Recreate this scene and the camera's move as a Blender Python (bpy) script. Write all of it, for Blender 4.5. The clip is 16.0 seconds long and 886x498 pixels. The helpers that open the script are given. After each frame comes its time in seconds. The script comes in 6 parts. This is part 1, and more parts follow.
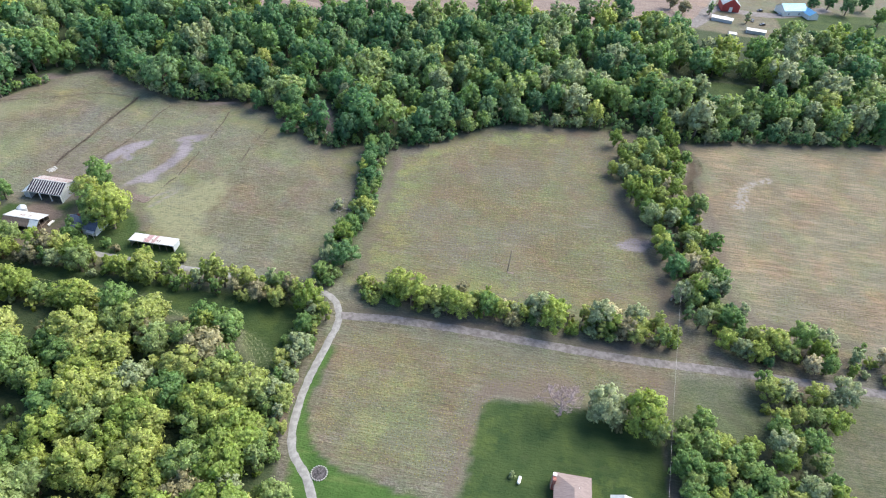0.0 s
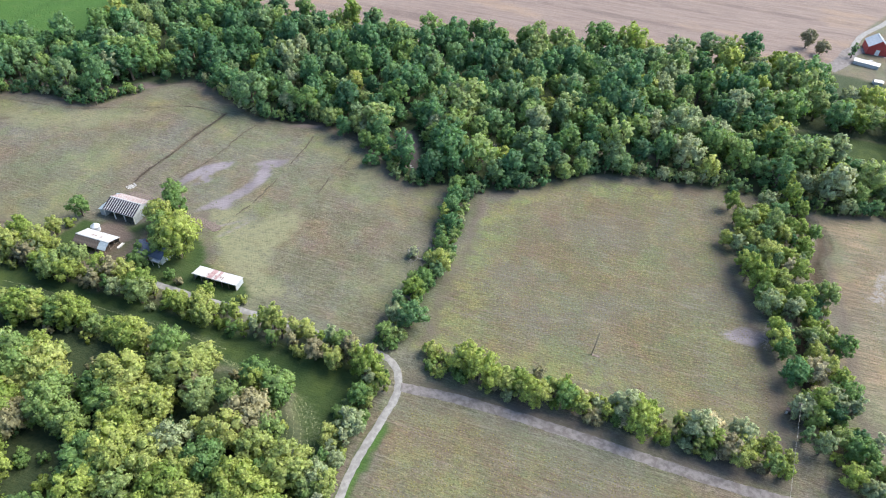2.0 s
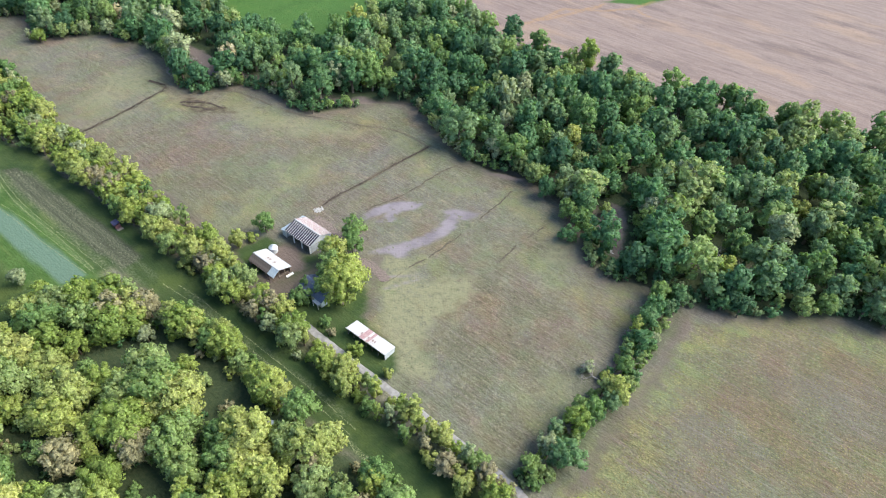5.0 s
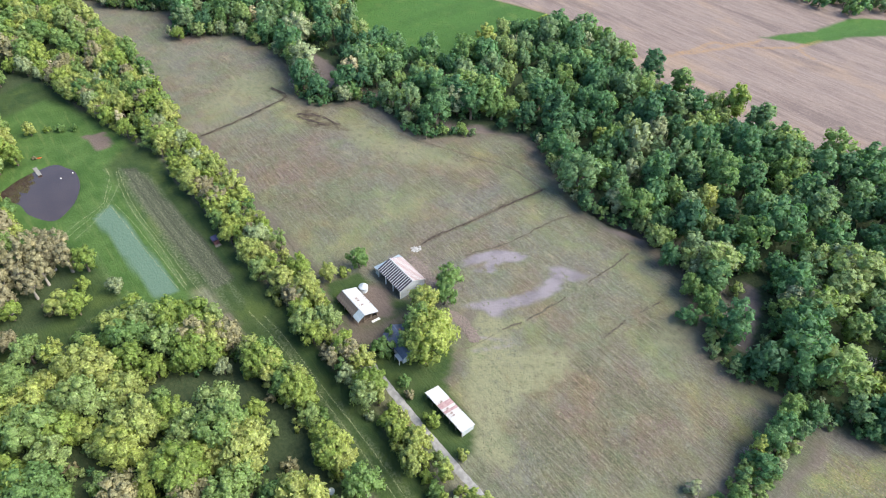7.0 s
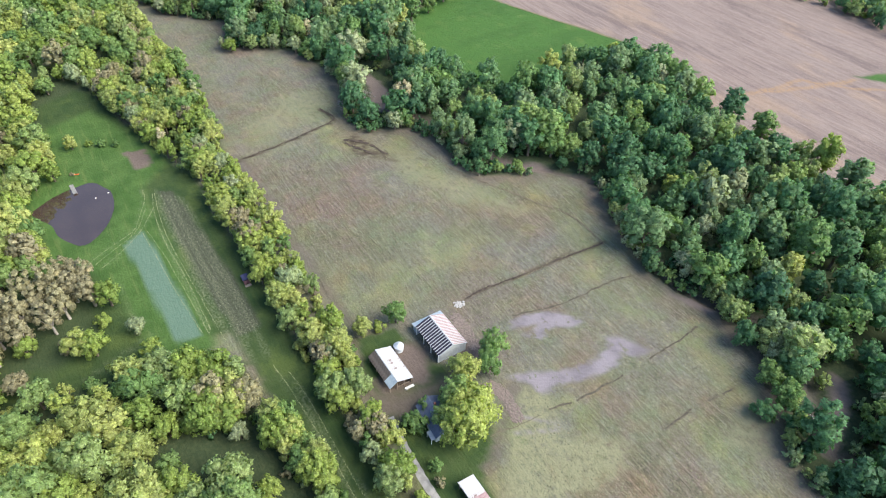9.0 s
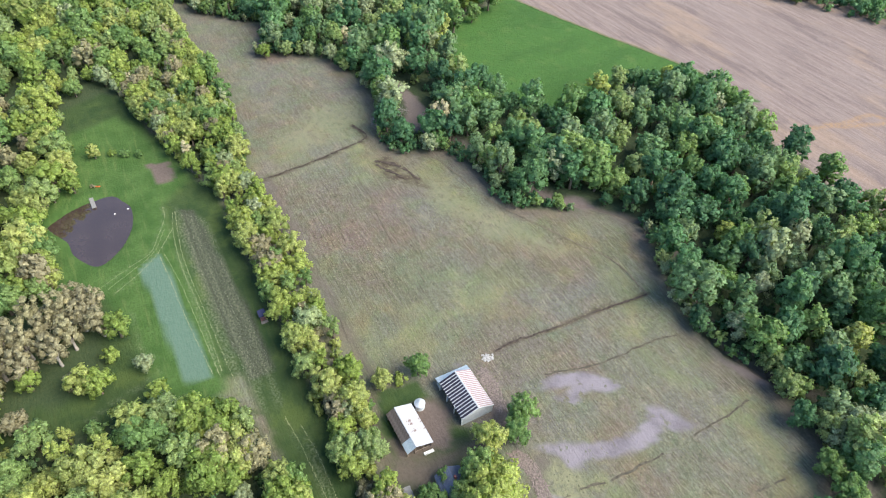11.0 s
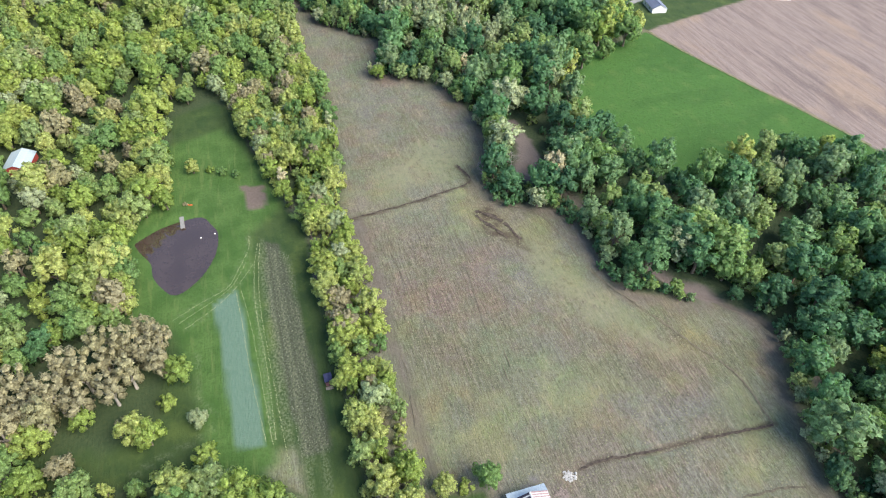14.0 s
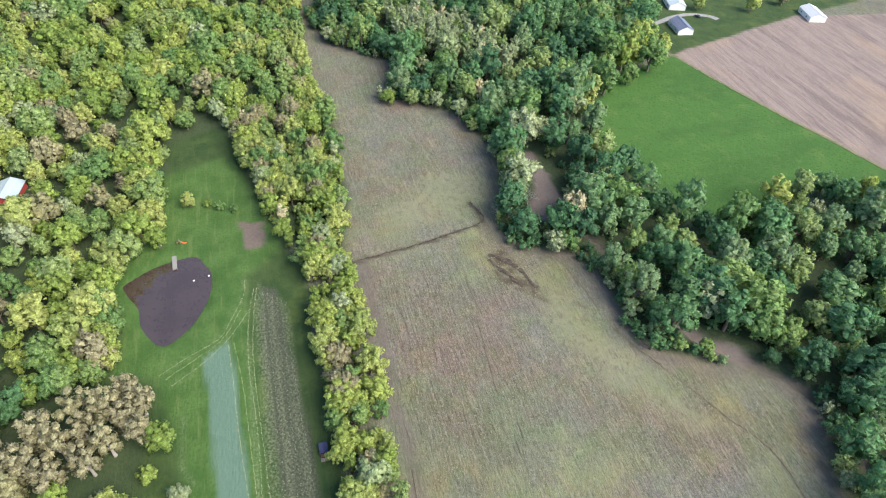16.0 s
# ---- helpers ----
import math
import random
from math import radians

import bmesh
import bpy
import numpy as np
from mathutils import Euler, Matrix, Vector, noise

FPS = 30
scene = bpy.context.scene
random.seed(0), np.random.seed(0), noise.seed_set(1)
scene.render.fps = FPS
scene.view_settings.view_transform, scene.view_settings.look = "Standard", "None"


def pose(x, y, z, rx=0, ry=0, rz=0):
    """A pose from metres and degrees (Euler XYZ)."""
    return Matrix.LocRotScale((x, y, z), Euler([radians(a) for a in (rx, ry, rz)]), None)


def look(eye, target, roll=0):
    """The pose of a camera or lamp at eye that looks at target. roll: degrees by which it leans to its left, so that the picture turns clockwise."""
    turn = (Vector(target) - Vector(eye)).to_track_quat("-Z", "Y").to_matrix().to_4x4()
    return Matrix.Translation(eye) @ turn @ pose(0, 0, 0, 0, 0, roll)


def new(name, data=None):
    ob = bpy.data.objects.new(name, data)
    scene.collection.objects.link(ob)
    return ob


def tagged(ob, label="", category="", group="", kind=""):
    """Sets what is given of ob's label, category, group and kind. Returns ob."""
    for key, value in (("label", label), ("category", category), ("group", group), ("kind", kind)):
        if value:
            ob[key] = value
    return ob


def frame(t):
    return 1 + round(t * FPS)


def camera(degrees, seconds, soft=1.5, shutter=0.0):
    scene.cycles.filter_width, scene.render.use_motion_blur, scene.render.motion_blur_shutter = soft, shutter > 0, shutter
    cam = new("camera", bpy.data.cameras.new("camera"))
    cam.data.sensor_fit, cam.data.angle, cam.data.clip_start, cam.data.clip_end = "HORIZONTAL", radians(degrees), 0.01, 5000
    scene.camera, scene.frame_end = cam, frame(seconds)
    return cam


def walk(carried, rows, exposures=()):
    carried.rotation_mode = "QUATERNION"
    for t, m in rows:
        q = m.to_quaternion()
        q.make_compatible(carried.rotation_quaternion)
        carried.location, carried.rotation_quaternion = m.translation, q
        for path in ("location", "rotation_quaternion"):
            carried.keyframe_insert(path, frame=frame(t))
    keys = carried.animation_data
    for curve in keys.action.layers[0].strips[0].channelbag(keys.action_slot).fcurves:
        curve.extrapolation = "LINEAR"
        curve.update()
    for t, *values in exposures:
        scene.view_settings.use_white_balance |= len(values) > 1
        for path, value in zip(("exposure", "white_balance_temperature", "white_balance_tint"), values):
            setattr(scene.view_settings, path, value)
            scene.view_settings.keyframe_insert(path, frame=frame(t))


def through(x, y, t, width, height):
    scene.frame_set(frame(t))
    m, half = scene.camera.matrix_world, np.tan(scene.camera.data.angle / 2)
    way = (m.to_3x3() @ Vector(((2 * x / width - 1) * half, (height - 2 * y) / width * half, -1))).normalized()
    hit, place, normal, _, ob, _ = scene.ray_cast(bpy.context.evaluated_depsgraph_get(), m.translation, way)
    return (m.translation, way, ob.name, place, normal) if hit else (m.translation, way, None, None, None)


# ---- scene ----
cam = camera(70.0, 16.0, 1.1)
PATH = [
    (0, (-0.927, 2.439, 171.082), (-1.075, 3.941, 169.769), 4.8),
    (0.5, (-1.341, 11.151, 171.605), (-1.538, 12.644, 170.29), 4.5),
    (1, (-2.64, 19.329, 171.072), (-2.892, 20.815, 169.757), 4.4),
    (1.5, (-4.81, 27.607, 171.223), (-5.13, 29.078, 169.906), 4.3),
    (2, (-7.335, 35.555, 171.484), (-7.734, 37.004, 170.164), 4.2),
    (2.5, (-11.097, 43.344, 172.246), (-11.568, 44.764, 170.918), 4.3),
    (3, (-14.404, 50.82, 172.947), (-14.96, 52.203, 171.614), 4.2),
    (3.5, (-17.489, 58.041, 172.8), (-18.137, 59.381, 171.464), 4.0),
    (4, (-20.955, 64.559, 172.181), (-21.693, 65.852, 170.846), 3.9),
    (6.5, (-43.201, 94.156, 175.863), (-44.281, 95.152, 174.505), 2.7),
    (7, (-48.96, 99.221, 175.678), (-50.083, 100.165, 174.319), 2.5),
    (7.5, (-55.324, 104.092, 175.868), (-56.472, 104.999, 174.505), 2.5),
    (8, (-61.579, 108.562, 175.349), (-62.743, 109.45, 173.986), 2.5),
    (8.5, (-67.741, 112.831, 174.794), (-68.917, 113.706, 173.433), 2.6),
    (9, (-73.713, 116.705, 174.954), (-74.921, 117.535, 173.594), 2.6),
    (11.5, (-102.158, 132.468, 177.867), (-103.402, 133.188, 176.476), 3.4),
    (12, (-107.792, 135.647, 178.084), (-109.053, 136.331, 176.69), 3.3),
    (12.5, (-112.989, 138.4, 178.086), (-114.278, 139.026, 176.691), 3.2),
    (13, (-118.801, 140.551, 178.028), (-120.115, 141.117, 176.631), 3.1),
    (13.5, (-124.323, 142.757, 177.625), (-125.659, 143.271, 176.229), 3.0),
    (14, (-130.27, 144.936, 177.875), (-131.622, 145.399, 176.476), 2.9),
    (14.5, (-136.186, 146.815, 177.792), (-137.544, 147.259, 176.392), 2.9),
    (15, (-142.162, 148.819, 177.505), (-143.523, 149.259, 176.107), 2.9),
    (15.5, (-148.156, 150.759, 177.433), (-149.519, 151.195, 176.037), 2.9),
    (16, (-154.418, 152.545, 177.261), (-155.785, 152.975, 175.866), 3.0),
]
walk(cam, [(t, look(eye, target, roll)) for t, eye, target, roll in PATH])

# ---- daylight: a warm sun veiled by haze, out of the north-east ----
SUN_AZ, SUN_EL = 48.0, 45.0          # degrees clockwise from +y, degrees above the ground
world = bpy.data.worlds.new("sky")
scene.world = world
world.use_nodes = True
wn = world.node_tree
sky = wn.nodes.new("ShaderNodeTexSky")
sky.sky_type, sky.sun_disc = "NISHITA", False
sky.sun_elevation, sky.sun_rotation = radians(SUN_EL), radians(SUN_AZ)
sky.dust_density, sky.air_density, sky.ozone_density = 0.6, 1.0, 1.5
wn.links.new(sky.outputs["Color"], wn.nodes["Background"].inputs["Color"])
wn.nodes["Background"].inputs["Strength"].default_value = 0.15
sun = new("sun", bpy.data.lights.new("sun", "SUN"))
sun.data.energy, sun.data.angle, sun.data.color = 3.7, radians(48), (1.0, 0.92, 0.76)
sun_way = Vector((math.sin(radians(SUN_AZ)) * math.cos(radians(SUN_EL)), math.cos(radians(SUN_AZ)) * math.cos(radians(SUN_EL)), math.sin(radians(SUN_EL))))
sun.matrix_world = look(sun_way * 300, (0, 0, 0))
scene.view_settings.exposure = 1.16

# ---- plan: outlines on the ground, in metres ----
BELT_SOUTH = [(-640, 200), (-590, 188), (-547, 179), (-512, 188), (-493, 205), (-479, 220), (-458, 214), (-446, 203), (-435, 225), (-420, 240), (-391, 248),
              (-358, 243), (-340, 232), (-322, 235), (-314, 257), (-295, 263), (-276, 261), (-263, 265), (-254, 280), (-246, 300), (-231, 309), (-207, 296),
              (-181, 286), (-162, 287), (-151, 295), (-129, 290), (-115, 287), (-100, 266), (-86, 260), (-70, 267), (-57, 268), (-39, 275), (-21, 292),
              (-1, 305), (29, 311), (60, 314), (80, 310), (95, 309), (120, 319), (151, 325), (182, 330), (205, 337), (330, 380)]
BELT_NORTH = [(330, 470), (220, 486), (170, 478), (115, 484), (84, 470), (48, 464), (14, 460), (-19, 446), (-41, 441), (-77, 434), (-121, 424), (-137, 410),
              (-184, 411), (-207, 409), (-249, 415), (-295, 415), (-328, 398), (-333, 376), (-326, 352), (-316, 332), (-330, 316), (-345, 314), (-368, 300),
              (-395, 304), (-417, 318), (-438, 340), (-462, 380), (-500, 392), (-640, 400)]
BELT = BELT_SOUTH + BELT_NORTH
GLADE = [(86, 352), (142, 360), (146, 396), (92, 392)]
SOUTH_WOOD = [(-240, 58), (-236, 80), (-230, 98), (-224, 116), (-214, 134), (-187, 138), (-153, 139), (-136, 141), (-116, 139), (-100, 142), (-88, 140),
              (-76, 128), (-67, 116), (-59, 106), (-51, 88), (-38, 66), (-34, 30), (-34, -20), (-240, -20)]
WEST_WOOD = [(-268, 54), (-284, 64), (-290, 75), (-297, 85), (-306, 88), (-318, 87), (-330, 82), (-352, 84), (-374, 94), (-390, 99), (-424, 102), (-434, 120), (-424, 128), (-396, 136), (-372, 142), (-340, 150),
             (-328, 156), (-334, 169), (-368, 176), (-422, 178), (-459, 173), (-548, 173), (-700, 176), (-700, -90), (-264, -90)]
CREEK = [(-345, 258), (-322, 268), (-296, 276), (-269, 283), (-251, 297), (-226, 313), (-196, 305), (-174, 292), (-152, 296), (-132, 306), (-116, 301), (-101, 285),
         (-91, 277), (-76, 288), (-58, 299), (-30, 316), (10, 332), (56, 326), (84, 308), (95, 291), (89, 275), (88, 258), (82, 235), (80, 205), (86, 180)]
POND = [(-336.4, 85), (-343.2, 94.3), (-346.5, 104), (-346.8, 112.9), (-340.7, 116.7), (-335.5, 119), (-325.5, 118.2), (-315.3, 114.4), (-306.6, 107.6), (-303.4, 101.2), (-308.1, 96.7), (-314.9, 93.2), (-322.9, 91.8), (-329.9, 88)]
GREEN_FIELD = [(-435, 322), (-458, 386), (-402, 404), (-359, 420), (-318, 434), (-280, 440), (-300, 380), (-300, 320), (-370, 290)]
BROWN_FIELD = [(-459, 387), (-402, 404.5), (-359, 420.5), (-319, 434), (-296, 440), (-250, 400), (-150, 400), (0, 440), (118, 476), (150, 560), (190, 640), (240, 760),
               (-300, 760), (-480, 590), (-492, 500)]
POND_LAWN = [(-236, 112), (-228, 150), (-330, 152), (-345, 146), (-372, 141), (-400, 134), (-440, 126), (-430, 94), (-390, 90), (-352, 76), (-328, 68), (-292, 60), (-240, 56), (-228, 80), (-220, 108), (-214, 140)]
LANE = [(-330, 131), (-230, 136), (-216, 137), (-100, 141), (-84, 140), (-74, 126), (-64, 116), (-58, 124), (-58, 158), (-330, 152)]
HOUSE_LAWN = [(1, 10), (0.8, 93), (4.2, 124.8), (8.5, 127.8), (23, 130.3), (36, 130), (63, 130), (60, 104), (60, 10)]
VERGE = [(-30, 10), (-43, 60), (-50, 99), (-54, 110), (-53, 140), (-49, 139), (-51, 116), (-47, 103), (-36, 95), (-18, 90), (2, 90), (2, 10)]
YARD = [(-206, 172), (-204, 186), (-182, 190), (-178, 196), (-162, 196), (-148, 190), (-143, 182), (-124, 180), (-118, 172), (-120, 164), (-180, 164)]
# places along the creek where its bare bed shows between the trees
BEDS = [[(-386, 258), (-384, 267), (-366, 268), (-345, 267), (-332, 256), (-341, 248), (-352, 257), (-368, 260)], [(-276, 280), (-263, 288), (-257, 297), (-249.5, 300), (-249, 292), (-257, 284.5), (-268, 279)],
        [(-164, 284), (-156, 290.5), (-149, 294), (-147, 291), (-156, 286.5)], [(-108.5, 306), (-102, 294), (-95.5, 281), (-89, 276), (-88, 279), (-93, 287), (-98, 299), (-103, 306)]]
SWALE = [(-232, 519), (-215, 560), (-212, 605), (-178, 640), (-170, 610), (-194, 575), (-206, 535)]
DIRTY_YARD = [(-198, 169), (-180, 168), (-176, 180), (-176, 200), (-186, 206), (-178, 212), (-172, 204), (-172, 186), (-168, 172), (-180, 164), (-198, 166)]
STRIP = [(-296, 115), (-301, 124), (-235, 127.5), (-236, 119)]
GARDEN = [(-324, 135.5), (-322, 141), (-297, 143.5), (-254, 146), (-229, 147), (-227, 138), (-256, 135.2), (-290, 134.6)]
PLOT = [(-363, 129), (-361, 138), (-346, 139), (-346, 131)]
DITCHES = [[(-201.6, 216), (-202.3, 224), (-201.2, 236), (-201, 248), (-200, 264), (-199, 283)], [(-329, 171), (-331, 184), (-333, 199), (-337, 215), (-341, 228), (-354, 226)]]
RILLS = [[(-186, 226), (-181.7, 241.4), (-180.1, 261.2), (-178.4, 279)], [(-148, 212), (-145.6, 225.6), (-145.1, 256.5), (-146.2, 283)], [(-123.5, 238), (-123.2, 258.7), (-121, 277)],
         [(-199, 283), (-217, 283), (-231, 277), (-248, 269), (-264, 260), (-278, 256), (-300, 240)]]
MUD = [[(-181.6, 221.5), (-183.3, 227), (-182.4, 233.3), (-178, 242.6), (-171.6, 246.6), (-169.9, 242.6), (-174.1, 234.8), (-172.6, 228), (-176.2, 224.5), (-177.2, 232), (-180.2, 225.8)],
       [(-166.1, 206.6), (-162.4, 216.6), (-156.6, 227.6), (-154.7, 239.9), (-156.4, 247.3), (-160.4, 248.9), (-157.7, 254.6), (-152, 256.3), (-148, 257.2), (-149.2, 250.4), (-152.3, 249.8), (-149.3, 243.1), (-150.3, 230), (-155.1, 219.1), (-153.1, 213.4), (-160.1, 211.5)],
       [(51, 218), (59, 223), (70, 223), (64, 215), (54, 214)]]
DRIVE = [(-8, -30), (-16, 20), (-30, 60), (-41, 87), (-50, 98), (-53, 109), (-53.5, 122), (-52.5, 134), (-51, 148), (-52.5, 156), (-58, 162.5), (-70, 164.5), (-100, 165), (-132, 165), (-157, 165.5), (-172, 167)]
DIRT_ROAD = [(-51, 153.5), (-47, 154), (-31, 155.5), (-10, 156), (10, 155.5), (50, 154.5), (88, 156), (141, 157), (250, 158)]


def lattice(n, seed):
    return np.random.default_rng(seed).random((n, n))


def value_noise(x, y, size, seed):
    """Smooth noise from 0 to 1 with features of the given size in metres."""
    g, n = lattice(128, seed), 128
    u, v = x / size + 40.3, y / size + 40.7
    i, j = np.floor(u).astype(int), np.floor(v).astype(int)
    a, b = u - i, v - j
    a, b = a * a * (3 - 2 * a), b * b * (3 - 2 * b)
    i0, i1, j0, j1 = i % n, (i + 1) % n, j % n, (j + 1) % n
    return (g[i0, j0] * (1 - a) + g[i1, j0] * a) * (1 - b) + (g[i0, j1] * (1 - a) + g[i1, j1] * a) * b


def line_distance(x, y, line):
    best = np.full(np.shape(x), 1e9)
    for (ax, ay), (bx, by) in zip(line, line[1:]):
        dx, dy = bx - ax, by - ay
        t = np.clip(((x - ax) * dx + (y - ay) * dy) / (dx * dx + dy * dy + 1e-9), 0, 1)
        best = np.minimum(best, np.hypot(x - ax - t * dx, y - ay - t * dy))
    return best


def inside(x, y, outline):
    """Metres inside an outline; negative outside it."""
    odd = np.zeros(np.shape(x), bool)
    for (ax, ay), (bx, by) in zip(outline, outline[1:] + outline[:1]):
        if ay != by:
            odd ^= ((ay > y) != (by > y)) & (x < (bx - ax) * (y - ay) / (by - ay) + ax)
    return np.where(odd, 1, -1) * line_distance(x, y, outline + outline[:1])


def ramp(v, lo, hi):
    t = np.clip((v - lo) / (hi - lo), 0, 1)
    return t * t * (3 - 2 * t)


def smooth_line(points, step=2.0):
    """A rounded line through the points, as a dense list."""
    p = [Vector((*q, 0)) for q in points]
    out = []
    for i in range(len(p) - 1):
        a, b, c, d = p[max(i - 1, 0)], p[i], p[i + 1], p[min(i + 2, len(p) - 1)]
        n = max(2, int((c - b).length / step))
        for k in range(n):
            t = k / n
            q = 0.5 * (2 * b + (c - a) * t + (2 * a - 5 * b + 4 * c - d) * t * t + (3 * b - a - 3 * c + d) * t ** 3)
            out.append((q.x, q.y))
    return out + [points[-1]]


CREEK_S, POND_S = smooth_line(CREEK, 4), smooth_line(POND + POND[:1], 2)
DITCHES_S, RILLS_S = [smooth_line(d, 3) for d in DITCHES], [smooth_line(r, 4) for r in RILLS]


def ground_height(x, y):
    """Height of the ground at plan points (arrays)."""
    x, y = np.asarray(x, float), np.asarray(y, float)
    z = 0.35 * (value_noise(x, y, 30, 3) - 0.5) + 0.16 * (value_noise(x, y, 7, 4) - 0.5)
    w = 2.0 * (value_noise(x, y, 6, 5) - 0.5)
    z = z - 1.9 * (1 - ramp(line_distance(x, y, CREEK_S) + w, 1.0, 4.6))
    z = z - 1.5 * ramp(inside(x, y, POND_S), -1.2, 4.0)
    for d in DITCHES_S:
        z = z - 0.55 * (1 - ramp(line_distance(x + w * 0.3, y + w * 0.3, d), 0.2, 1.5))
    for d in RILLS_S:
        z = z - 0.2 * (1 - ramp(line_distance(x + w * 0.3, y, d), 0.1, 1.2))
    return z


# ---- materials ----
class Nodes:
    """A node material and short ways to add to it."""

    def __init__(self, name):
        self.m = bpy.data.materials.new(name)
        self.m.use_nodes = True
        self.t = self.m.node_tree
        self.b = self.t.nodes["Principled BSDF"]

    def add(self, kind, **inputs):
        n = self.t.nodes.new(kind)
        for k, v in inputs.items():
            self.put(n, k, v)
        return n

    def put(self, n, k, v):
        slot = n.inputs[int(k[1:])] if k[0] == "_" and k[1:].isdigit() else n.inputs[k]
        if isinstance(v, bpy.types.NodeSocket):
            self.t.links.new(v, slot)
        else:
            slot.default_value = v

    def math(self, op, a, b=0.0, clamp=False):
        n = self.add("ShaderNodeMath", _0=a, _1=b)
        n.operation, n.use_clamp = op, clamp
        return n.outputs[0]

    def mix(self, f, a, b, kind="MIX"):
        n = self.t.nodes.new("ShaderNodeMix")
        n.data_type, n.blend_type = "RGBA", kind
        for slot, v in ((n.inputs[0], f), (n.inputs[6], a), (n.inputs[7], b)):
            if isinstance(v, bpy.types.NodeSocket):
                self.t.links.new(v, slot)
            else:
                slot.default_value = (*v, 1) if isinstance(v, tuple) and len(v) == 3 else v
        return n.outputs[2]

    def noise(self, scale, detail=3.0, rough=0.55, stretch=None, turn=0.0, where="Object"):
        co = self.add("ShaderNodeTexCoord").outputs[where]
        if stretch or turn:
            mp = self.add("ShaderNodeMapping", Vector=co)
            mp.inputs["Scale"].default_value = stretch or (1, 1, 1)
            mp.inputs["Rotation"].default_value = (0, 0, radians(turn))
            co = mp.outputs[0]
        return self.add("ShaderNodeTexNoise", Vector=co, Scale=scale, Detail=detail, Roughness=rough).outputs["Fac"]

    def ramp(self, f, lo, hi):
        n = self.add("ShaderNodeMapRange", Value=f)
        n.inputs["From Min"].default_value, n.inputs["From Max"].default_value = lo, hi
        n.interpolation_type = "SMOOTHSTEP"
        return n.outputs[0]

    def attr(self, name):
        n = self.t.nodes.new("ShaderNodeAttribute")
        n.attribute_name = name
        return n.outputs["Fac"]

    def bump(self, height, strength=0.5, distance=0.1):
        n = self.add("ShaderNodeBump", Height=height, Strength=strength, Distance=distance)
        self.t.links.new(n.outputs[0], self.b.inputs["Normal"])

    def done(self, color, rough=0.8, metal=0.0, spec=0.3):
        for k, v in (("Base Color", color), ("Roughness", rough), ("Metallic", metal), ("Specular IOR Level", spec)):
            self.put(self.b, k, (*v, 1) if isinstance(v, tuple) and len(v) == 3 else v)
        return self.m


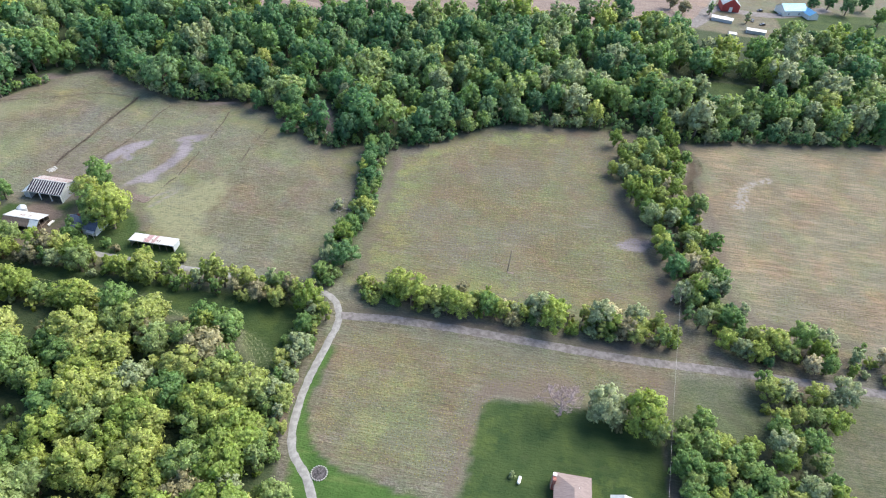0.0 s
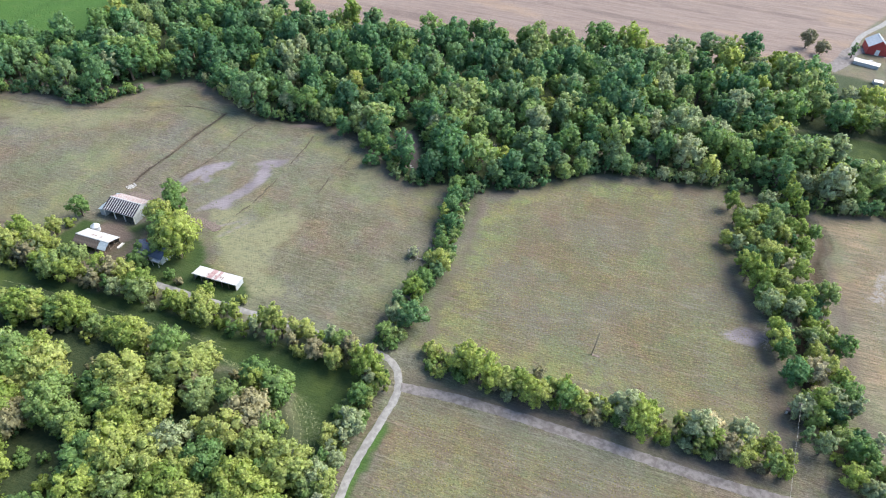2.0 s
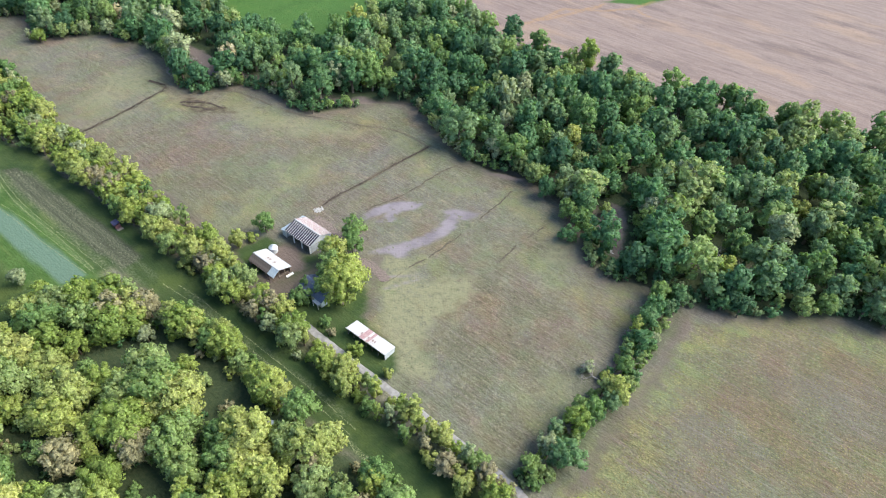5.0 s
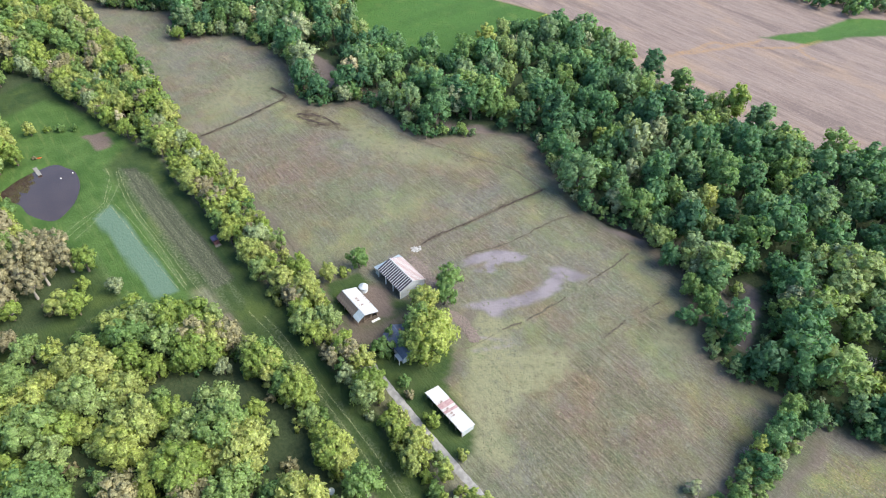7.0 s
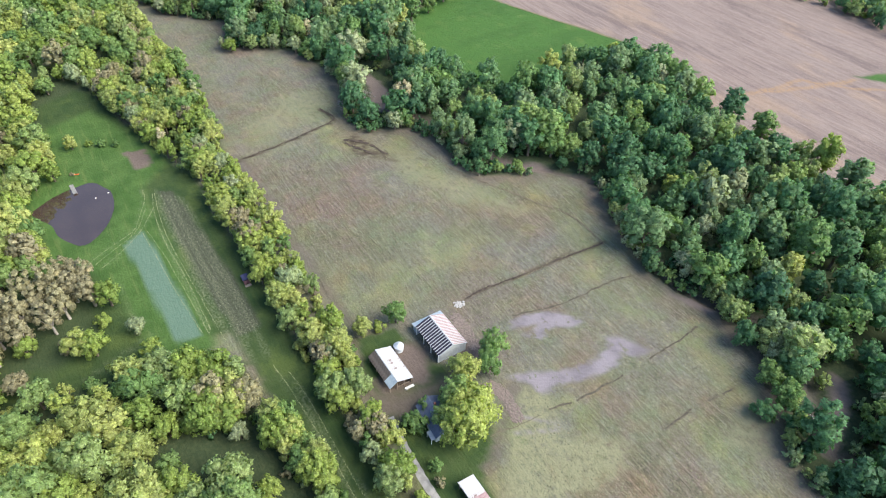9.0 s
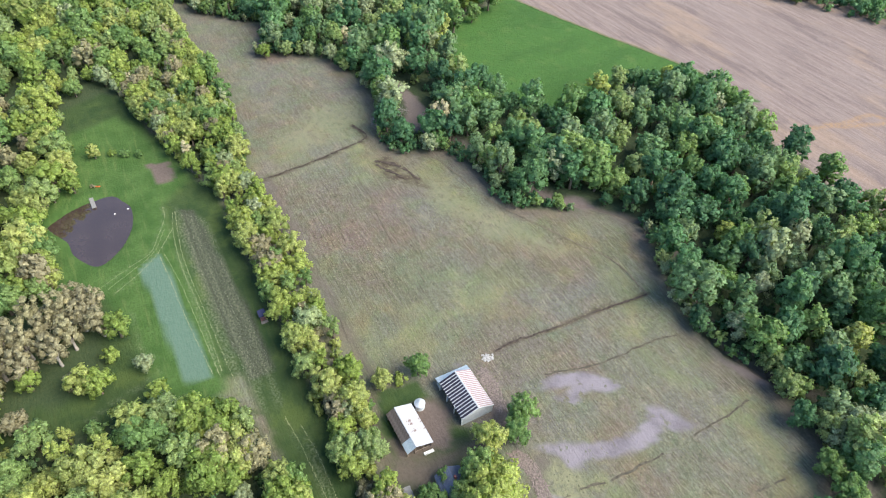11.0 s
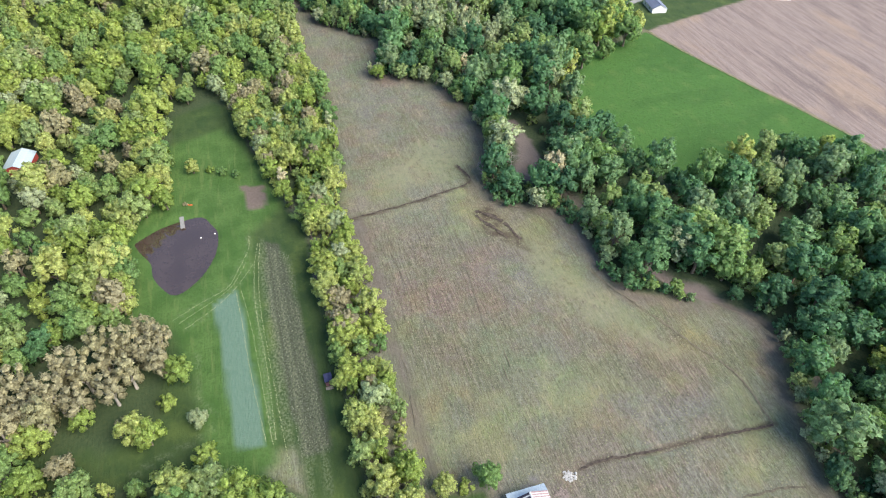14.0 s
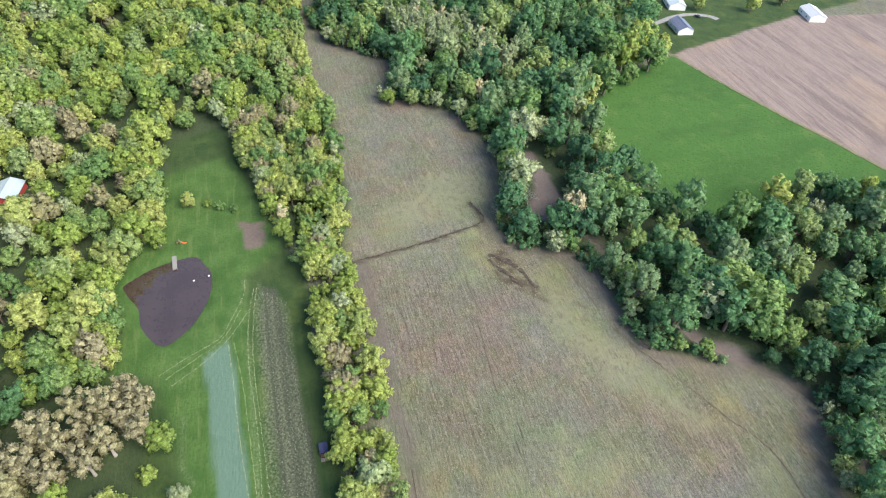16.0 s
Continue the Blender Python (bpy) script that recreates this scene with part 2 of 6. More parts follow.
def ground_material():
    n = Nodes("ground")
    big, mid, fine = n.noise(0.018, 4), n.noise(0.11, 4), n.noise(0.9, 5, 0.65)
    grain = n.noise(3.0, 3, 0.6)
    streak = n.noise(1.0, 3, 0.6, (0.06, 0.75, 1), 0)
    streak2 = n.noise(1.0, 4, 0.65, (0.22, 1.7, 1), 0)
    tussock_shade = n.noise(1.0, 2, 0.5, (0.8, 2.6, 1), 0)
    dash2 = n.noise(1.31, 2, 0.5, (0.8, 2.6, 1), 0)
    clod = n.ramp(n.noise(0.55, 5, 0.75), 0.36, 0.64)
    tuft = n.ramp(fine, 0.42, 0.68)
    # grazed pasture: straw, mauve-brown and dull green patches, drawn out along the mowing
    col = n.mix(n.ramp(big, 0.40, 0.60), (0.165, 0.142, 0.098), (0.135, 0.132, 0.072))
    col = n.mix(n.math("MULTIPLY", n.ramp(n.noise(0.03, 5, 0.6), 0.46, 0.62), 0.75), col, (0.150, 0.122, 0.098))
    col = n.mix(n.math("MULTIPLY", n.ramp(mid, 0.45, 0.66), 0.6), col, (0.118, 0.126, 0.060))
    col = n.mix(n.math("MULTIPLY", n.ramp(streak, 0.45, 0.68), 0.6), col, (0.215, 0.185, 0.128))
    col = n.mix(n.math("MULTIPLY", n.ramp(streak2, 0.48, 0.66), 0.7), col, (0.090, 0.074, 0.050))
    col = n.mix(n.math("MULTIPLY", tuft, 0.40), col, (0.085, 0.092, 0.042))
    col = n.mix(n.math("MULTIPLY", n.ramp(grain, 0.48, 0.70), 0.65), col, (0.250, 0.228, 0.145))
    col = n.mix(n.math("MULTIPLY", clod, 0.5), col, n.mix(1.0, col, (0.58, 0.60, 0.55), "MULTIPLY"))
    col = n.mix(n.math("MULTIPLY", n.attr("verdant"), n.ramp(n.noise(0.06, 5, 0.65), 0.38, 0.60)), col, n.mix(fine, (0.125, 0.130, 0.052), (0.205, 0.198, 0.088)))
    # greener middle field, with yellow weeds
    g = n.mix(n.ramp(fine, 0.35, 0.7), (0.078, 0.089, 0.036), (0.137, 0.133, 0.067))
    g = n.mix(n.math("MULTIPLY", n.ramp(big, 0.42, 0.6), 0.6), g, (0.111, 0.100, 0.063))
    g = n.mix(n.math("MULTIPLY", n.ramp(streak2, 0.45, 0.65), 0.75), g, (0.107, 0.081, 0.048))
    g = n.mix(n.math("MULTIPLY", n.ramp(streak, 0.5, 0.7), 0.5), g, (0.159, 0.137, 0.092))
    g = n.mix(n.math("MULTIPLY", n.ramp(n.noise(1.6, 3, 0.6), 0.58, 0.70), 0.7), g, (0.215, 0.200, 0.063))
    col = n.mix(n.attr("weedy"), col, g)
    flush = n.mix(n.ramp(grain, 0.4, 0.65), (0.105, 0.135, 0.040), (0.230, 0.225, 0.070))
    col = n.mix(n.math("MULTIPLY", n.attr("flush"), n.math("MULTIPLY", n.ramp(n.noise(0.12, 5, 0.7), 0.40, 0.60), 0.6)), col, flush)
    straw = n.mix(n.ramp(streak, 0.4, 0.65), (0.150, 0.128, 0.068), (0.215, 0.172, 0.100))
    col = n.mix(n.math("MULTIPLY", n.attr("straw"), n.math("ADD", 0.35, n.math("MULTIPLY", n.ramp(n.noise(0.035, 4), 0.42, 0.6), 0.65))), col, straw)
    # small shadows beside tussocks, painted as dark dashes; a second set is lighter
    col = n.mix(n.math("MULTIPLY", n.ramp(tussock_shade, 0.54, 0.64), 0.55), col, n.mix(1.0, col, (0.52, 0.52, 0.50), "MULTIPLY"))
    col = n.mix(n.math("MULTIPLY", n.ramp(dash2, 0.55, 0.66), 0.6), col, n.mix(1.0, col, (1.50, 1.47, 1.40), "MULTIPLY"))
    patch, patch2 = n.noise(1.0, 4, 0.6, (0.035, 0.05, 1), 12), n.noise(1.0, 4, 0.62, (0.06, 0.045, 1), 40)
    col = n.mix(n.math("MULTIPLY", n.ramp(patch, 0.48, 0.58), 0.8), col, n.mix(1.0, col, (1.10, 0.99, 0.96), "MULTIPLY"))
    col = n.mix(n.math("MULTIPLY", n.ramp(patch2, 0.50, 0.60), 0.8), col, n.mix(1.0, col, (0.95, 1.05, 0.92), "MULTIPLY"))
    col = n.mix(n.math("MULTIPLY", n.ramp(n.noise(1.0, 4, 0.6, (0.10, 0.08, 1), 70), 0.48, 0.66), 0.5), col, n.mix(1.0, col, (1.32, 1.25, 1.12), "MULTIPLY"))
    col = n.mix(1.0, col, (0.86, 0.95, 1.20), "MULTIPLY")
    col = n.mix(n.attr("weedy"), col, n.mix(1.0, col, (1.22, 1.14, 1.24), "MULTIPLY"))
    row = n.mix(n.attr("weedy"), n.noise(1.0, 4, 0.7, (0.16, 1.9, 1)), n.noise(1.0, 4, 0.7, (0.16, 1.9, 1), -10))
    speck = n.noise(1.7, 2, 0.6)
    worn = n.math("MAXIMUM", n.math("MULTIPLY", n.ramp(n.noise(0.028, 5, 0.62), 0.46, 0.60), 0.7), n.math("MULTIPLY", n.attr("worn"), n.ramp(n.noise(0.08, 5, 0.7), 0.32, 0.56)))
    col = n.mix(n.math("MULTIPLY", worn, 0.75), col, n.mix(1.0, col, (1.02, 0.86, 0.84), "MULTIPLY"))
    col = n.mix(n.math("MULTIPLY", n.ramp(row, 0.51, 0.60), n.math("ADD", 0.16, n.math("MULTIPLY", worn, 0.45))), col, n.mix(1.0, col, (0.56, 0.52, 0.50), "MULTIPLY"))
    col = n.mix(n.math("MULTIPLY", n.ramp(row, 0.49, 0.40), 0.32), col, n.mix(1.0, col, (1.42, 1.38, 1.26), "MULTIPLY"))
    col = n.mix(n.math("MULTIPLY", n.ramp(speck, 0.60, 0.70), 0.5), col, n.mix(1.0, col, (0.50, 0.50, 0.46), "MULTIPLY"))
    col = n.mix(n.math("MULTIPLY", n.attr("pale_grass"), n.ramp(n.noise(0.3, 5, 0.7), 0.30, 0.58)), col, n.mix(fine, (0.140, 0.145, 0.085), (0.235, 0.232, 0.145)))
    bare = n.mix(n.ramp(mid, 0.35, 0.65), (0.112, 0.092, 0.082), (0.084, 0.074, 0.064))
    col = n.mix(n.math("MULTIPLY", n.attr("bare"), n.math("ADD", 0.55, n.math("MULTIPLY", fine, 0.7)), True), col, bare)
    # lawn green, kept dark so its colour carries the hedge shade on the lane
    lawn = n.mix(n.ramp(mid, 0.3, 0.7), (0.023, 0.048, 0.016), (0.044, 0.070, 0.023))
    lawn = n.mix(n.math("MULTIPLY", tuft, 0.4), lawn, (0.033, 0.059, 0.015))
    lawn = n.mix(n.math("MULTIPLY", n.ramp(n.noise(1.0, 3, 0.6, (0.05, 0.6, 1)), 0.5, 0.72), 0.22), lawn, (0.075, 0.092, 0.032))
    lawn = n.mix(n.math("MULTIPLY", n.ramp(n.noise(0.07, 5, 0.7), 0.50, 0.66), 0.55), lawn, (0.078, 0.108, 0.028))
    lawn = n.mix(n.math("MULTIPLY", n.ramp(n.noise(0.13, 5, 0.75), 0.56, 0.68), 0.25), lawn, (0.060, 0.068, 0.034))
    col = n.mix(n.attr("lawn"), col, lawn)
    sward = n.mix(n.ramp(mid, 0.3, 0.7), (0.038, 0.086, 0.019), (0.066, 0.122, 0.032))
    sward = n.mix(n.math("MULTIPLY", tuft, 0.45), sward, (0.030, 0.060, 0.015))
    sward = n.mix(n.math("MULTIPLY", n.ramp(n.noise(1.0, 3, 0.6, (0.06, 0.5, 1), 20), 0.52, 0.7), 0.4), sward, (0.115, 0.150, 0.050))
    col = n.mix(n.attr("sward"), col, sward)
    lush = n.mix(n.noise(1.0, 4, 0.65, (0.35, 1.2, 1), 25), (0.022, 0.076, 0.014), (0.072, 0.146, 0.034))
    lush = n.mix(n.math("MULTIPLY", n.ramp(mid, 0.5, 0.75), 0.5), lush, (0.095, 0.140, 0.040))
    lush = n.mix(n.math("MULTIPLY", n.ramp(n.noise(1.0, 4, 0.6, (0.05, 0.016, 1), 25), 0.42, 0.62), 0.7), lush, n.mix(1.0, lush, (0.70, 0.76, 0.75), "MULTIPLY"))
    col = n.mix(n.attr("lush"), col, lush)
    rows = n.noise(1.0, 4, 0.6, (0.02, 0.35, 1), -27)
    rows2 = n.noise(1.0, 3, 0.65, (0.06, 1.3, 1), -27)
    soil = n.mix(n.ramp(rows, 0.35, 0.65), (0.152, 0.115, 0.108), (0.205, 0.163, 0.150))
    soil = n.mix(n.math("MULTIPLY", n.ramp(rows2, 0.44, 0.62), 0.5), soil, (0.290, 0.225, 0.190))
    soil = n.mix(n.math("MULTIPLY", n.ramp(n.noise(1.0, 5, 0.6, (0.012, 0.03, 1), -27), 0.52, 0.66), 0.45), soil, (0.290, 0.205, 0.140))
    soil = n.mix(n.math("MULTIPLY", n.ramp(n.noise(1.0, 5, 0.65, (0.008, 0.05, 1), -27), 0.52, 0.66), 0.65), soil, (0.115, 0.088, 0.084))
    soil = n.mix(n.math("MULTIPLY", n.ramp(n.noise(1.0, 3, 0.6, (0.5, 2.0, 1), -27), 0.55, 0.66), 0.6), soil, (0.105, 0.082, 0.075))
    soil = n.mix(n.math("MULTIPLY", n.ramp(n.noise(0.9, 3, 0.7), 0.56, 0.68), 0.6), soil, (0.30, 0.25, 0.22))
    col = n.mix(n.attr("soil"), col, soil)
    col = n.mix(n.math("MULTIPLY", n.attr("stubble"), n.ramp(fine, 0.35, 0.6)), col, (0.290, 0.180, 0.090))
    plot = n.mix(n.noise(0.8, 4), (0.085, 0.066, 0.056), (0.160, 0.126, 0.110))
    col = n.mix(n.attr("plot"), col, plot)
    teal = n.mix(n.noise(1.0, 4, 0.6, (0.4, 1.6, 1)), (0.062, 0.122, 0.085), (0.122, 0.178, 0.135))
    col = n.mix(n.attr("strip"), col, teal)
    gard = n.mix(n.ramp(n.noise(1.6, 3, 0.7), 0.4, 0.65), (0.036, 0.046, 0.025), (0.078, 0.082, 0.060))
    col = n.mix(n.attr("garden"), col, gard)
    col = n.mix(n.math("MULTIPLY", n.attr("hay"), n.math("MULTIPLY", n.ramp(n.noise(1.2, 4, 0.7), 0.42, 0.62), 0.42)), col, (0.22, 0.24, 0.15))
    mud = n.mix(n.ramp(mid, 0.35, 0.65), (0.138, 0.122, 0.138), (0.205, 0.184, 0.204))
    col = n.mix(n.math("MULTIPLY", n.attr("mud"), n.ramp(n.noise(1.0, 5, 0.65, (0.17, 0.24, 1), 5), 0.37, 0.43)), col, mud)
    # woodland floor, its green darkened to hold the shade under the trees
    shaded_floor = n.mix(n.ramp(fine, 0.35, 0.7), (0.030, 0.050, 0.024), (0.055, 0.070, 0.034))
    col = n.mix(n.attr("shaded_floor"), col, shaded_floor)
    col = n.mix(n.math("MULTIPLY", n.attr("ditch"), 0.85), col, (0.056, 0.041, 0.030))
    col = n.mix(n.math("MULTIPLY", n.attr("scrape"), n.ramp(n.noise(0.5, 4, 0.65), 0.42, 0.54)), col, n.mix(fine, (0.18, 0.165, 0.155), (0.28, 0.26, 0.245)))
    col = n.mix(n.math("MULTIPLY", n.attr("sand"), 0.9), col, n.mix(fine, (0.115, 0.088, 0.084), (0.185, 0.155, 0.150)))
    n.bump(n.math("ADD", n.math("MULTIPLY", fine, 1.0), n.math("MULTIPLY", streak2, 0.6)), 0.85, 0.45)
    wet = n.math("SUBTRACT", 0.92, n.math("MULTIPLY", n.attr("mud"), 0.3))
    return n.done(col, wet, spec=0.2)


def leaf_material(name, ramp_colors, through=0.45):
    """Foliage: a ramp over trees, lighter and darker clumps, light that comes through."""
    n = Nodes(name)
    r = n.math("FRACT", n.math("ADD", n.add("ShaderNodeObjectInfo").outputs["Random"], n.attr("tint")))
    cr = n.add("ShaderNodeValToRGB", Fac=r)
    cr.color_ramp.interpolation = "LINEAR"
    e = cr.color_ramp.elements
    while len(e) < len(ramp_colors):
        e.new(0.5)
    for i, c in enumerate(ramp_colors):
        e[i].position, e[i].color = i / (len(ramp_colors) - 1), (*c, 1)
    isl = n.add("ShaderNodeNewGeometry").outputs["Random Per Island"]
    # sparkle on the sprays and shade between leaves, both painted into the value
    v = n.math("ADD", 0.62, n.math("MULTIPLY", isl, 0.62))
    v = n.math("ADD", v, n.math("MULTIPLY", n.ramp(n.noise(0.9, 3, 0.6), 0.38, 0.66), 0.38))
    v = n.math("MULTIPLY", v, n.math("ADD", 0.70, n.math("MULTIPLY", n.ramp(n.noise(2.6, 2, 0.7), 0.36, 0.62), 0.55)))
    hsv = n.add("ShaderNodeHueSaturation", Color=cr.outputs[0], Value=v)
    hsv.inputs["Hue"].default_value = 0.5
    col = n.mix(n.math("MULTIPLY", n.ramp(n.noise(0.22, 2), 0.45, 0.7), 0.35), hsv.outputs[0], n.mix(1.0, hsv.outputs[0], (1.30, 1.15, 0.95), "MULTIPLY"))
    n.done(col, 0.6, spec=0.25)
    tr = n.add("ShaderNodeBsdfTranslucent", Color=n.mix(1.0, col, (1.1, 1.2, 0.7), "MULTIPLY"))
    mx = n.add("ShaderNodeMixShader", _0=through, _1=n.b.outputs[0], _2=tr.outputs[0])
    n.t.links.new(mx.outputs[0], n.t.nodes["Material Output"].inputs["Surface"])
    return n.m


def plain(name, a, b, scale=1.0, rough=0.8, metal=0.0, stretch=None, bump=0.0, spec=0.3):
    """Two tones mixed by noise, with an optional relief."""
    n = Nodes(name)
    f = n.noise(scale, 4, 0.6, stretch)
    col = n.mix(n.ramp(f, 0.35, 0.65), a, b)
    col = n.mix(n.math("MULTIPLY", n.ramp(n.noise(scale * 7, 3), 0.5, 0.75), 0.35), col, tuple(c * 0.6 for c in a))
    if bump:
        n.bump(n.noise(scale * 6, 4), bump, 0.05)
    return n.done(col, rough, metal, spec)


M_GROUND = ground_material()
M_LEAF = {
    "dark": leaf_material("dark_leaves", [(0.060, 0.136, 0.074), (0.082, 0.180, 0.088), (0.100, 0.208, 0.092), (0.138, 0.238, 0.114), (0.178, 0.252, 0.138)]),
    "bright": leaf_material("bright_leaves", [(0.176, 0.252, 0.066), (0.228, 0.302, 0.080), (0.282, 0.338, 0.098), (0.330, 0.366, 0.132), (0.250, 0.304, 0.106)]),
    "wood": leaf_material("wood_leaves", [(0.118, 0.212, 0.078), (0.152, 0.248, 0.088), (0.188, 0.276, 0.100), (0.232, 0.304, 0.122), (0.216, 0.284, 0.124)]),
    "olive": leaf_material("budding_leaves", [(0.185, 0.172, 0.105), (0.225, 0.210, 0.125), (0.200, 0.198, 0.105)], 0.2),
    "pale": leaf_material("pale_leaves", [(0.214, 0.268, 0.148), (0.262, 0.302, 0.184), (0.208, 0.268, 0.138)], 0.3),
    "cream": leaf_material("cream_leaves", [(0.36, 0.33, 0.21), (0.42, 0.38, 0.25)], 0.2),
}
M_BARK = plain("bark", (0.11, 0.085, 0.065), (0.19, 0.16, 0.13), 2.0, 0.9, bump=0.4)
M_PALE_BARK = plain("pale_bark", (0.30, 0.27, 0.24), (0.42, 0.38, 0.34), 1.5, 0.85)
M_GRAVEL = plain("gravel", (0.19, 0.187, 0.187), (0.27, 0.265, 0.265), 0.6, 0.95, bump=0.3)
M_DIRT = plain("dirt_track", (0.125, 0.112, 0.112), (0.205, 0.190, 0.192), 0.5, 0.95, bump=0.3)
M_WATER = plain("pond_water", (0.042, 0.028, 0.025), (0.052, 0.036, 0.032), 0.1, 0.04, spec=1.0)

# ---- ground: one sheet, fine where it is seen, out to the horizon ----
def axis(lo, hi, step):
    far = np.array([30, 90, 250, 700, 1800, 4500.0])
    return np.concatenate([lo - far[::-1], np.arange(lo, hi + 0.1, step), hi + far])


gx, gy = np.meshgrid(axis(-640, 330, 1.75), axis(-40, 720, 1.75))
sx, sy = gx.ravel(), gy.ravel()
near = (sx > -660) & (sx < 350) & (sy > -80) & (sy < 780)
height = np.where(near, ground_height(sx, sy), 0.0)
n1, n2 = value_noise(sx, sy, 9, 11) - 0.5, value_noise(sx, sy, 2.6, 12) - 0.5
wx, wy = sx + 2.2 * n1 + 1.4 * n2, sy + 2.2 * (value_noise(sx, sy, 9, 13) - 0.5) + 1.4 * (value_noise(sx, sy, 2.6, 14) - 0.5)


def soft(outline, edge=0.7, jitter=1.0):
    x, y = sx + (wx - sx) * jitter, sy + (wy - sy) * jitter
    return ramp(inside(x, y, outline), -edge, edge)


def track(line, width, edge=0.6, jitter=0.5):
    return 1 - ramp(line_distance(sx + (wx - sx) * jitter, sy + (wy - sy) * jitter, line), width - edge, width + edge)


belt_in, glade_in = inside(wx, wy, BELT), inside(wx, wy, GLADE)
masks = {}
masks["worn"] = np.maximum(soft([(-143, 223), (-125, 240), (-105, 238), (-85, 225), (-80, 195), (-112, 192), (-130, 205)], 9, 3), soft([(-324, 176), (-308, 209), (-268, 222), (-234, 205), (-236, 180), (-286, 173)], 10, 3))
masks["pale_grass"] = np.maximum.reduce([soft([(-159, 208), (-153, 216), (-138, 211), (-127, 226), (-124, 226), (-119.7, 187), (-100, 176), (-118, 172), (-136, 187)], 3, 2), 0.7 * soft([(-118, 276), (-107, 275), (-98, 263), (-99, 252), (-112, 252)], 3, 2),
                                        0.6 * soft([(-345, 190), (-348, 225), (-368, 235), (-378, 215), (-360, 195)], 6, 3), 0.6 * soft([(-300, 244), (-270, 250), (-235, 270), (-232, 262), (-262, 243), (-290, 232)], 5, 3)])
masks["verdant"] = np.clip(0.85 - np.abs(belt_in + 16) / 16, 0, 1) * (sx > -345) * (sx < -60) + 0.5 * ramp(sx, -372, -345) * (1 - ramp(sx, -345, -320)) + 0.9 * np.clip(1.3 - np.abs(sx + 140) / 22, 0, 1) * (1 - ramp(sy, 205, 250)) + 0.7 * np.clip(1 - np.abs(sx + 75) / 12, 0, 1) + 0.8 * np.clip(1 - np.abs(sx + 225) / 26, 0, 1) * (1 - ramp(sy, 225, 255))
masks["verdant"] = np.clip(masks["verdant"] * (sy < 345), 0, 1)
masks["straw"] = ramp(wx, 88, 98) * ramp(wy, 170, 182) * (1 - ramp(wy - 0.2 * wx, 290, 312))
masks["stubble"] = np.maximum.reduce([np.clip(1 - line_distance(wx, wy, l) / w, 0, 1) for l, w in (([(-252, 440), (-247, 451), (-237, 484), (-228, 516)], 2.6), ([(-208, 526), (-200, 521), (-193, 518)], 2.2), ([(-13, 592), (-30, 578), (-46, 565)], 1.6), ([(-248, 453), (-244, 486), (-224, 504), (-211, 520), (-204, 549)], 2.4))])
masks["weedy"] = np.maximum(ramp(inside(wx, wy, [(-52, 168), (-48, 262), (-21, 296), (60, 316), (56, 260), (72, 200), (72, 165)]), -2, 3),
                            0.8 * ramp(inside(wx, wy, [(-49, 152), (-49, 106), (-36, 96), (2, 92), (5, 122), (9, 131), (60, 131), (70, 150)]), -2, 3))
masks["weedy"] = np.maximum(masks["weedy"], 0.5 * ramp(sx, 90, 110) * ramp(sy, 170, 185))
field_edge = inside(wx, wy, [(-54, 168), (-52, 230), (-48, 262), (-21, 294), (54, 310), (54, 260), (70, 205), (71, 168)])
masks["flush"] = np.clip(1.15 - np.abs(field_edge - 3) / 12, 0, 1) * (sx < 30) + 0.55 * np.clip(1 - np.abs(field_edge - 14) / 14, 0, 1) * (sy < 215)
masks["flush"] = np.clip(np.maximum(masks["flush"] * (field_edge > 0), 0.6 * ramp(inside(wx, wy, [(-46, 150), (-48, 108), (-35, 97), (-8, 95), (-12, 118), (-20, 150)]), -2, 8)), 0, 1)
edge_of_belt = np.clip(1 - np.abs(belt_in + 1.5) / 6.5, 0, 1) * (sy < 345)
rows_bare = [[(-53, 262), (-50, 227), (-51, 206), (-50, 174)], [(-65, 262), (-63, 234), (-61, 205), (-65, 180)], [(49, 276), (52, 257), (60, 239), (63, 222), (69, 198), (68, 175)],
             [(95, 291), (94, 261), (96, 240), (96, 217), (95, 196), (101, 183), (140, 178)], [(-48, 158), (70, 160)], [(65.7, 146), (65.3, 132.6), (61.5, 119), (60, 95)], [(84, 140), (91, 127), (102, 115)],
             [(-160, 206), (-152, 196), (-146, 190), (-143, 180)], [(-330, 174), (-270, 173), (-215, 174)]]
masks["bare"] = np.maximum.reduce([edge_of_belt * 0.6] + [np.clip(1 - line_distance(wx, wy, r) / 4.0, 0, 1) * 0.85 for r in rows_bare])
masks["lawn"] = np.maximum.reduce([soft(POND_LAWN, 2), soft(LANE, 1.5), soft(HOUSE_LAWN, 1), soft(VERGE, 1), soft(YARD, 1.2), soft(GLADE, 2),
                                   soft([(-640, 395), (-500, 388), (-470, 384), (-459, 388), (-492, 500), (-520, 640), (-640, 640)], 1.5),
                                   soft([(190, 470), (190, 540), (330, 560), (330, 470)], 2), soft([(66, 60), (62, 128), (70, 150), (140, 152), (140, 60)], 2) * 0.45])
masks["sward"] = np.maximum(soft([(-215, 112), (-228, 131), (-330, 131), (-345, 146), (-372, 138), (-400, 130), (-410, 124), (-400, 98), (-352, 80), (-328, 74), (-300, 74), (-290, 100), (-262, 108)], 3), soft(VERGE, 1))
masks["lush"] = np.maximum.reduce([soft(GREEN_FIELD, 0.8, 0.3), soft(SWALE, 2),
                                   soft([(-41, 571), (-32, 598), (-28, 640), (-22, 655), (-13, 652), (-14, 617), (-27, 586)], 2)])
masks["soil"] = soft(BROWN_FIELD, 1.0, 0.4) * (1 - masks["lush"])
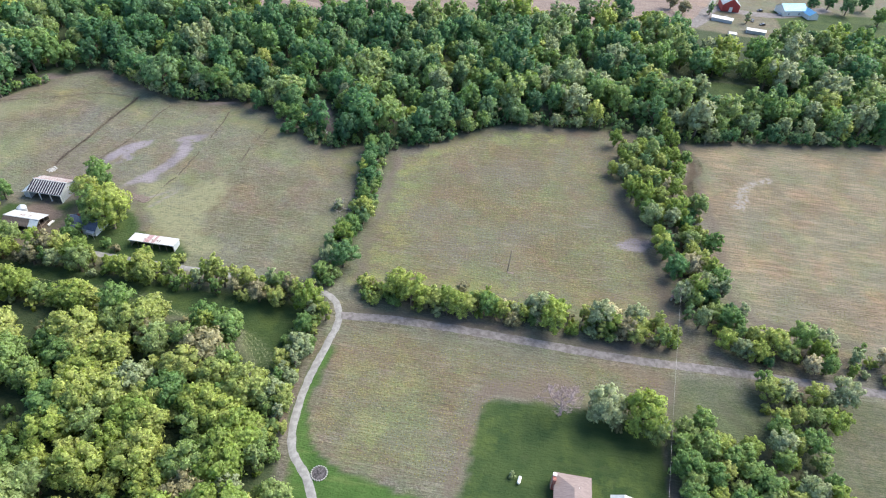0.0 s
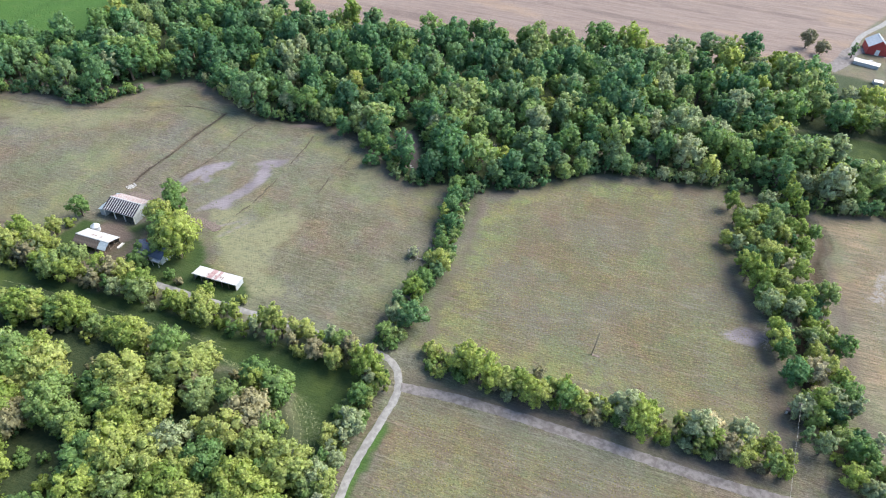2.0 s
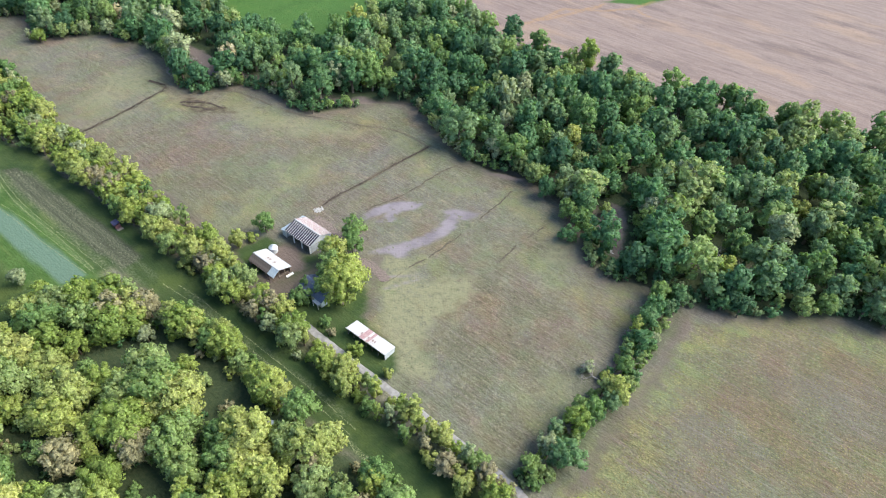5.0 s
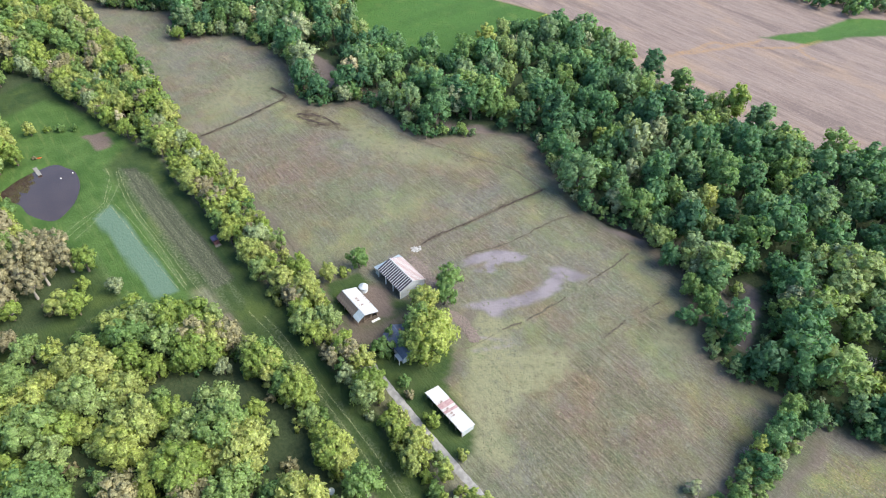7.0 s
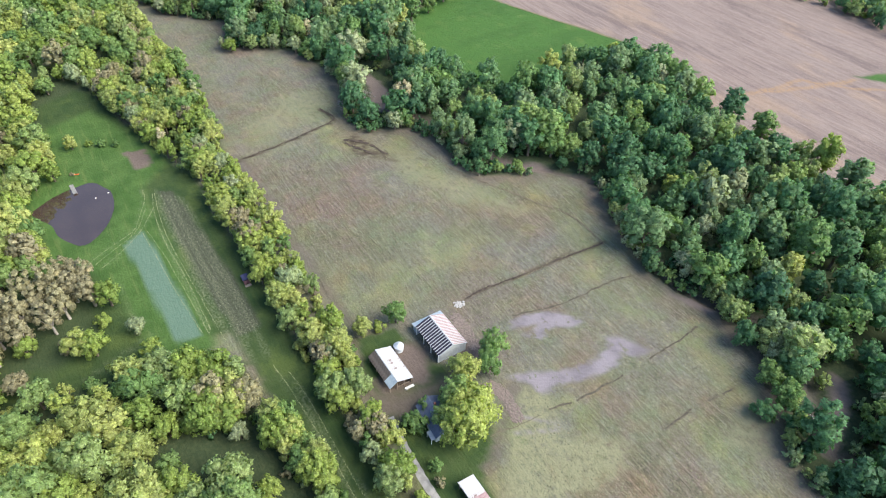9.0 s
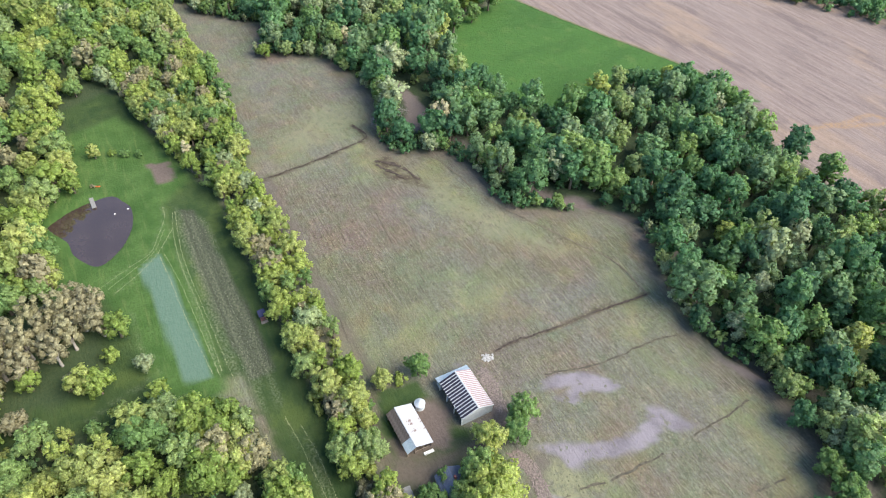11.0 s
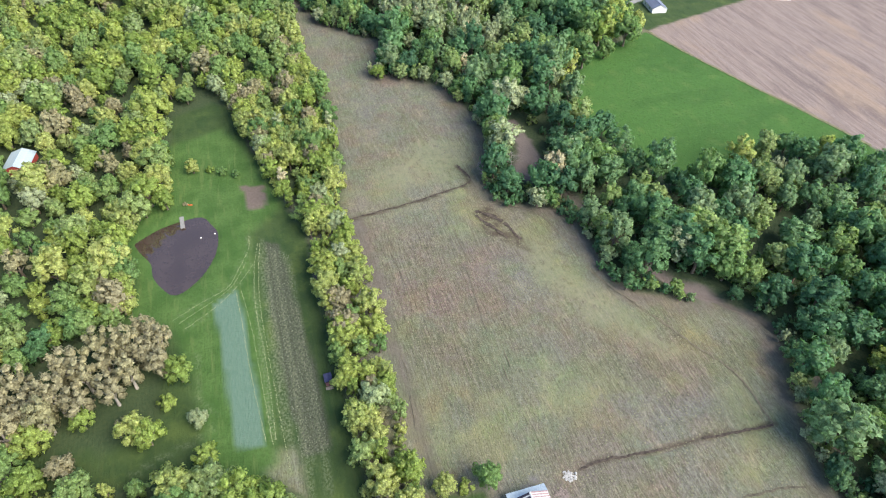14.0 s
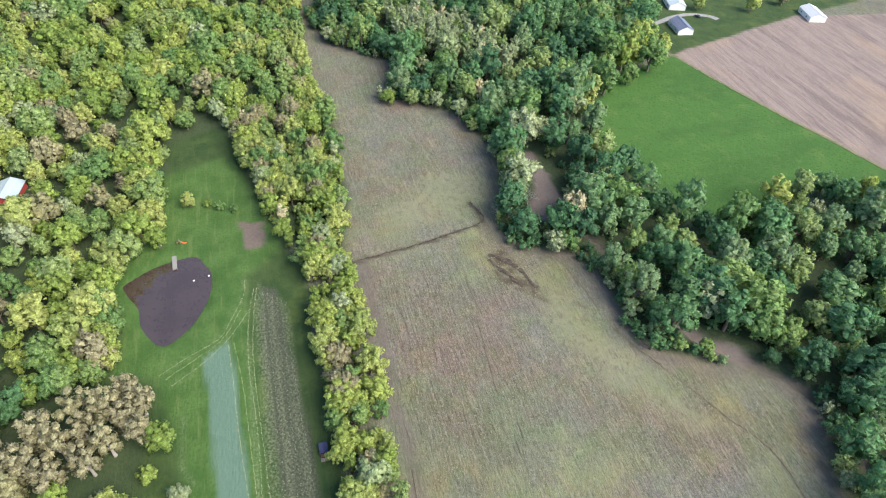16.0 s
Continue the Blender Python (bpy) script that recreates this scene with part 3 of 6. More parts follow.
masks["plot"] = np.maximum(np.maximum(soft(PLOT, 0.5), np.maximum(0.85 * soft(DIRTY_YARD, 2.5, 1.8), soft([(-203, 169), (-203, 190), (-197, 192), (-182, 190), (-177, 186), (-177, 169)], 2, 2.2) * ramp(n1, -0.15, 0.2))), 0.7 * soft([(1, 128.6), (6, 135.4), (17, 140), (30, 142), (36, 138), (36, 131.5), (23, 131), (12, 130.2), (4.1, 126.5), (0.5, 107.6), (-0.5, 92.8), (-3.7, 92.2), (-1.5, 109)], 1.8))
masks["strip"] = soft(STRIP, 0.5, 0.2)
masks["garden"] = soft(GARDEN, 0.6, 0.4)
# cut hay left in lines along the lane
lane_in = np.maximum(soft(LANE, 1), soft(GARDEN, 1))
bend = sy - 0.022 * (sx + 220) * (sx > -230)
lines = np.zeros_like(sx)
for y0, x0, x1, wide in ((133.6, -322, -236, 0.5), (135.3, -326, -210, 0.6), (129.5, -300, -236, 0.5), (138.5, -318, -215, 0.4), (141.2, -318, -215, 0.45), (144.0, -312, -215, 0.4), (144.2, -205, -118, 0.45), (146.8, -200, -116, 0.4)):
    lines = np.maximum(lines, (1 - ramp(np.abs(bend - y0 + 0.9 * n1), wide * 0.5, wide * 0.5 + 0.9)) * ramp(sx, x0 - 3, x0 + 3) * (1 - ramp(sx, x1 - 3, x1 + 3)))
for k in range(5):
    arc = smooth_line([(-112 + k, 143 - k * 0.2), (-92 + 2.4 * k, 141 - 0.3 * k), (-80 + 2.6 * k, 133 - 0.6 * k), (-73 + 2.4 * k, 122)], 2)
    lines = np.maximum(lines, 0.8 * (1 - ramp(line_distance(wx, wy, arc), 0.3, 1.0)))
for path in ([(-292, 101), (-298, 111), (-303, 120), (-310, 124), (-321, 129), (-329, 130)], [(-287, 105), (-294, 115), (-302, 123), (-314, 131)], [(-235, 89), (-239, 97), (-241, 105), (-245, 112), (-251, 113), (-256, 109), (-265, 108), (-274, 109)]):
    lines = np.maximum(lines, 0.8 * track(smooth_line(path), 0.6, 0.5, 0.3))
masks["hay"] = lines
masks["mud"] = np.maximum.reduce([soft(m, 0.8, 0.9) for m in MUD] + [0.7 * track(smooth_line(r), 0.5, 0.6) for r in ([(-203, 203), (-196, 190)], [(-150, 203), (-140, 214), (-146, 198)])])
masks["ditch"] = np.maximum.reduce([track(d, 0.55, 0.6) for d in DITCHES_S] + [0.5 * track(d, 0.3, 0.6) * ramp(value_noise(sx, sy, 5, 21), 0.3, 0.6) for d in RILLS_S]
                                   + [1.0 * soft([(-319, 223), (-321, 230), (-314, 234), (-301, 236), (-294, 236), (-301, 230), (-306, 225)], 1.5, 2.0) * ramp(n2, -0.4, 0.05)])
woods = np.maximum.reduce([ramp(belt_in, -1, 4) * (1 - 0.9 * ramp(glade_in, -3, 1)), ramp(inside(wx, wy, SOUTH_WOOD), -1, 3), ramp(inside(wx, wy, WEST_WOOD), -1, 3)])
# same shade-darkened green in the woods, under the pines and at two hedges
masks["shaded_floor"] = np.maximum(np.maximum(woods, 0.75 * soft([(-290, 62), (-286, 90), (-270, 98), (-252, 96), (-246, 80), (-250, 62)], 3, 2)), 0.6 * np.clip(1 - np.minimum(line_distance(wx, wy, [(-57, 262), (-57, 172)]), line_distance(wx, wy, [(-215, 158), (-62, 158)])) / 5, 0, 1))
creek_d = line_distance(wx, wy, CREEK_S)
masks["sand"] = np.maximum.reduce([0.6 * (1 - ramp(creek_d, 1.4, 3.4)) * ramp(sy, 225, 245) * (sx < 20)] + [soft(b, 1.0, 0.8) for b in BEDS])

masks["scrape"] = np.maximum(soft([(108, 258), (112, 255), (117, 265), (117, 272), (124, 280), (133, 285), (132, 289), (120, 281), (113, 274), (112, 264)], 0.8, 0.8), 0.0)
masks["ditch"] = np.maximum(masks["ditch"], 0.9 * (1 - ramp(creek_d, 1.6, 3.2)) * ramp(sx, 60, 75))


def grid_mesh(name, xs, ys, zs, shape):
    rows, cols = shape
    i = np.arange(rows * cols).reshape(rows, cols)
    quads = np.stack([i[:-1, :-1], i[:-1, 1:], i[1:, 1:], i[1:, :-1]], -1).reshape(-1, 4)
    return raw_mesh(name, np.stack([xs, ys, zs], -1), quads)


def raw_mesh(name, co, faces, smooth=True, normals=None):
    """A mesh from arrays; all faces have the same number of corners. normals: one for each vertex, where the shading is to be rounder than the faces."""
    me = bpy.data.meshes.new(name)
    k = faces.shape[1]
    me.vertices.add(len(co))
    me.vertices.foreach_set("co", np.ascontiguousarray(co, np.float32).ravel())
    me.loops.add(faces.size)
    me.loops.foreach_set("vertex_index", np.ascontiguousarray(faces, np.int32).ravel())
    me.polygons.add(len(faces))
    me.polygons.foreach_set("loop_start", np.arange(0, faces.size, k, dtype=np.int32))
    me.polygons.foreach_set("use_smooth", np.full(len(faces), smooth, bool) if np.isscalar(smooth) else smooth)
    me.update()
    if normals is not None:
        me.attributes.new("custom_normal", "FLOAT_VECTOR", "POINT").data.foreach_set("vector", np.ascontiguousarray(normals, np.float32).ravel())
    return me


ground_me = grid_mesh("ground", sx, sy, height, gx.shape)
for key, value in masks.items():
    ground_me.attributes.new(key, "FLOAT", "POINT").data.foreach_set("value", np.where(near | (key == "shaded_floor"), value, 0).astype(np.float32))
ground_me.materials.append(M_GROUND)
ground = tagged(new("ground", ground_me), "valley floor of grazed pasture, lawn and bare ploughed soil", "ground", kind="structure")


def height_at(x, y):
    return float(ground_height(np.array([x]), np.array([y]))[0])


def strip_mesh(name, line, width, mat, lift=0.05, seed=0, across=4):
    """A track laid on the ground, with wandering edges."""
    pts = smooth_line(line, 1.5)
    rng = np.random.default_rng(seed)
    co, faces = [], []
    for i, (x, y) in enumerate(pts):
        a, b = pts[max(i - 1, 0)], pts[min(i + 1, len(pts) - 1)]
        d = Vector((b[0] - a[0], b[1] - a[1])).normalized()
        for k in range(across + 1):
            s = (k / across - 0.5) * width + (rng.uniform(-0.25, 0.25) if k in (0, across) else 0)
            co.append((x - d.y * s, y + d.x * s, 0.0))
    co = np.array(co)
    co[:, 2] = ground_height(co[:, 0], co[:, 1]) + lift
    co[::across + 1, 2] -= lift * 1.6
    co[across::across + 1, 2] -= lift * 1.6
    w = across + 1
    faces = [(i * w + k, i * w + k + 1, (i + 1) * w + k + 1, (i + 1) * w + k) for i in range(len(pts) - 1) for k in range(across)]
    me = raw_mesh(name, co, np.array(faces)[:, ::-1])
    me.materials.append(mat)
    return new(name, me)


tagged(strip_mesh("gravel_drive", DRIVE, 3.1, M_GRAVEL, 0.09, 1), "pale grey gravel farm drive between hedge and field", "drive", kind="structure")
tagged(strip_mesh("dirt_road", DIRT_ROAD, 4.2, M_DIRT, 0.08, 2, 6), "grey dirt farm road along the hedge", "road", kind="structure")

pond_bm = bmesh.new()
pond_line = smooth_line(POND + POND[:1], 1.5)[:-1]
pond_bm.faces.new([pond_bm.verts.new((x, y, -0.45)) for x, y in pond_line])
bmesh.ops.recalc_face_normals(pond_bm, faces=pond_bm.faces)
if pond_bm.faces[:][0].normal.z < 0:
    bmesh.ops.reverse_faces(pond_bm, faces=pond_bm.faces[:])
pond_me = bpy.data.meshes.new("pond")
pond_bm.to_mesh(pond_me)
pond_me.materials.append(M_WATER)
tagged(new("pond_water", pond_me), "still brown farm pond with a mown grass bank", "pond", kind="structure")

# ---- trees ----
ico_bm = bmesh.new()
bmesh.ops.create_icosphere(ico_bm, subdivisions=1, radius=1.0)
ICO_V = np.array([v.co[:] for v in ico_bm.verts])
ICO_F = np.array([[v.index for v in f.verts] for f in ico_bm.faces])
ico_bm.free()


def unit(v):
    return v / (np.linalg.norm(v, axis=-1, keepdims=True) + 1e-9)


def crown_arrays(seed, radius, low, top, lobes, cards, card, spread=0.62):
    """A crown of leaf clumps: boughs, knots of leaves on each bough, and leaf sprays over the knots. Vertices, triangles, normals rounded over each bough."""
    rng = np.random.default_rng(seed)
    mid, half = (low + top) / 2, (top - low) / 2
    c, r = [], []
    squash = rng.uniform(0.85, 1.18, 2)
    for i in range(lobes):
        a = i * 2.39996 + rng.uniform(-0.5, 0.5)
        u = -0.78 + 1.7 * (i + 0.5) / lobes
        ring = math.sqrt(max(0.05, 1 - min(u * u, 0.95))) * spread * rng.uniform(0.6, 1.25)
        lr = radius * rng.uniform(0.24, 0.42) * (0.8 if u > 0.45 else 1.0)
        c.append((radius * ring * math.cos(a) * squash[0], radius * ring * math.sin(a) * squash[1], mid + u * (half - 0.5 * lr)))
        r.append(lr)
    c.append((rng.uniform(-0.1, 0.1) * radius, rng.uniform(-0.1, 0.1) * radius, mid))
    r.append(radius * 0.52)
    c, r = np.array(c), np.array(r)
    heart = np.array((0, 0, mid - 0.35 * half))
    co, fa, no = [], [], []
    count = 0
    for k in range(len(r)):
        v = ICO_V * (r[k] * 0.76) * (1 + rng.uniform(-0.2, 0.1, (len(ICO_V), 1))) * (1, 1, 0.9) + c[k]
        co.append(v), fa.append(ICO_F + count), no.append(unit(0.6 * ICO_V + 0.5 * unit(v - heart)))
        count += len(v)
    # knots of leaves on the boughs
    out = unit(c - (0, 0, mid - 0.4 * half))
    per = 6
    d = unit(rng.normal(size=(len(r), per, 3)) + 0.6 * out[:, None] + (0, 0, 0.45))
    kc = np.concatenate([c, (c[:, None] + d * r[:, None, None] * rng.uniform(0.7, 0.98, (len(r), per, 1))).reshape(-1, 3)])
    kr = np.concatenate([r * 0.95, (r[:, None] * rng.uniform(0.26, 0.46, (len(r), per))).ravel()])
    w = kr ** 2 * (1.0 + 0.7 * (kc[:, 2] - low) / (top - low))
    m = int(cards * 3.2)
    k = rng.choice(len(kr), m, p=w / w.sum())
    d = unit(rng.normal(size=(m, 3)) + 0.75 * unit(kc[k] - heart) + (0, 0, 0.35))
    p = kc[k] + d * kr[k, None] * (0.85 + 0.25 * rng.random((m, 1)) ** 2 + 0.3 * (rng.random((m, 1)) > 0.95))
    far = np.linalg.norm(p[:, None] - c[None], axis=-1) / r[None]
    keep = np.where(far.min(1) > 0.76)[0][:cards]
    p, d = p[keep], d[keep]
    m = len(keep)
    nrm = unit(d + (0, 0, 0.25) + 0.42 * rng.normal(size=(m, 3)))
    t = unit(np.cross(nrm, rng.normal(size=(m, 3))))
    b = np.cross(nrm, t)
    s = card * rng.uniform(0.5, 1.4, (m, 1))
    droop = nrm * s * rng.uniform(0.1, 0.6, (m, 1))
    q = np.stack([p + t * s * 1.1 - droop, p - t * s * rng.uniform(0.3, 0.8, (m, 1)) + b * s * rng.uniform(0.6, 1.0, (m, 1)), p - t * s * rng.uniform(0.3, 0.8, (m, 1)) - b * s * rng.uniform(0.6, 1.0, (m, 1))], 1)
    i = count + 3 * np.arange(m)[:, None]
    co.append(q.reshape(-1, 3))
    fa.append(i + (0, 1, 2))
    no.append(np.repeat(unit(0.62 * d + 0.45 * unit(p - heart) + 0.22 * rng.normal(size=(m, 3))), 3, 0))
    return np.concatenate(co), np.concatenate(fa), np.concatenate(no)


def tube(points, radii, sides=5):
    """A tapered limb along points: vertices and triangles."""
    co, fa = [], []
    for i, p in enumerate(points):
        a, b = Vector(points[max(i - 1, 0)]), Vector(points[min(i + 1, len(points) - 1)])
        d = (b - a).normalized()
        u = d.orthogonal().normalized()
        v = d.cross(u)
        for k in range(sides):
            w = 2 * math.pi * k / sides
            co.append(Vector(p) + radii[i] * (math.cos(w) * u + math.sin(w) * v))
    for i in range(len(points) - 1):
        for k in range(sides):
            a, b, c, d = i * sides + k, i * sides + (k + 1) % sides, (i + 1) * sides + (k + 1) % sides, (i + 1) * sides + k
            fa += [(a, b, c), (a, c, d)]
    return np.array([q[:] for q in co]), np.array(fa)


def join_arrays(parts):
    co, fa, n = [], [], 0
    for c, f in parts:
        co.append(c), fa.append(f + n)
        n += len(c)
    return np.concatenate(co), np.concatenate(fa)


def trunk_arrays(seed, radius, low, top):
    rng = np.random.default_rng(seed + 500)
    w = 0.028 * top + 0.06
    lean = rng.uniform(-0.3, 0.3, 2)
    parts = [tube([(0, 0, -0.5), (0.05, 0, 0.2 * top), (lean[0], lean[1], 0.62 * top)], [w * 1.35, w, w * 0.45], 6)]
    for k in range(3):
        a = 2.1 * k + rng.uniform(0, 1)
        z = max(low * 0.9, 0.22 * top)
        parts.append(tube([(0, 0, z), (0.3 * radius * math.cos(a), 0.3 * radius * math.sin(a), z + 0.18 * top), (0.6 * radius * math.cos(a), 0.6 * radius * math.sin(a), z + 0.33 * top)], [w * 0.6, w * 0.4, w * 0.15], 4))
    return join_arrays(parts)


def bare_arrays(seed, height, width, twigs):
    """A leafless tree: limbs that fork into fine twigs."""
    rng = np.random.default_rng(seed)
    parts = [tube([(0, 0, -0.4), (0, 0, height * 0.3)], [0.035 * height, 0.024 * height], 5)]
    tips = [(Vector((0, 0, height * 0.28)), Vector((0, 0, 1)), 0.02 * height, height * 0.3)]
    for level in range(4):
        nxt = []
        for p, d, w, length in tips:
            for _ in range((5, 4, 4, twigs)[level]):
                side = Vector(rng.normal(size=3))
                e = (d * 0.75 + side.normalized() * (0.75 + 0.1 * level) * width).normalized()
                e.z = max(e.z, -0.1)
                q = p + e * length * rng.uniform(0.6, 1.1)
                parts.append(tube([p, (p + q) / 2 + Vector(rng.normal(size=3)) * 0.04 * length, q], [w, w * 0.75, w * 0.45], 3))
                nxt.append((q, e, max(w * 0.5, 0.02), length * 0.66))
        tips = nxt
    return join_arrays(parts)


# kinds of tree: (crown radius, crown bottom, top, lobes, clumps, clump size, spread)
KINDS = {
    "broad": [(5.4, 1.4, 12.5, 18, 1050, 0.44, 0.66), (5.8, 1.6, 13.5, 20, 1120, 0.45, 0.64), (4.8, 1.3, 12.0, 16, 940, 0.42, 0.65), (5.4, 1.4, 11.5, 18, 1050, 0.44, 0.70)],
    "wide": [(7.6, 1.4, 13.0, 26, 1550, 0.50, 0.70), (7.0, 1.5, 12.5, 24, 1400, 0.49, 0.72), (8.0, 1.6, 14.0, 28, 1650, 0.50, 0.70)],
    "tall": [(4.8, 2.2, 17.0, 19, 1200, 0.45, 0.62), (5.4, 2.4, 16.5, 20, 1250, 0.45, 0.64), (4.4, 2.2, 15.5, 17, 1150, 0.44, 0.62), (5.8, 2.4, 16.0, 21, 1300, 0.46, 0.66)],
    "slim": [(2.9, 0.6, 11.5, 13, 650, 0.37, 0.55), (3.2, 0.8, 12.5, 14, 700, 0.38, 0.55)],
    "bush": [(2.9, -0.3, 5.0, 11, 500, 0.35, 0.68), (3.3, -0.3, 5.8, 12, 540, 0.36, 0.68), (2.5, -0.3, 4.2, 9, 420, 0.33, 0.72)],
    "under": [(3.2, -0.3, 6.0, 7, 130, 0.66, 0.66), (3.6, -0.3, 7.0, 8, 140, 0.68, 0.66)],
    "lacy": [(5.0, 2.4, 14.0, 20, 900, 0.34, 0.78), (4.4, 2.2, 12.5, 18, 820, 0.33, 0.78)],
    "pine": [(4.2, 1.6, 14.5, 22, 1100, 0.36, 0.72), (3.8, 2.0, 13.5, 20, 1000, 0.35, 0.72)],
    "far_broad": [(6.9, 1.4, 13.5, 18, 520, 0.70, 0.64), (6.4, 1.6, 14.0, 17, 500, 0.69, 0.62), (5.9, 1.3, 12.5, 16, 460, 0.68, 0.64)],
    "far_tall": [(6.6, 2.0, 17.5, 19, 560, 0.71, 0.62), (7.2, 2.2, 17.0, 20, 590, 0.72, 0.64), (5.8, 2.0, 16.0, 17, 500, 0.70, 0.62)],
}
ARRAYS = {k: [crown_arrays(100 * j + i, *spec) for i, spec in enumerate(v)] for j, (k, v) in enumerate(KINDS.items())}
TRUNKS = {k: [trunk_arrays(100 * j + i, s[0], s[1], s[2]) for i, s in enumerate(v)] for j, (k, v) in enumerate(KINDS.items())}
CROWN_MESH, TRUNK_MESH = {}, {}


def crown_mesh(kind, i, leaf):
    if (kind, i, leaf) not in CROWN_MESH:
        co, fa, no = ARRAYS[kind][i]
        me = raw_mesh("crown", co, fa, True, no)
        me.materials.append(M_LEAF[leaf])
        CROWN_MESH[kind, i, leaf] = me
    return CROWN_MESH[kind, i, leaf]


def trunk_mesh(kind, i):
    if (kind, i) not in TRUNK_MESH:
        me = raw_mesh("trunk", *TRUNKS[kind][i])
        me.materials.append(M_PALE_BARK if kind in ("lacy", "pine") else M_BARK)
        TRUNK_MESH[kind, i] = me
    return TRUNK_MESH[kind, i]


LABELS = {
    "dark": "dark green broadleaf tree in the creek woods", "bright": "yellow-green broadleaf tree in a field hedge", "wood": "sunlit green broadleaf tree in the wood",
    "olive": "brownish budding tree beside the pond path", "pale": "pale grey-green tree with thin foliage", "cream": "cream-flowering tree at the wood's edge",
}
tree_rng = random.Random(7)


def plant(kind, leaf, x, y, size=1.0, name="tree", label="", group=""):
    """One tree: an empty at its foot with a trunk and a crown."""
    i = tree_rng.randrange(len(KINDS[kind]))
    ob = new(name)
    ob.empty_display_size = 0.5
    ob.matrix_basis = Matrix.LocRotScale((x, y, height_at(x, y)), Euler((0, 0, tree_rng.uniform(0, 6.28))), (size * tree_rng.uniform(0.92, 1.08), size * tree_rng.uniform(0.92, 1.08), size * tree_rng.uniform(0.9, 1.12)))
    tagged(ob, label or LABELS[leaf], "shrub" if name == "shrub" else "tree", group)
    for part_name, me in (("trunk", trunk_mesh(kind, i)), ("crown", crown_mesh(kind, i, leaf))):
        new(part_name, me).parent = ob
    return ob


def scatter(test, box, gap, seed, tries=12000):
    """Plan points at least gap apart (gap may be a function of the place) where test(x, y) holds."""
    rng = np.random.default_rng(seed)
    x0, y0, x1, y1 = box
    px, py = rng.uniform(x0, x1, tries), rng.uniform(y0, y1, tries)
    ok = test(px, py)
    px, py = px[ok], py[ok]
    kept, cells = [], {}
    for x, y in zip(px, py):
        g = gap * rng.uniform(0.8, 1.25)
        i, j = int(x // 16), int(y // 16)
        if all((x - a) ** 2 + (y - b) ** 2 > g * g for di in (-1, 0, 1) for dj in (-1, 0, 1) for a, b in cells.get((i + di, j + dj), ())):
            cells.setdefault((i, j), []).append((x, y))
            kept.append((float(x), float(y)))
    return kept


def woods_stuff(name, label, items):
    """Far trees joined into one mesh. items: kind, leaf, x, y, size."""
    rng = np.random.default_rng(len(items))
    leaves = sorted({leaf for _, leaf, *_ in items})
    co, fa, no, mat, tint, n = [], [], [], [], [], 0
    for kind, leaf, x, y, size in items:
        i = int(rng.integers(len(KINDS[kind])))
        a, s = rng.uniform(0, 6.28), size * rng.uniform(0.88, 1.12, 3)
        turn = np.array([[math.cos(a), -math.sin(a), 0], [math.sin(a), math.cos(a), 0], [0, 0, 1]])
        v, f, vn = ARRAYS[kind][i]
        tv, tf = TRUNKS[kind][i]
        w = np.concatenate([v, tv]) * s @ turn.T + (x, y, 0)
        co.append(w), fa.append(f + n), fa.append(tf + n + len(v)), no.append(vn @ turn.T), no.append(unit((tv - (0, 0, 1) * tv) + (0.01, 0, 0)) @ turn.T)
        mat += [np.full(len(f), leaves.index(leaf)), np.full(len(tf), len(leaves))]
        tint.append(np.full(len(w), rng.random()))
        n += len(w)
    me = raw_mesh(name, np.concatenate(co), np.concatenate(fa), True, np.concatenate(no))
    for leaf in leaves:
        me.materials.append(M_LEAF[leaf])
    me.materials.append(M_BARK)
    me.polygons.foreach_set("material_index", np.concatenate(mat).astype(np.int32))
    me.attributes.new("tint", "FLOAT", "POINT").data.foreach_set("value", np.concatenate(tint).astype(np.float32))
    me.update()
    return tagged(new(name, me), label, "woods", kind="stuff")


def pick(rng, choices):
    """One of (weight, value) pairs."""
    r = rng.random() * sum(w for w, _ in choices)
    for w, v in choices:
        r -= w
        if r <= 0:
            return v
    return choices[-1][1]


# the creek woods
FAR_YARD = [(104, 480), (106, 440), (116, 430), (134, 424), (156, 442), (186, 476), (215, 492), (260, 480), (290, 500), (240, 560), (110, 560)]
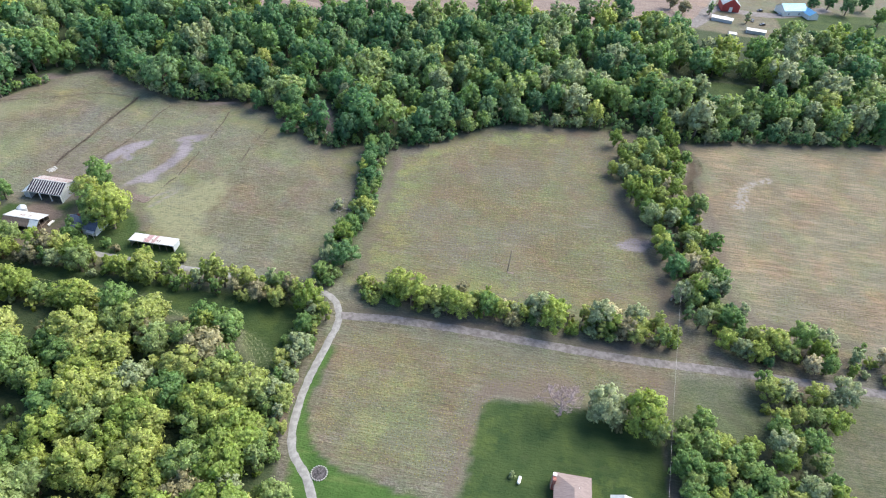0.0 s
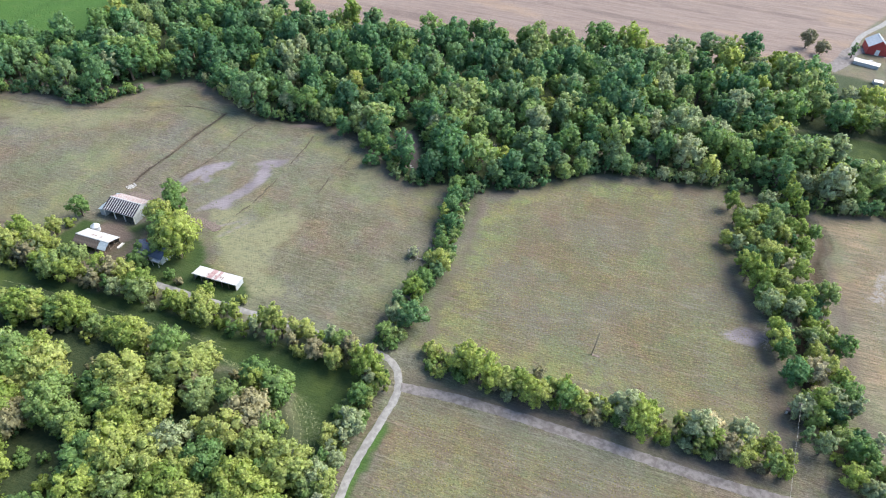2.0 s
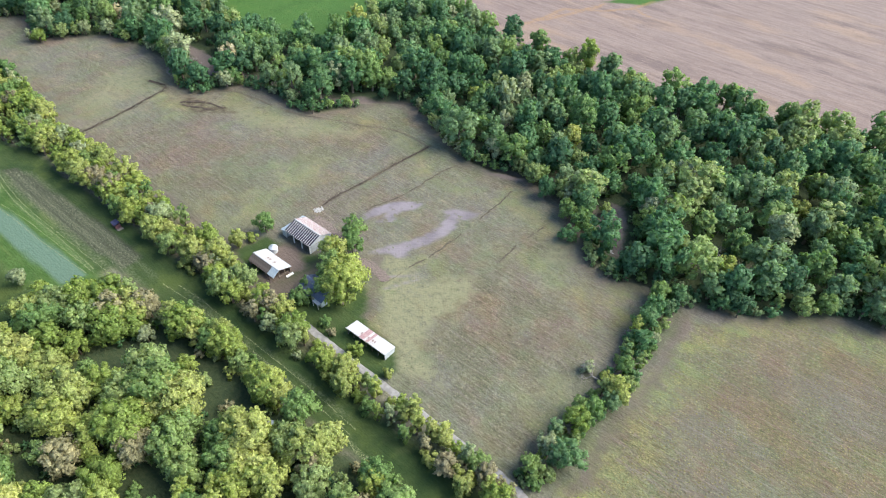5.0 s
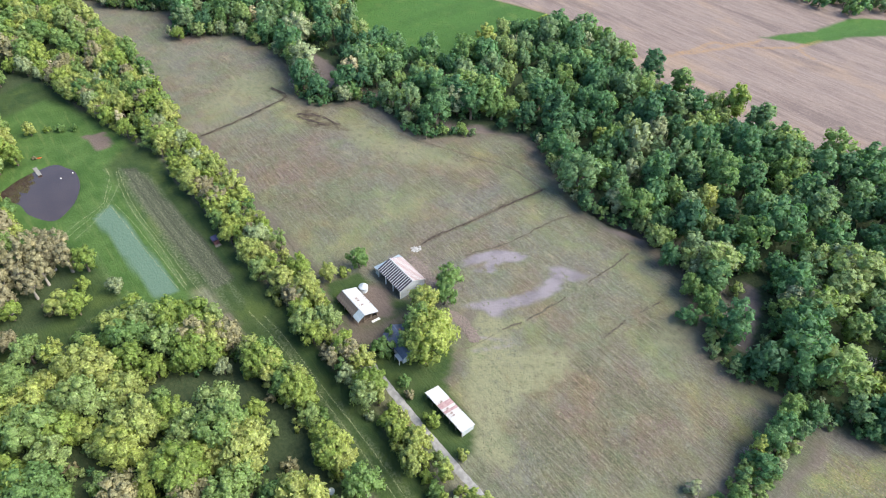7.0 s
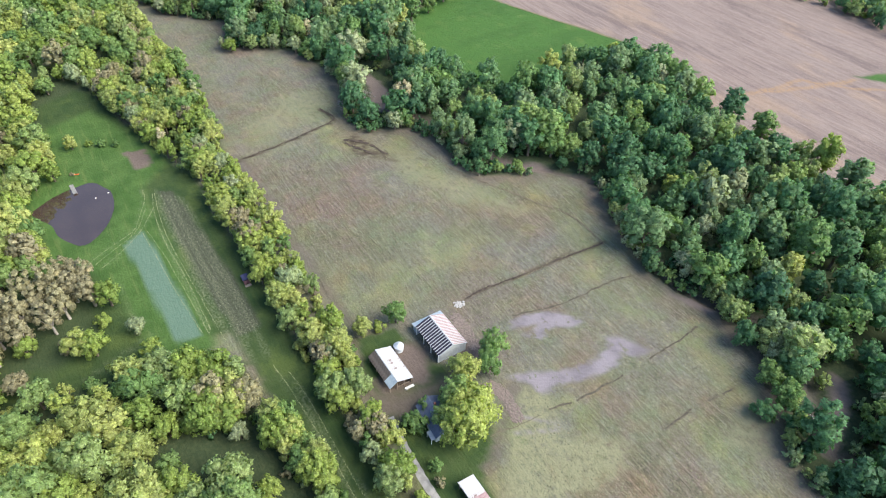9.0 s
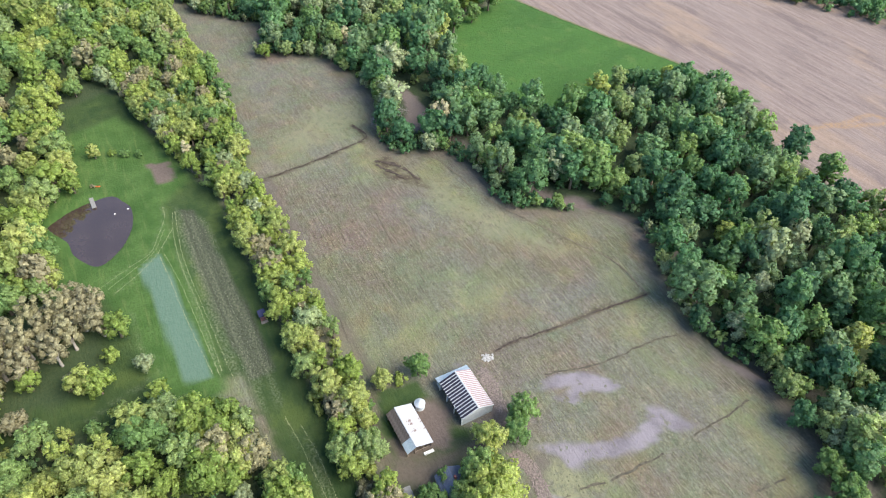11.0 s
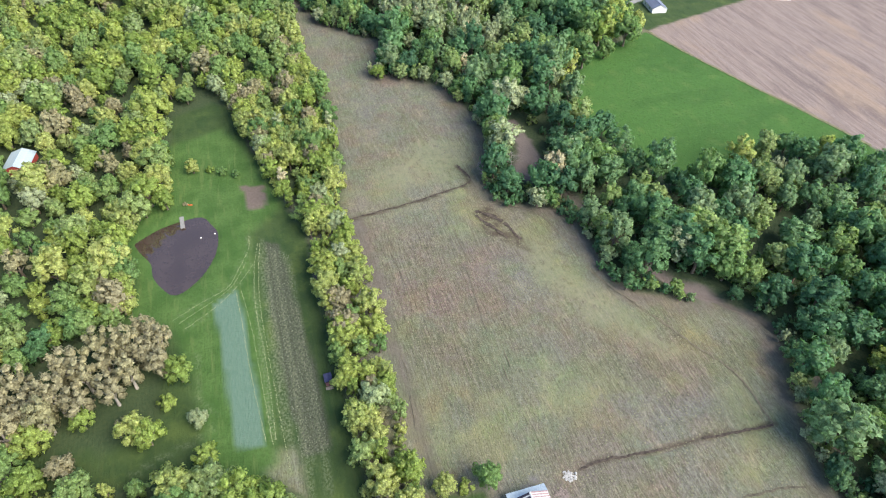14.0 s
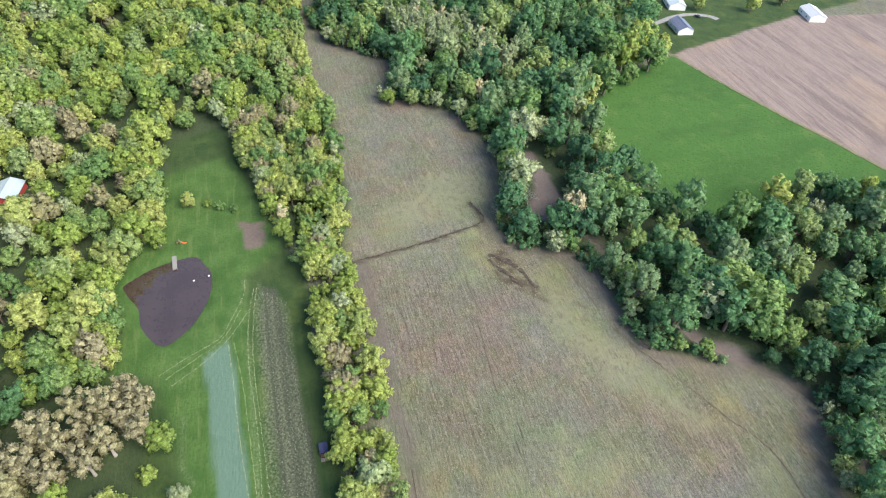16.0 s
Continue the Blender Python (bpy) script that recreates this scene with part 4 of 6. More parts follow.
# trees of the creek woods that stand out: place, kind, foliage, size
MARKED = [(-330, 264, "broad", "cream", 1.5), (-384, 260, "lacy", "pale", 1.7), (-432, 256, "lacy", "cream", 0.9), (-271.5, 292, "broad", "pale", 1.25), (-272, 272, "broad", "dark", 0.85), (-290.6, 270, "broad", "wood", 1.05), (-258, 283, "bush", "wood", 1.1),
          (-252, 309, "broad", "wood", 0.9), (-266, 303.5, "bush", "bright", 1.2), (-168, 297, "broad", "pale", 0.95), (-121, 299, "wide", "pale", 1.05), (-127, 291, "broad", "wood", 1.0), (-110, 279, "broad", "wood", 0.95), (-114, 289, "broad", "dark", 1.15), (-118, 281, "broad", "wood", 0.85), (-100, 269, "bush", "wood", 0.9), (-110, 269, "bush", "dark", 1.2), (-133, 287, "broad", "dark", 0.85), (-84, 292, "broad", "wood", 1.1), (-81, 300, "broad", "dark", 1.2), (-88, 307, "wide", "pale", 1.0), (-88, 330, "lacy", "pale", 1.4),
          (-76, 286, "lacy", "pale", 1.2), (-94, 268, "bush", "dark", 1.1), (-86, 266, "bush", "dark", 1.2), (13, 354, "broad", "pale", 1.1), (41, 359, "broad", "pale", 1.2), (73, 352, "broad", "bright", 1.2), (179, 337, "broad", "bright", 1.1), (-439, 208, "broad", "bright", 0.75), (-436, 220, "broad", "wood", 0.85),
          (-446, 212, "bush", "wood", 1.0), (80, 322, "tall", "bright", 0.9), (-132, 380, "wide", "wood", 1.2), (-206, 330, "broad", "bright", 1.1), (-225, 356, "broad", "wood", 1.25), (-178, 318, "lacy", "pale", 1.1)]


def creek_near(x, y):
    """Metres from the creek, its open beds and the marked trees."""
    d = line_distance(x, y, CREEK_S) + 2.0 * (x < 60)
    for bed in BEDS:
        d = np.minimum(d, np.maximum(0, 1.2 - inside(x, y, bed)))
    for mx, my, _, _, size in MARKED:
        d = np.where(np.hypot(x - mx, y - my) < 3.2 * size, 0.0, d)
    return d
rng = random.Random(3)
# a rim of lower trees and shrubs along the fields
rim_pts = scatter(lambda x, y: (line_distance(x, y, BELT_SOUTH) < 4.2) & (inside(x, y, BELT) > -0.4) & (creek_near(x, y) > 3.6), (-560, 175, 330, 385), 3.9, 20, 60000)
rim_things, rest = [], []
for x, y in rim_pts:
    kind = pick(rng, [(4, "bush"), (2, "slim"), (2.4, "broad")])
    leaf = pick(rng, [(6, "dark"), (3, "wood"), (1.6, "pale")])
    (rim_things if kind != "bush" and -345 < x < 95 and len(rim_things) < 90 else rest).append(("under" if kind == "bush" else kind, leaf, x, y, rng.uniform(0.55, 0.92)))
for kind, leaf, x, y, size in rim_things:
    plant(kind, leaf, x, y, size, "shrub" if kind == "bush" else "tree", "dark green shrub at the foot of the creek woods" if kind == "bush" else "", "edge of the creek woods")
# a stand of pale poplars in the upper creek woods
POPLARS = [(-536, 226), (-536, 250), (-516, 266), (-500, 280), (-464, 286), (-443, 272), (-462, 262), (-486, 242), (-504, 226)]
belt_pts = scatter(lambda x, y: (inside(x, y, BELT) > 4.6) & (inside(x, y, FAR_YARD) < 0) & (inside(x, y, GLADE) < -5) & (creek_near(x, y) > 6.0), (-640, 175, 330, 490), 9.6, 21, 30000)
for x, y in belt_pts:
    # north rim sunlight and haze east of x = 0 are put into leaf colour
    north = float(line_distance(np.array([x]), np.array([y]), BELT_NORTH)[0]) < 9
    kind = pick(rng, [(4, "far_broad"), (6, "far_tall"), (0.8, "lacy")])
    leaf = pick(rng, [(1.5, "dark"), (4, "wood"), (4, "bright")]) if north else pick(rng, [(4, "dark"), (6, "wood"), (3, "pale"), (1.2, "bright")] if x > 0 else [(10, "dark"), (3.4, "wood"), (0.8, "pale"), (0.3, "bright")])
    if inside(np.array([x]), np.array([y]), POPLARS)[0] < -3:
        rest.append((kind, leaf, x, y, rng.uniform(0.8, 1.42)))
rest += [("slim", pick(rng, [(5, "pale"), (1, "wood"), (1, "cream")]), x, y, rng.uniform(1.15, 1.5)) for x, y in scatter(lambda x, y: inside(x, y, POPLARS) > 0, (-540, 220, -440, 290), 5.6, 28)]
rest += [("far_tall" if i % 3 else "far_broad", ("bright", "wood", "bright", "wood", "wood", "dark")[i % 6], x, y, 1.0 + 0.1 * (i % 3)) for i, (x, y) in enumerate(((-455, 376), (-443, 361), (-465, 364), (-432, 342), (-424, 324), (-480, 350), (-488, 366), (-506, 369), (-452, 352), (-472, 378), (-497, 356), (-470, 345)))]
under_pts = scatter(lambda x, y: (inside(x, y, BELT) > 3) & (inside(x, y, BELT) < 34) & (line_distance(x, y, BELT_SOUTH) < 34) & (creek_near(x, y) > 4.0) & (inside(x, y, GLADE) < -3), (-560, 175, 330, 400), 6.6, 24, 20000)
rest += [("under", pick(rng, [(6, "dark"), (2, "wood")]), x, y, rng.uniform(0.6, 1.0)) for x, y in under_pts]
woods_stuff("creek_woods", "dense dark green broadleaf woods along the creek", rest)
for x, y, kind, leaf, size in MARKED:
    plant(kind, leaf, x, y, size, "shrub" if kind == "bush" else "tree", "dark green shrub at the creek bank" if kind == "bush" else "", "marked trees of the creek woods")

# the wood south of the lane, with a shaded clearing behind its front row
CLEARING = [(-199, 106), (-192, 122), (-186, 130), (-170, 133), (-152, 133.5), (-133, 133), (-128, 127), (-142, 123), (-155, 120), (-166, 120), (-176, 112)]
south_pts = scatter(lambda x, y: (inside(x, y, SOUTH_WOOD) > 1.6) & (inside(x, y, CLEARING) < -2.2) & (np.hypot(x + 76, y - 121) > 5) & ((value_noise(x, y, 13, 55) > 0.15) | (y > 130)), (-240, 8, -30, 145), 7.8, 22)
south_rest = []
for x, y in south_pts:
    front_row = y > 131
    kind = pick(rng, [(3, "broad"), (1, "slim"), (1.2, "bush")] if front_row else [(4, "wide"), (4, "broad"), (0.6, "slim"), (0.8, "bush")])
    leaf = pick(rng, [(7, "bright"), (4, "wood"), (0.25, "pale"), (0.5, "olive")])
    size = rng.uniform(0.75, 1.05) if front_row else rng.uniform(0.75, 1.15)
    if y < 84:
        south_rest.append((kind, leaf, x, y, size))
        continue
    plant(kind, leaf, x, y, size, "shrub" if kind == "bush" else "tree", "leafy green shrub under the south wood" if kind == "bush" else "", "trees of the south wood")
for x, y in scatter(lambda x, y: (inside(x, y, SOUTH_WOOD) > 2) & (inside(x, y, CLEARING) < 0.5), (-240, 8, -30, 145), 6.5, 27):
    south_rest.append(("under", pick(rng, [(3, "wood"), (2, "dark"), (1, "olive"), (1, "bright")]), x, y, rng.uniform(0.35, 0.75)))
woods_stuff("south_woods", "dense sunlit broadleaf woods south of the lane", south_rest)
for x, y, kind, leaf, size in ((-174, 117, "wide", "wood", 0.95), (-140, 137, "broad", "bright", 1.15), (-114, 131, "wide", "bright", 1.1), (-95, 138, "broad", "wood", 0.9), (-86, 137, "broad", "wood", 1.0), (-213, 126, "wide", "bright", 0.95), (-204, 122, "broad", "olive", 1.1), (-179, 137, "broad", "bright", 0.9), (-167, 126, "broad", "bright", 0.7), (-160, 127, "bush", "wood", 1.0), (-189, 125, "broad", "pale", 0.6), (-139, 128, "bush", "olive", 0.7), (-146, 126, "bush", "olive", 0.8)):
    plant(kind, leaf, x, y, size, "shrub" if kind == "bush" else "tree", "", "trees of the south wood")

for x, y in scatter(lambda x, y: line_distance(x, y, [(-186, 138.5), (-170, 140), (-157, 141), (-146, 139.5), (-138, 137.5)]) < 2.4, (-190, 134, -134, 146), 4.6, 29):
    plant(pick(rng, [(5, "broad"), (1, "bush")]), pick(rng, [(5, "bright"), (3, "wood")]), x, y, rng.uniform(0.72, 1.0), "tree", "yellow-green broadleaf tree along the mown lane", "trees of the south wood")

# the wood west of the pond
west_pts = scatter(lambda x, y: (inside(x, y, WEST_WOOD) > 1.8) & (np.hypot((x + 398) / 1.6, y - 39) > 9.5) & (y > -45), (-660, -45, -262, 178), 8.4, 23, 20000)
far_west = []
for x, y in west_pts:
    strip_part = y > 126 and x > -450
    kind = pick(rng, [(4, "far_broad"), (2, "slim"), (3, "broad")] if strip_part else [(7, "far_broad"), (1.5, "far_tall"), (0.5, "lacy")])
    leaf = pick(rng, [(4, "wood"), (5, "bright"), (0.7, "olive"), (1, "pale")] if strip_part else [(5, "wood"), (6, "bright"), (0.5, "pale"), (0.7, "olive")])
    far_west.append((kind, leaf, x, y, rng.uniform(0.6, 1.3) * (0.8 if strip_part else 1)))
strip_pts = scatter(lambda x, y: (inside(x, y, [(-330, 151), (-345, 146), (-372, 140), (-396, 134), (-424, 127), (-440, 130), (-460, 170), (-422, 177), (-368, 175), (-334, 168)]) > 1), (-460, 124, -326, 180), 5.0, 26, 6000)
far_west += [(pick(rng, [(3, "broad"), (2, "slim"), (2, "bush")]), pick(rng, [(6, "bright"), (3, "wood"), (0.8, "olive"), (1, "pale"), (0.3, "cream")]), x, y, rng.uniform(0.7, 1.05)) for x, y in strip_pts]
far_west += [("broad", leaf, x, y, size) for x, y, leaf, size in ((-358, 93, "bright", 1.3), (-366, 97, "bright", 1.2), (-350, 88, "wood", 1.2), (-378, 97, "wood", 1.2), (-390, 94, "bright", 1.3), (-402, 92, "bright", 1.35), (-341, 85, "bright", 1.1), (-314, 86, "wood", 1.05), (-305, 85, "bright", 1.0), (-299, 87, "bright", 0.85), (-322, 82, "wood", 1.15), (-331, 83, "bright", 1.0), (-308, 78, "olive", 1.1), (-298, 76, "bright", 1.0), (-292, 72, "wood", 1.0), (-318, 72, "bright", 1.1), (-304, 68, "wood", 1.1), (-290, 62, "dark", 0.9), (-285, 60, "dark", 0.9), (-294, 82, "wood", 0.9))]
woods_stuff("west_woods", "dense sunlit broadleaf woods beyond the pond", far_west)


# hedges of trees between the fields
def hedge(test, box, gap, seed, choices, leaves, lo, hi, group):
    for x, y in scatter(test, box, gap, seed, 9000):
        kind = pick(rng, choices)
        shrub = kind == "bush"
        leaf = pick(rng, leaves)
        label = {"dark": "dark green shrub", "wood": "leafy green shrub", "bright": "yellow-green shrub", "olive": "brownish budding shrub", "pale": "pale grey-green shrub", "cream": "cream-flowering shrub"}[leaf] + " in a field hedge"
        plant(kind, leaf, x, y, rng.uniform(lo, hi), "shrub" if shrub else "hedge_tree", label if shrub else "", group)


hedge(lambda x, y: (y > 153.5) & (y < 168.5 - 6.5 * ramp(x, -194, -184)) & (x < -62), (-330, 150, -62, 170), 4.3, 31, [(4, "broad"), (3, "slim"), (3, "bush")],
      [(8, "bright"), (2, "wood"), (0.8, "pale"), (0.5, "olive")], 0.70, 1.05, "lane hedge")
hedge(lambda x, y: (y > 162.0) & (y < 170.6), (-47, 160, 71, 172), 3.4, 32, [(1, "broad"), (5, "bush"), (0.6, "slim")], [(7, "bright"), (2, "wood"), (0.8, "olive"), (0.8, "pale"), (0.3, "cream")], 0.72, 1.0, "road hedge")
hedge(lambda x, y: line_distance(x, y, [(-62, 170), (-60.5, 184), (-58.5, 205), (-59, 224), (-61, 240), (-62, 266)]) < 4.0, (-68, 166, -46, 268), 3.4, 33, [(2, "broad"), (3, "slim"), (5, "bush")], [(4, "dark"), (4, "wood"), (1.2, "bright"), (1.2, "pale")], 0.6, 0.9, "field hedge")
CREEK_ROW = [(54, 300), (56, 276), (56, 258), (64, 240), (68, 222), (73.5, 198), (74, 176), (90, 162), (146, 160), (146, 173), (110, 173), (95, 179), (90, 196), (91, 217), (90, 240), (89, 262), (90, 310)]
hedge(lambda x, y: (inside(x, y, CREEK_ROW) > 0.2) & ((creek_near(x, y) > 5.0) | (y < 252)), (50, 158, 150, 312), 4.5, 34, [(5, "broad"), (2, "slim"), (3, "bush"), (1, "tall")], [(4, "wood"), (1.6, "dark"), (6, "bright"), (1.6, "pale"), (0.4, "cream")], 0.62, 0.95, "creek row")
hedge(lambda x, y: inside(x, y, [(64, 60), (64, 128), (72, 131), (88, 126), (92, 100), (92, 60)]) > 1, (62, 60, 94, 132), 5.2, 35, [(5, "broad"), (1, "bush")], [(6, "wood"), (3, "bright"), (0.6, "pale")], 0.65, 0.9, "trees beside the lawn")
hedge(lambda x, y: inside(x, y, [(94, 105), (96, 152), (112, 152), (128, 151), (124, 142), (108, 134), (112, 105)]) > 0.5, (94, 100, 150, 154), 5.0, 36, [(4, "broad"), (3, "bush")], [(4, "wood"), (4, "bright"), (2, "pale")], 0.6, 0.85, "creek row")
hedge(lambda x, y: (line_distance(x, y, [(-53, 159), (-60, 148), (-61, 132), (-61, 108), (-56, 98)]) < 4.5) & (line_distance(x, y, DRIVE) > 3.4) & (x < -54), (-68, 94, -50, 162), 3.8, 37, [(2, "broad"), (4, "bush"), (2, "slim")], [(5, "wood"), (4, "bright"), (0.8, "pale")], 0.6, 0.85, "trees along the drive")

# single trees: pines by the pond path, the farmyard, the lawn
for x, y, size in ((-278, 98, 1.08), (-284, 93, 1.04), (-278, 88, 1.13), (-272, 83, 1.07), (-266, 90, 1.04), (-268, 77, 1.13), (-273, 71, 1.27), (-263, 69, 1.24), (-263, 63, 1.24), (-257, 60, 1.08), (-256, 67, 1.16), (-259, 76, 1.09), (-261, 85, 1.07), (-268, 99, 1.04), (-273, 94, 1.08), (-270, 58, 1.27), (-280, 80, 1.25), (-254, 56, 1.25), (-262, 54, 1.24)):
    plant("pine", "olive", x, y, size, "pine_tree", "brownish-green pine with a bare pale trunk", "pines beside the pond path")
for x, y, kind, leaf, size in ((-265, 104, "broad", "bright", 1.0), (-256, 100, "bush", "bright", 1.1), (-247, 91, "broad", "bright", 0.95), (-244, 95, "broad", "bright", 0.8), (-251, 88, "bush", "olive", 1.0), (-255, 76, "broad", "bright", 0.75), (-251, 63, "broad", "bright", 1.0), (-240, 72, "broad", "olive", 0.75), (-247, 109, "broad", "pale", 0.6), (-230, 102, "bush", "wood", 0.9), (-246, 57, "broad", "wood", 0.9), (-238, 64, "broad", "bright", 0.9),
                               (-233, 111, "broad", "bright", 0.72), (-223, 103, "broad", "bright", 0.75), (-377, 110, "broad", "bright", 0.62), (-376, 117, "bush", "bright", 0.75), (-373, 122, "bush", "wood", 0.7), (-370, 128, "bush", "wood", 0.6), (-355, 106, "bush", "olive", 0.45), (-345, 83, "broad", "olive", 0.8), (-351, 91, "broad", "wood", 0.8), (-354, 99, "broad", "bright", 0.75), (-334, 82, "bush", "bright", 0.9), (-69, 215, "bush", "pale", 0.8),
                               (-161, 179, "broad", "wood", 0.85), (-168, 178, "bush", "wood", 1.1), (-205, 188, "broad", "wood", 0.72), (-205, 181, "bush", "bright", 1.0), (-206, 175, "broad", "bright", 0.8), (-199, 164, "broad", "bright", 0.8), (-175, 208, "broad", "wood", 0.85), (-170, 203, "broad", "wood", 0.9), (-171, 194, "broad", "bright", 1.0), (-158, 188, "wide", "bright", 1.0), (-153, 181, "broad", "bright", 1.3), (-164, 186, "broad", "wood", 1.05),
                               (-165, 171.5, "bush", "wood", 1.3), (-150, 170, "bush", "wood", 0.8), (-133, 168.5, "bush", "bright", 0.8), (-145, 168.5, "bush", "olive", 0.7), (-118, 168.5, "bush", "bright", 0.8),
                               (42, 167, "broad", "pale", 1.1), (45, 169, "broad", "cream", 0.8), (81, 207, "broad", "cream", 0.85), (68, 264, "broad", "bright", 0.9), (79, 309, "tall", "bright", 0.95), (52, 271, "broad", "bright", 0.6), (78, 240, "broad", "bright", 0.9), (85, 194, "broad", "pale", 0.85), (42, 128, "wide", "pale", 0.92), (54, 127, "wide", "bright", 1.0), (58, 123, "broad", "wood", 0.8), (47, 124, "bush", "olive", 0.6), (15, 102, "bush", "pale", 0.5), (-511, 401, "slim", "wood", 1.0), (-513, 437, "broad", "bright", 0.95), (-503, 472, "broad", "bright", 1.0), (-509, 501, "broad", "olive", 0.9), (-516, 516, "broad", "wood", 1.0), (-540, 404, "broad", "wood", 0.8), (-520, 396, "slim", "wood", 0.9), (-430, 158, "lacy", "olive", 1.1)):
    plant(kind, leaf, x, y, size, "shrub" if kind == "bush" else "tree", "leafy shrub standing in short grass" if kind == "bush" else "single broadleaf tree standing in short grass")

# trees round the far farm
for x, y, kind, leaf, size in ((224, 552, "broad", "dark", 1.1), (239, 559, "broad", "dark", 1.2), (250, 550, "broad", "dark", 1.2), (268, 564, "broad", "dark", 1.3), (269, 533, "broad", "wood", 1.1), (258, 516, "bush", "dark", 1.2), (138, 514, "slim", "dark", 0.9), (164, 505, "slim", "pale", 0.9), (117, 509, "broad", "olive", 0.9), (109, 518, "broad", "olive", 1.0), (229, 494, "broad", "wood", 1.0), (234, 478, "broad", "bright", 1.1), (242, 468, "broad", "wood", 1.0)):
    plant(kind, leaf, x, y, size, "shrub" if kind == "bush" else "tree", "dark shrub beside a farm lawn" if kind == "bush" else "broadleaf tree beside a far farmyard")

# woods beyond the bare field
far_pts = scatter(lambda x, y: inside(x, y, [(-385, 570), (-330, 588), (-300, 600), (-256, 598), (-246, 590), (-212, 601), (-196, 634), (-172, 690), (-172, 720), (-430, 720), (-430, 610)]) > 2, (-420, 560, -140, 720), 10.0, 41, 4000)
woods_stuff("far_woods", "dark line of woods beyond the bare field", [("under", pick(rng, [(3, "dark"), (1, "wood")]), x, y, rng.uniform(1.7, 2.4)) for x, y in far_pts])
for x, y in ((-376, 568), (-366, 574)):
    plant("broad", "wood", x, y, 0.8, "tree", "broadleaf tree at the edge of the bare field")

# ---- buildings ----
def metal(name, a, b, rust=0.0, rough=0.45):
    """Weathered sheet metal, with rust running in patches where asked for."""
    n = Nodes(name)
    col = n.mix(n.ramp(n.noise(0.8, 4), 0.35, 0.65), a, b)
    col = n.mix(n.math("MULTIPLY", n.ramp(n.noise(1.0, 3, 0.6, (4, 0.5, 1)), 0.5, 0.75), 0.35), col, tuple(c * 0.62 for c in a))
    if rust:
        patch = n.ramp(n.noise(0.55, 4, 0.65), 0.62 - rust * 0.3, 0.74 - rust * 0.3)
        col = n.mix(patch, col, n.mix(n.noise(3.0, 3), (0.13, 0.085, 0.075), (0.23, 0.15, 0.135)))
    return n.done(col, rough, 0.15, 0.4)


def masonry(name, brick, mortar, scale):
    n = Nodes(name)
    b = n.add("ShaderNodeTexBrick", Vector=n.add("ShaderNodeTexCoord").outputs["Object"], Color1=(*brick, 1), Color2=(*[c * 0.7 for c in brick], 1), Mortar=(*mortar, 1), Scale=scale)
    return n.done(n.mix(n.math("MULTIPLY", n.noise(1.5, 4), 0.4), b.outputs["Color"], tuple(c * 0.6 for c in brick)), 0.9)


M_WHITE_METAL = metal("white_sheet_metal", (0.42, 0.43, 0.45), (0.52, 0.53, 0.55), 0.06)
M_WHITE_RUST = metal("white_rusty_sheet", (0.40, 0.39, 0.39), (0.48, 0.465, 0.46), 0.36)
M_RUSTY = metal("rusted_sheet", (0.085, 0.072, 0.066), (0.145, 0.125, 0.115), 0.1, 0.9)
M_PINK_RUST = metal("pink_rusted_sheet", (0.27, 0.165, 0.175), (0.38, 0.27, 0.275), 0.10, 0.7)
M_DARK_METAL = metal("dark_blue_sheet", (0.020, 0.020, 0.040), (0.034, 0.034, 0.060), rough=0.75)
M_PALE_BLUE = metal("pale_blue_sheet", (0.34, 0.41, 0.47), (0.42, 0.49, 0.54))
M_GREY_METAL = metal("grey_wall_sheet", (0.42, 0.46, 0.51), (0.52, 0.56, 0.60))
M_BLUE_ROOF = metal("slate_blue_roof", (0.105, 0.125, 0.185), (0.145, 0.168, 0.235), rough=0.6)
M_NAVY_ROOF = metal("navy_roof", (0.035, 0.040, 0.095), (0.055, 0.060, 0.125), rough=0.8)
M_SKY_ROOF = metal("bright_blue_roof", (0.10, 0.31, 0.54), (0.16, 0.39, 0.60))
M_TAN_ROOF = plain("tan_shingles", (0.20, 0.158, 0.155), (0.26, 0.21, 0.205), 1.2, 0.9, stretch=(0.3, 3, 1), bump=0.4)
M_PLUM_ROOF = plain("plum_shingles", (0.11, 0.085, 0.10), (0.16, 0.13, 0.15), 1.2, 0.9, stretch=(0.3, 3, 1), bump=0.4)
M_WHITE_WALL = plain("white_siding", (0.62, 0.62, 0.60), (0.72, 0.72, 0.70), 0.8, 0.7, stretch=(0.3, 0.3, 8))
M_RED_WALL = plain("barn_red_boards", (0.30, 0.045, 0.045), (0.40, 0.075, 0.065), 1.0, 0.8, stretch=(6, 6, 0.4))
M_BRICK = masonry("red_brick", (0.33, 0.105, 0.085), (0.36, 0.30, 0.27), 4.5)
M_TIMBER = plain("weathered_timber", (0.20, 0.16, 0.13), (0.31, 0.26, 0.22), 2.0, 0.9, stretch=(1, 1, 0.2), bump=0.4)
M_GREY_WOOD = plain("silver_grey_boards", (0.17, 0.168, 0.165), (0.25, 0.245, 0.24), 2.0, 0.85, stretch=(0.3, 4, 1), bump=0.3)
M_WHITE_PAINT = plain("white_paint", (0.70, 0.70, 0.68), (0.78, 0.78, 0.76), 1.5, 0.5)
M_GLASS_DARK = plain("window_glass", (0.02, 0.024, 0.03), (0.035, 0.04, 0.05), 1.0, 0.08, spec=0.6)
M_STONE = plain("pale_stone", (0.27, 0.265, 0.26), (0.42, 0.41, 0.40), 1.5, 0.9, bump=0.5)
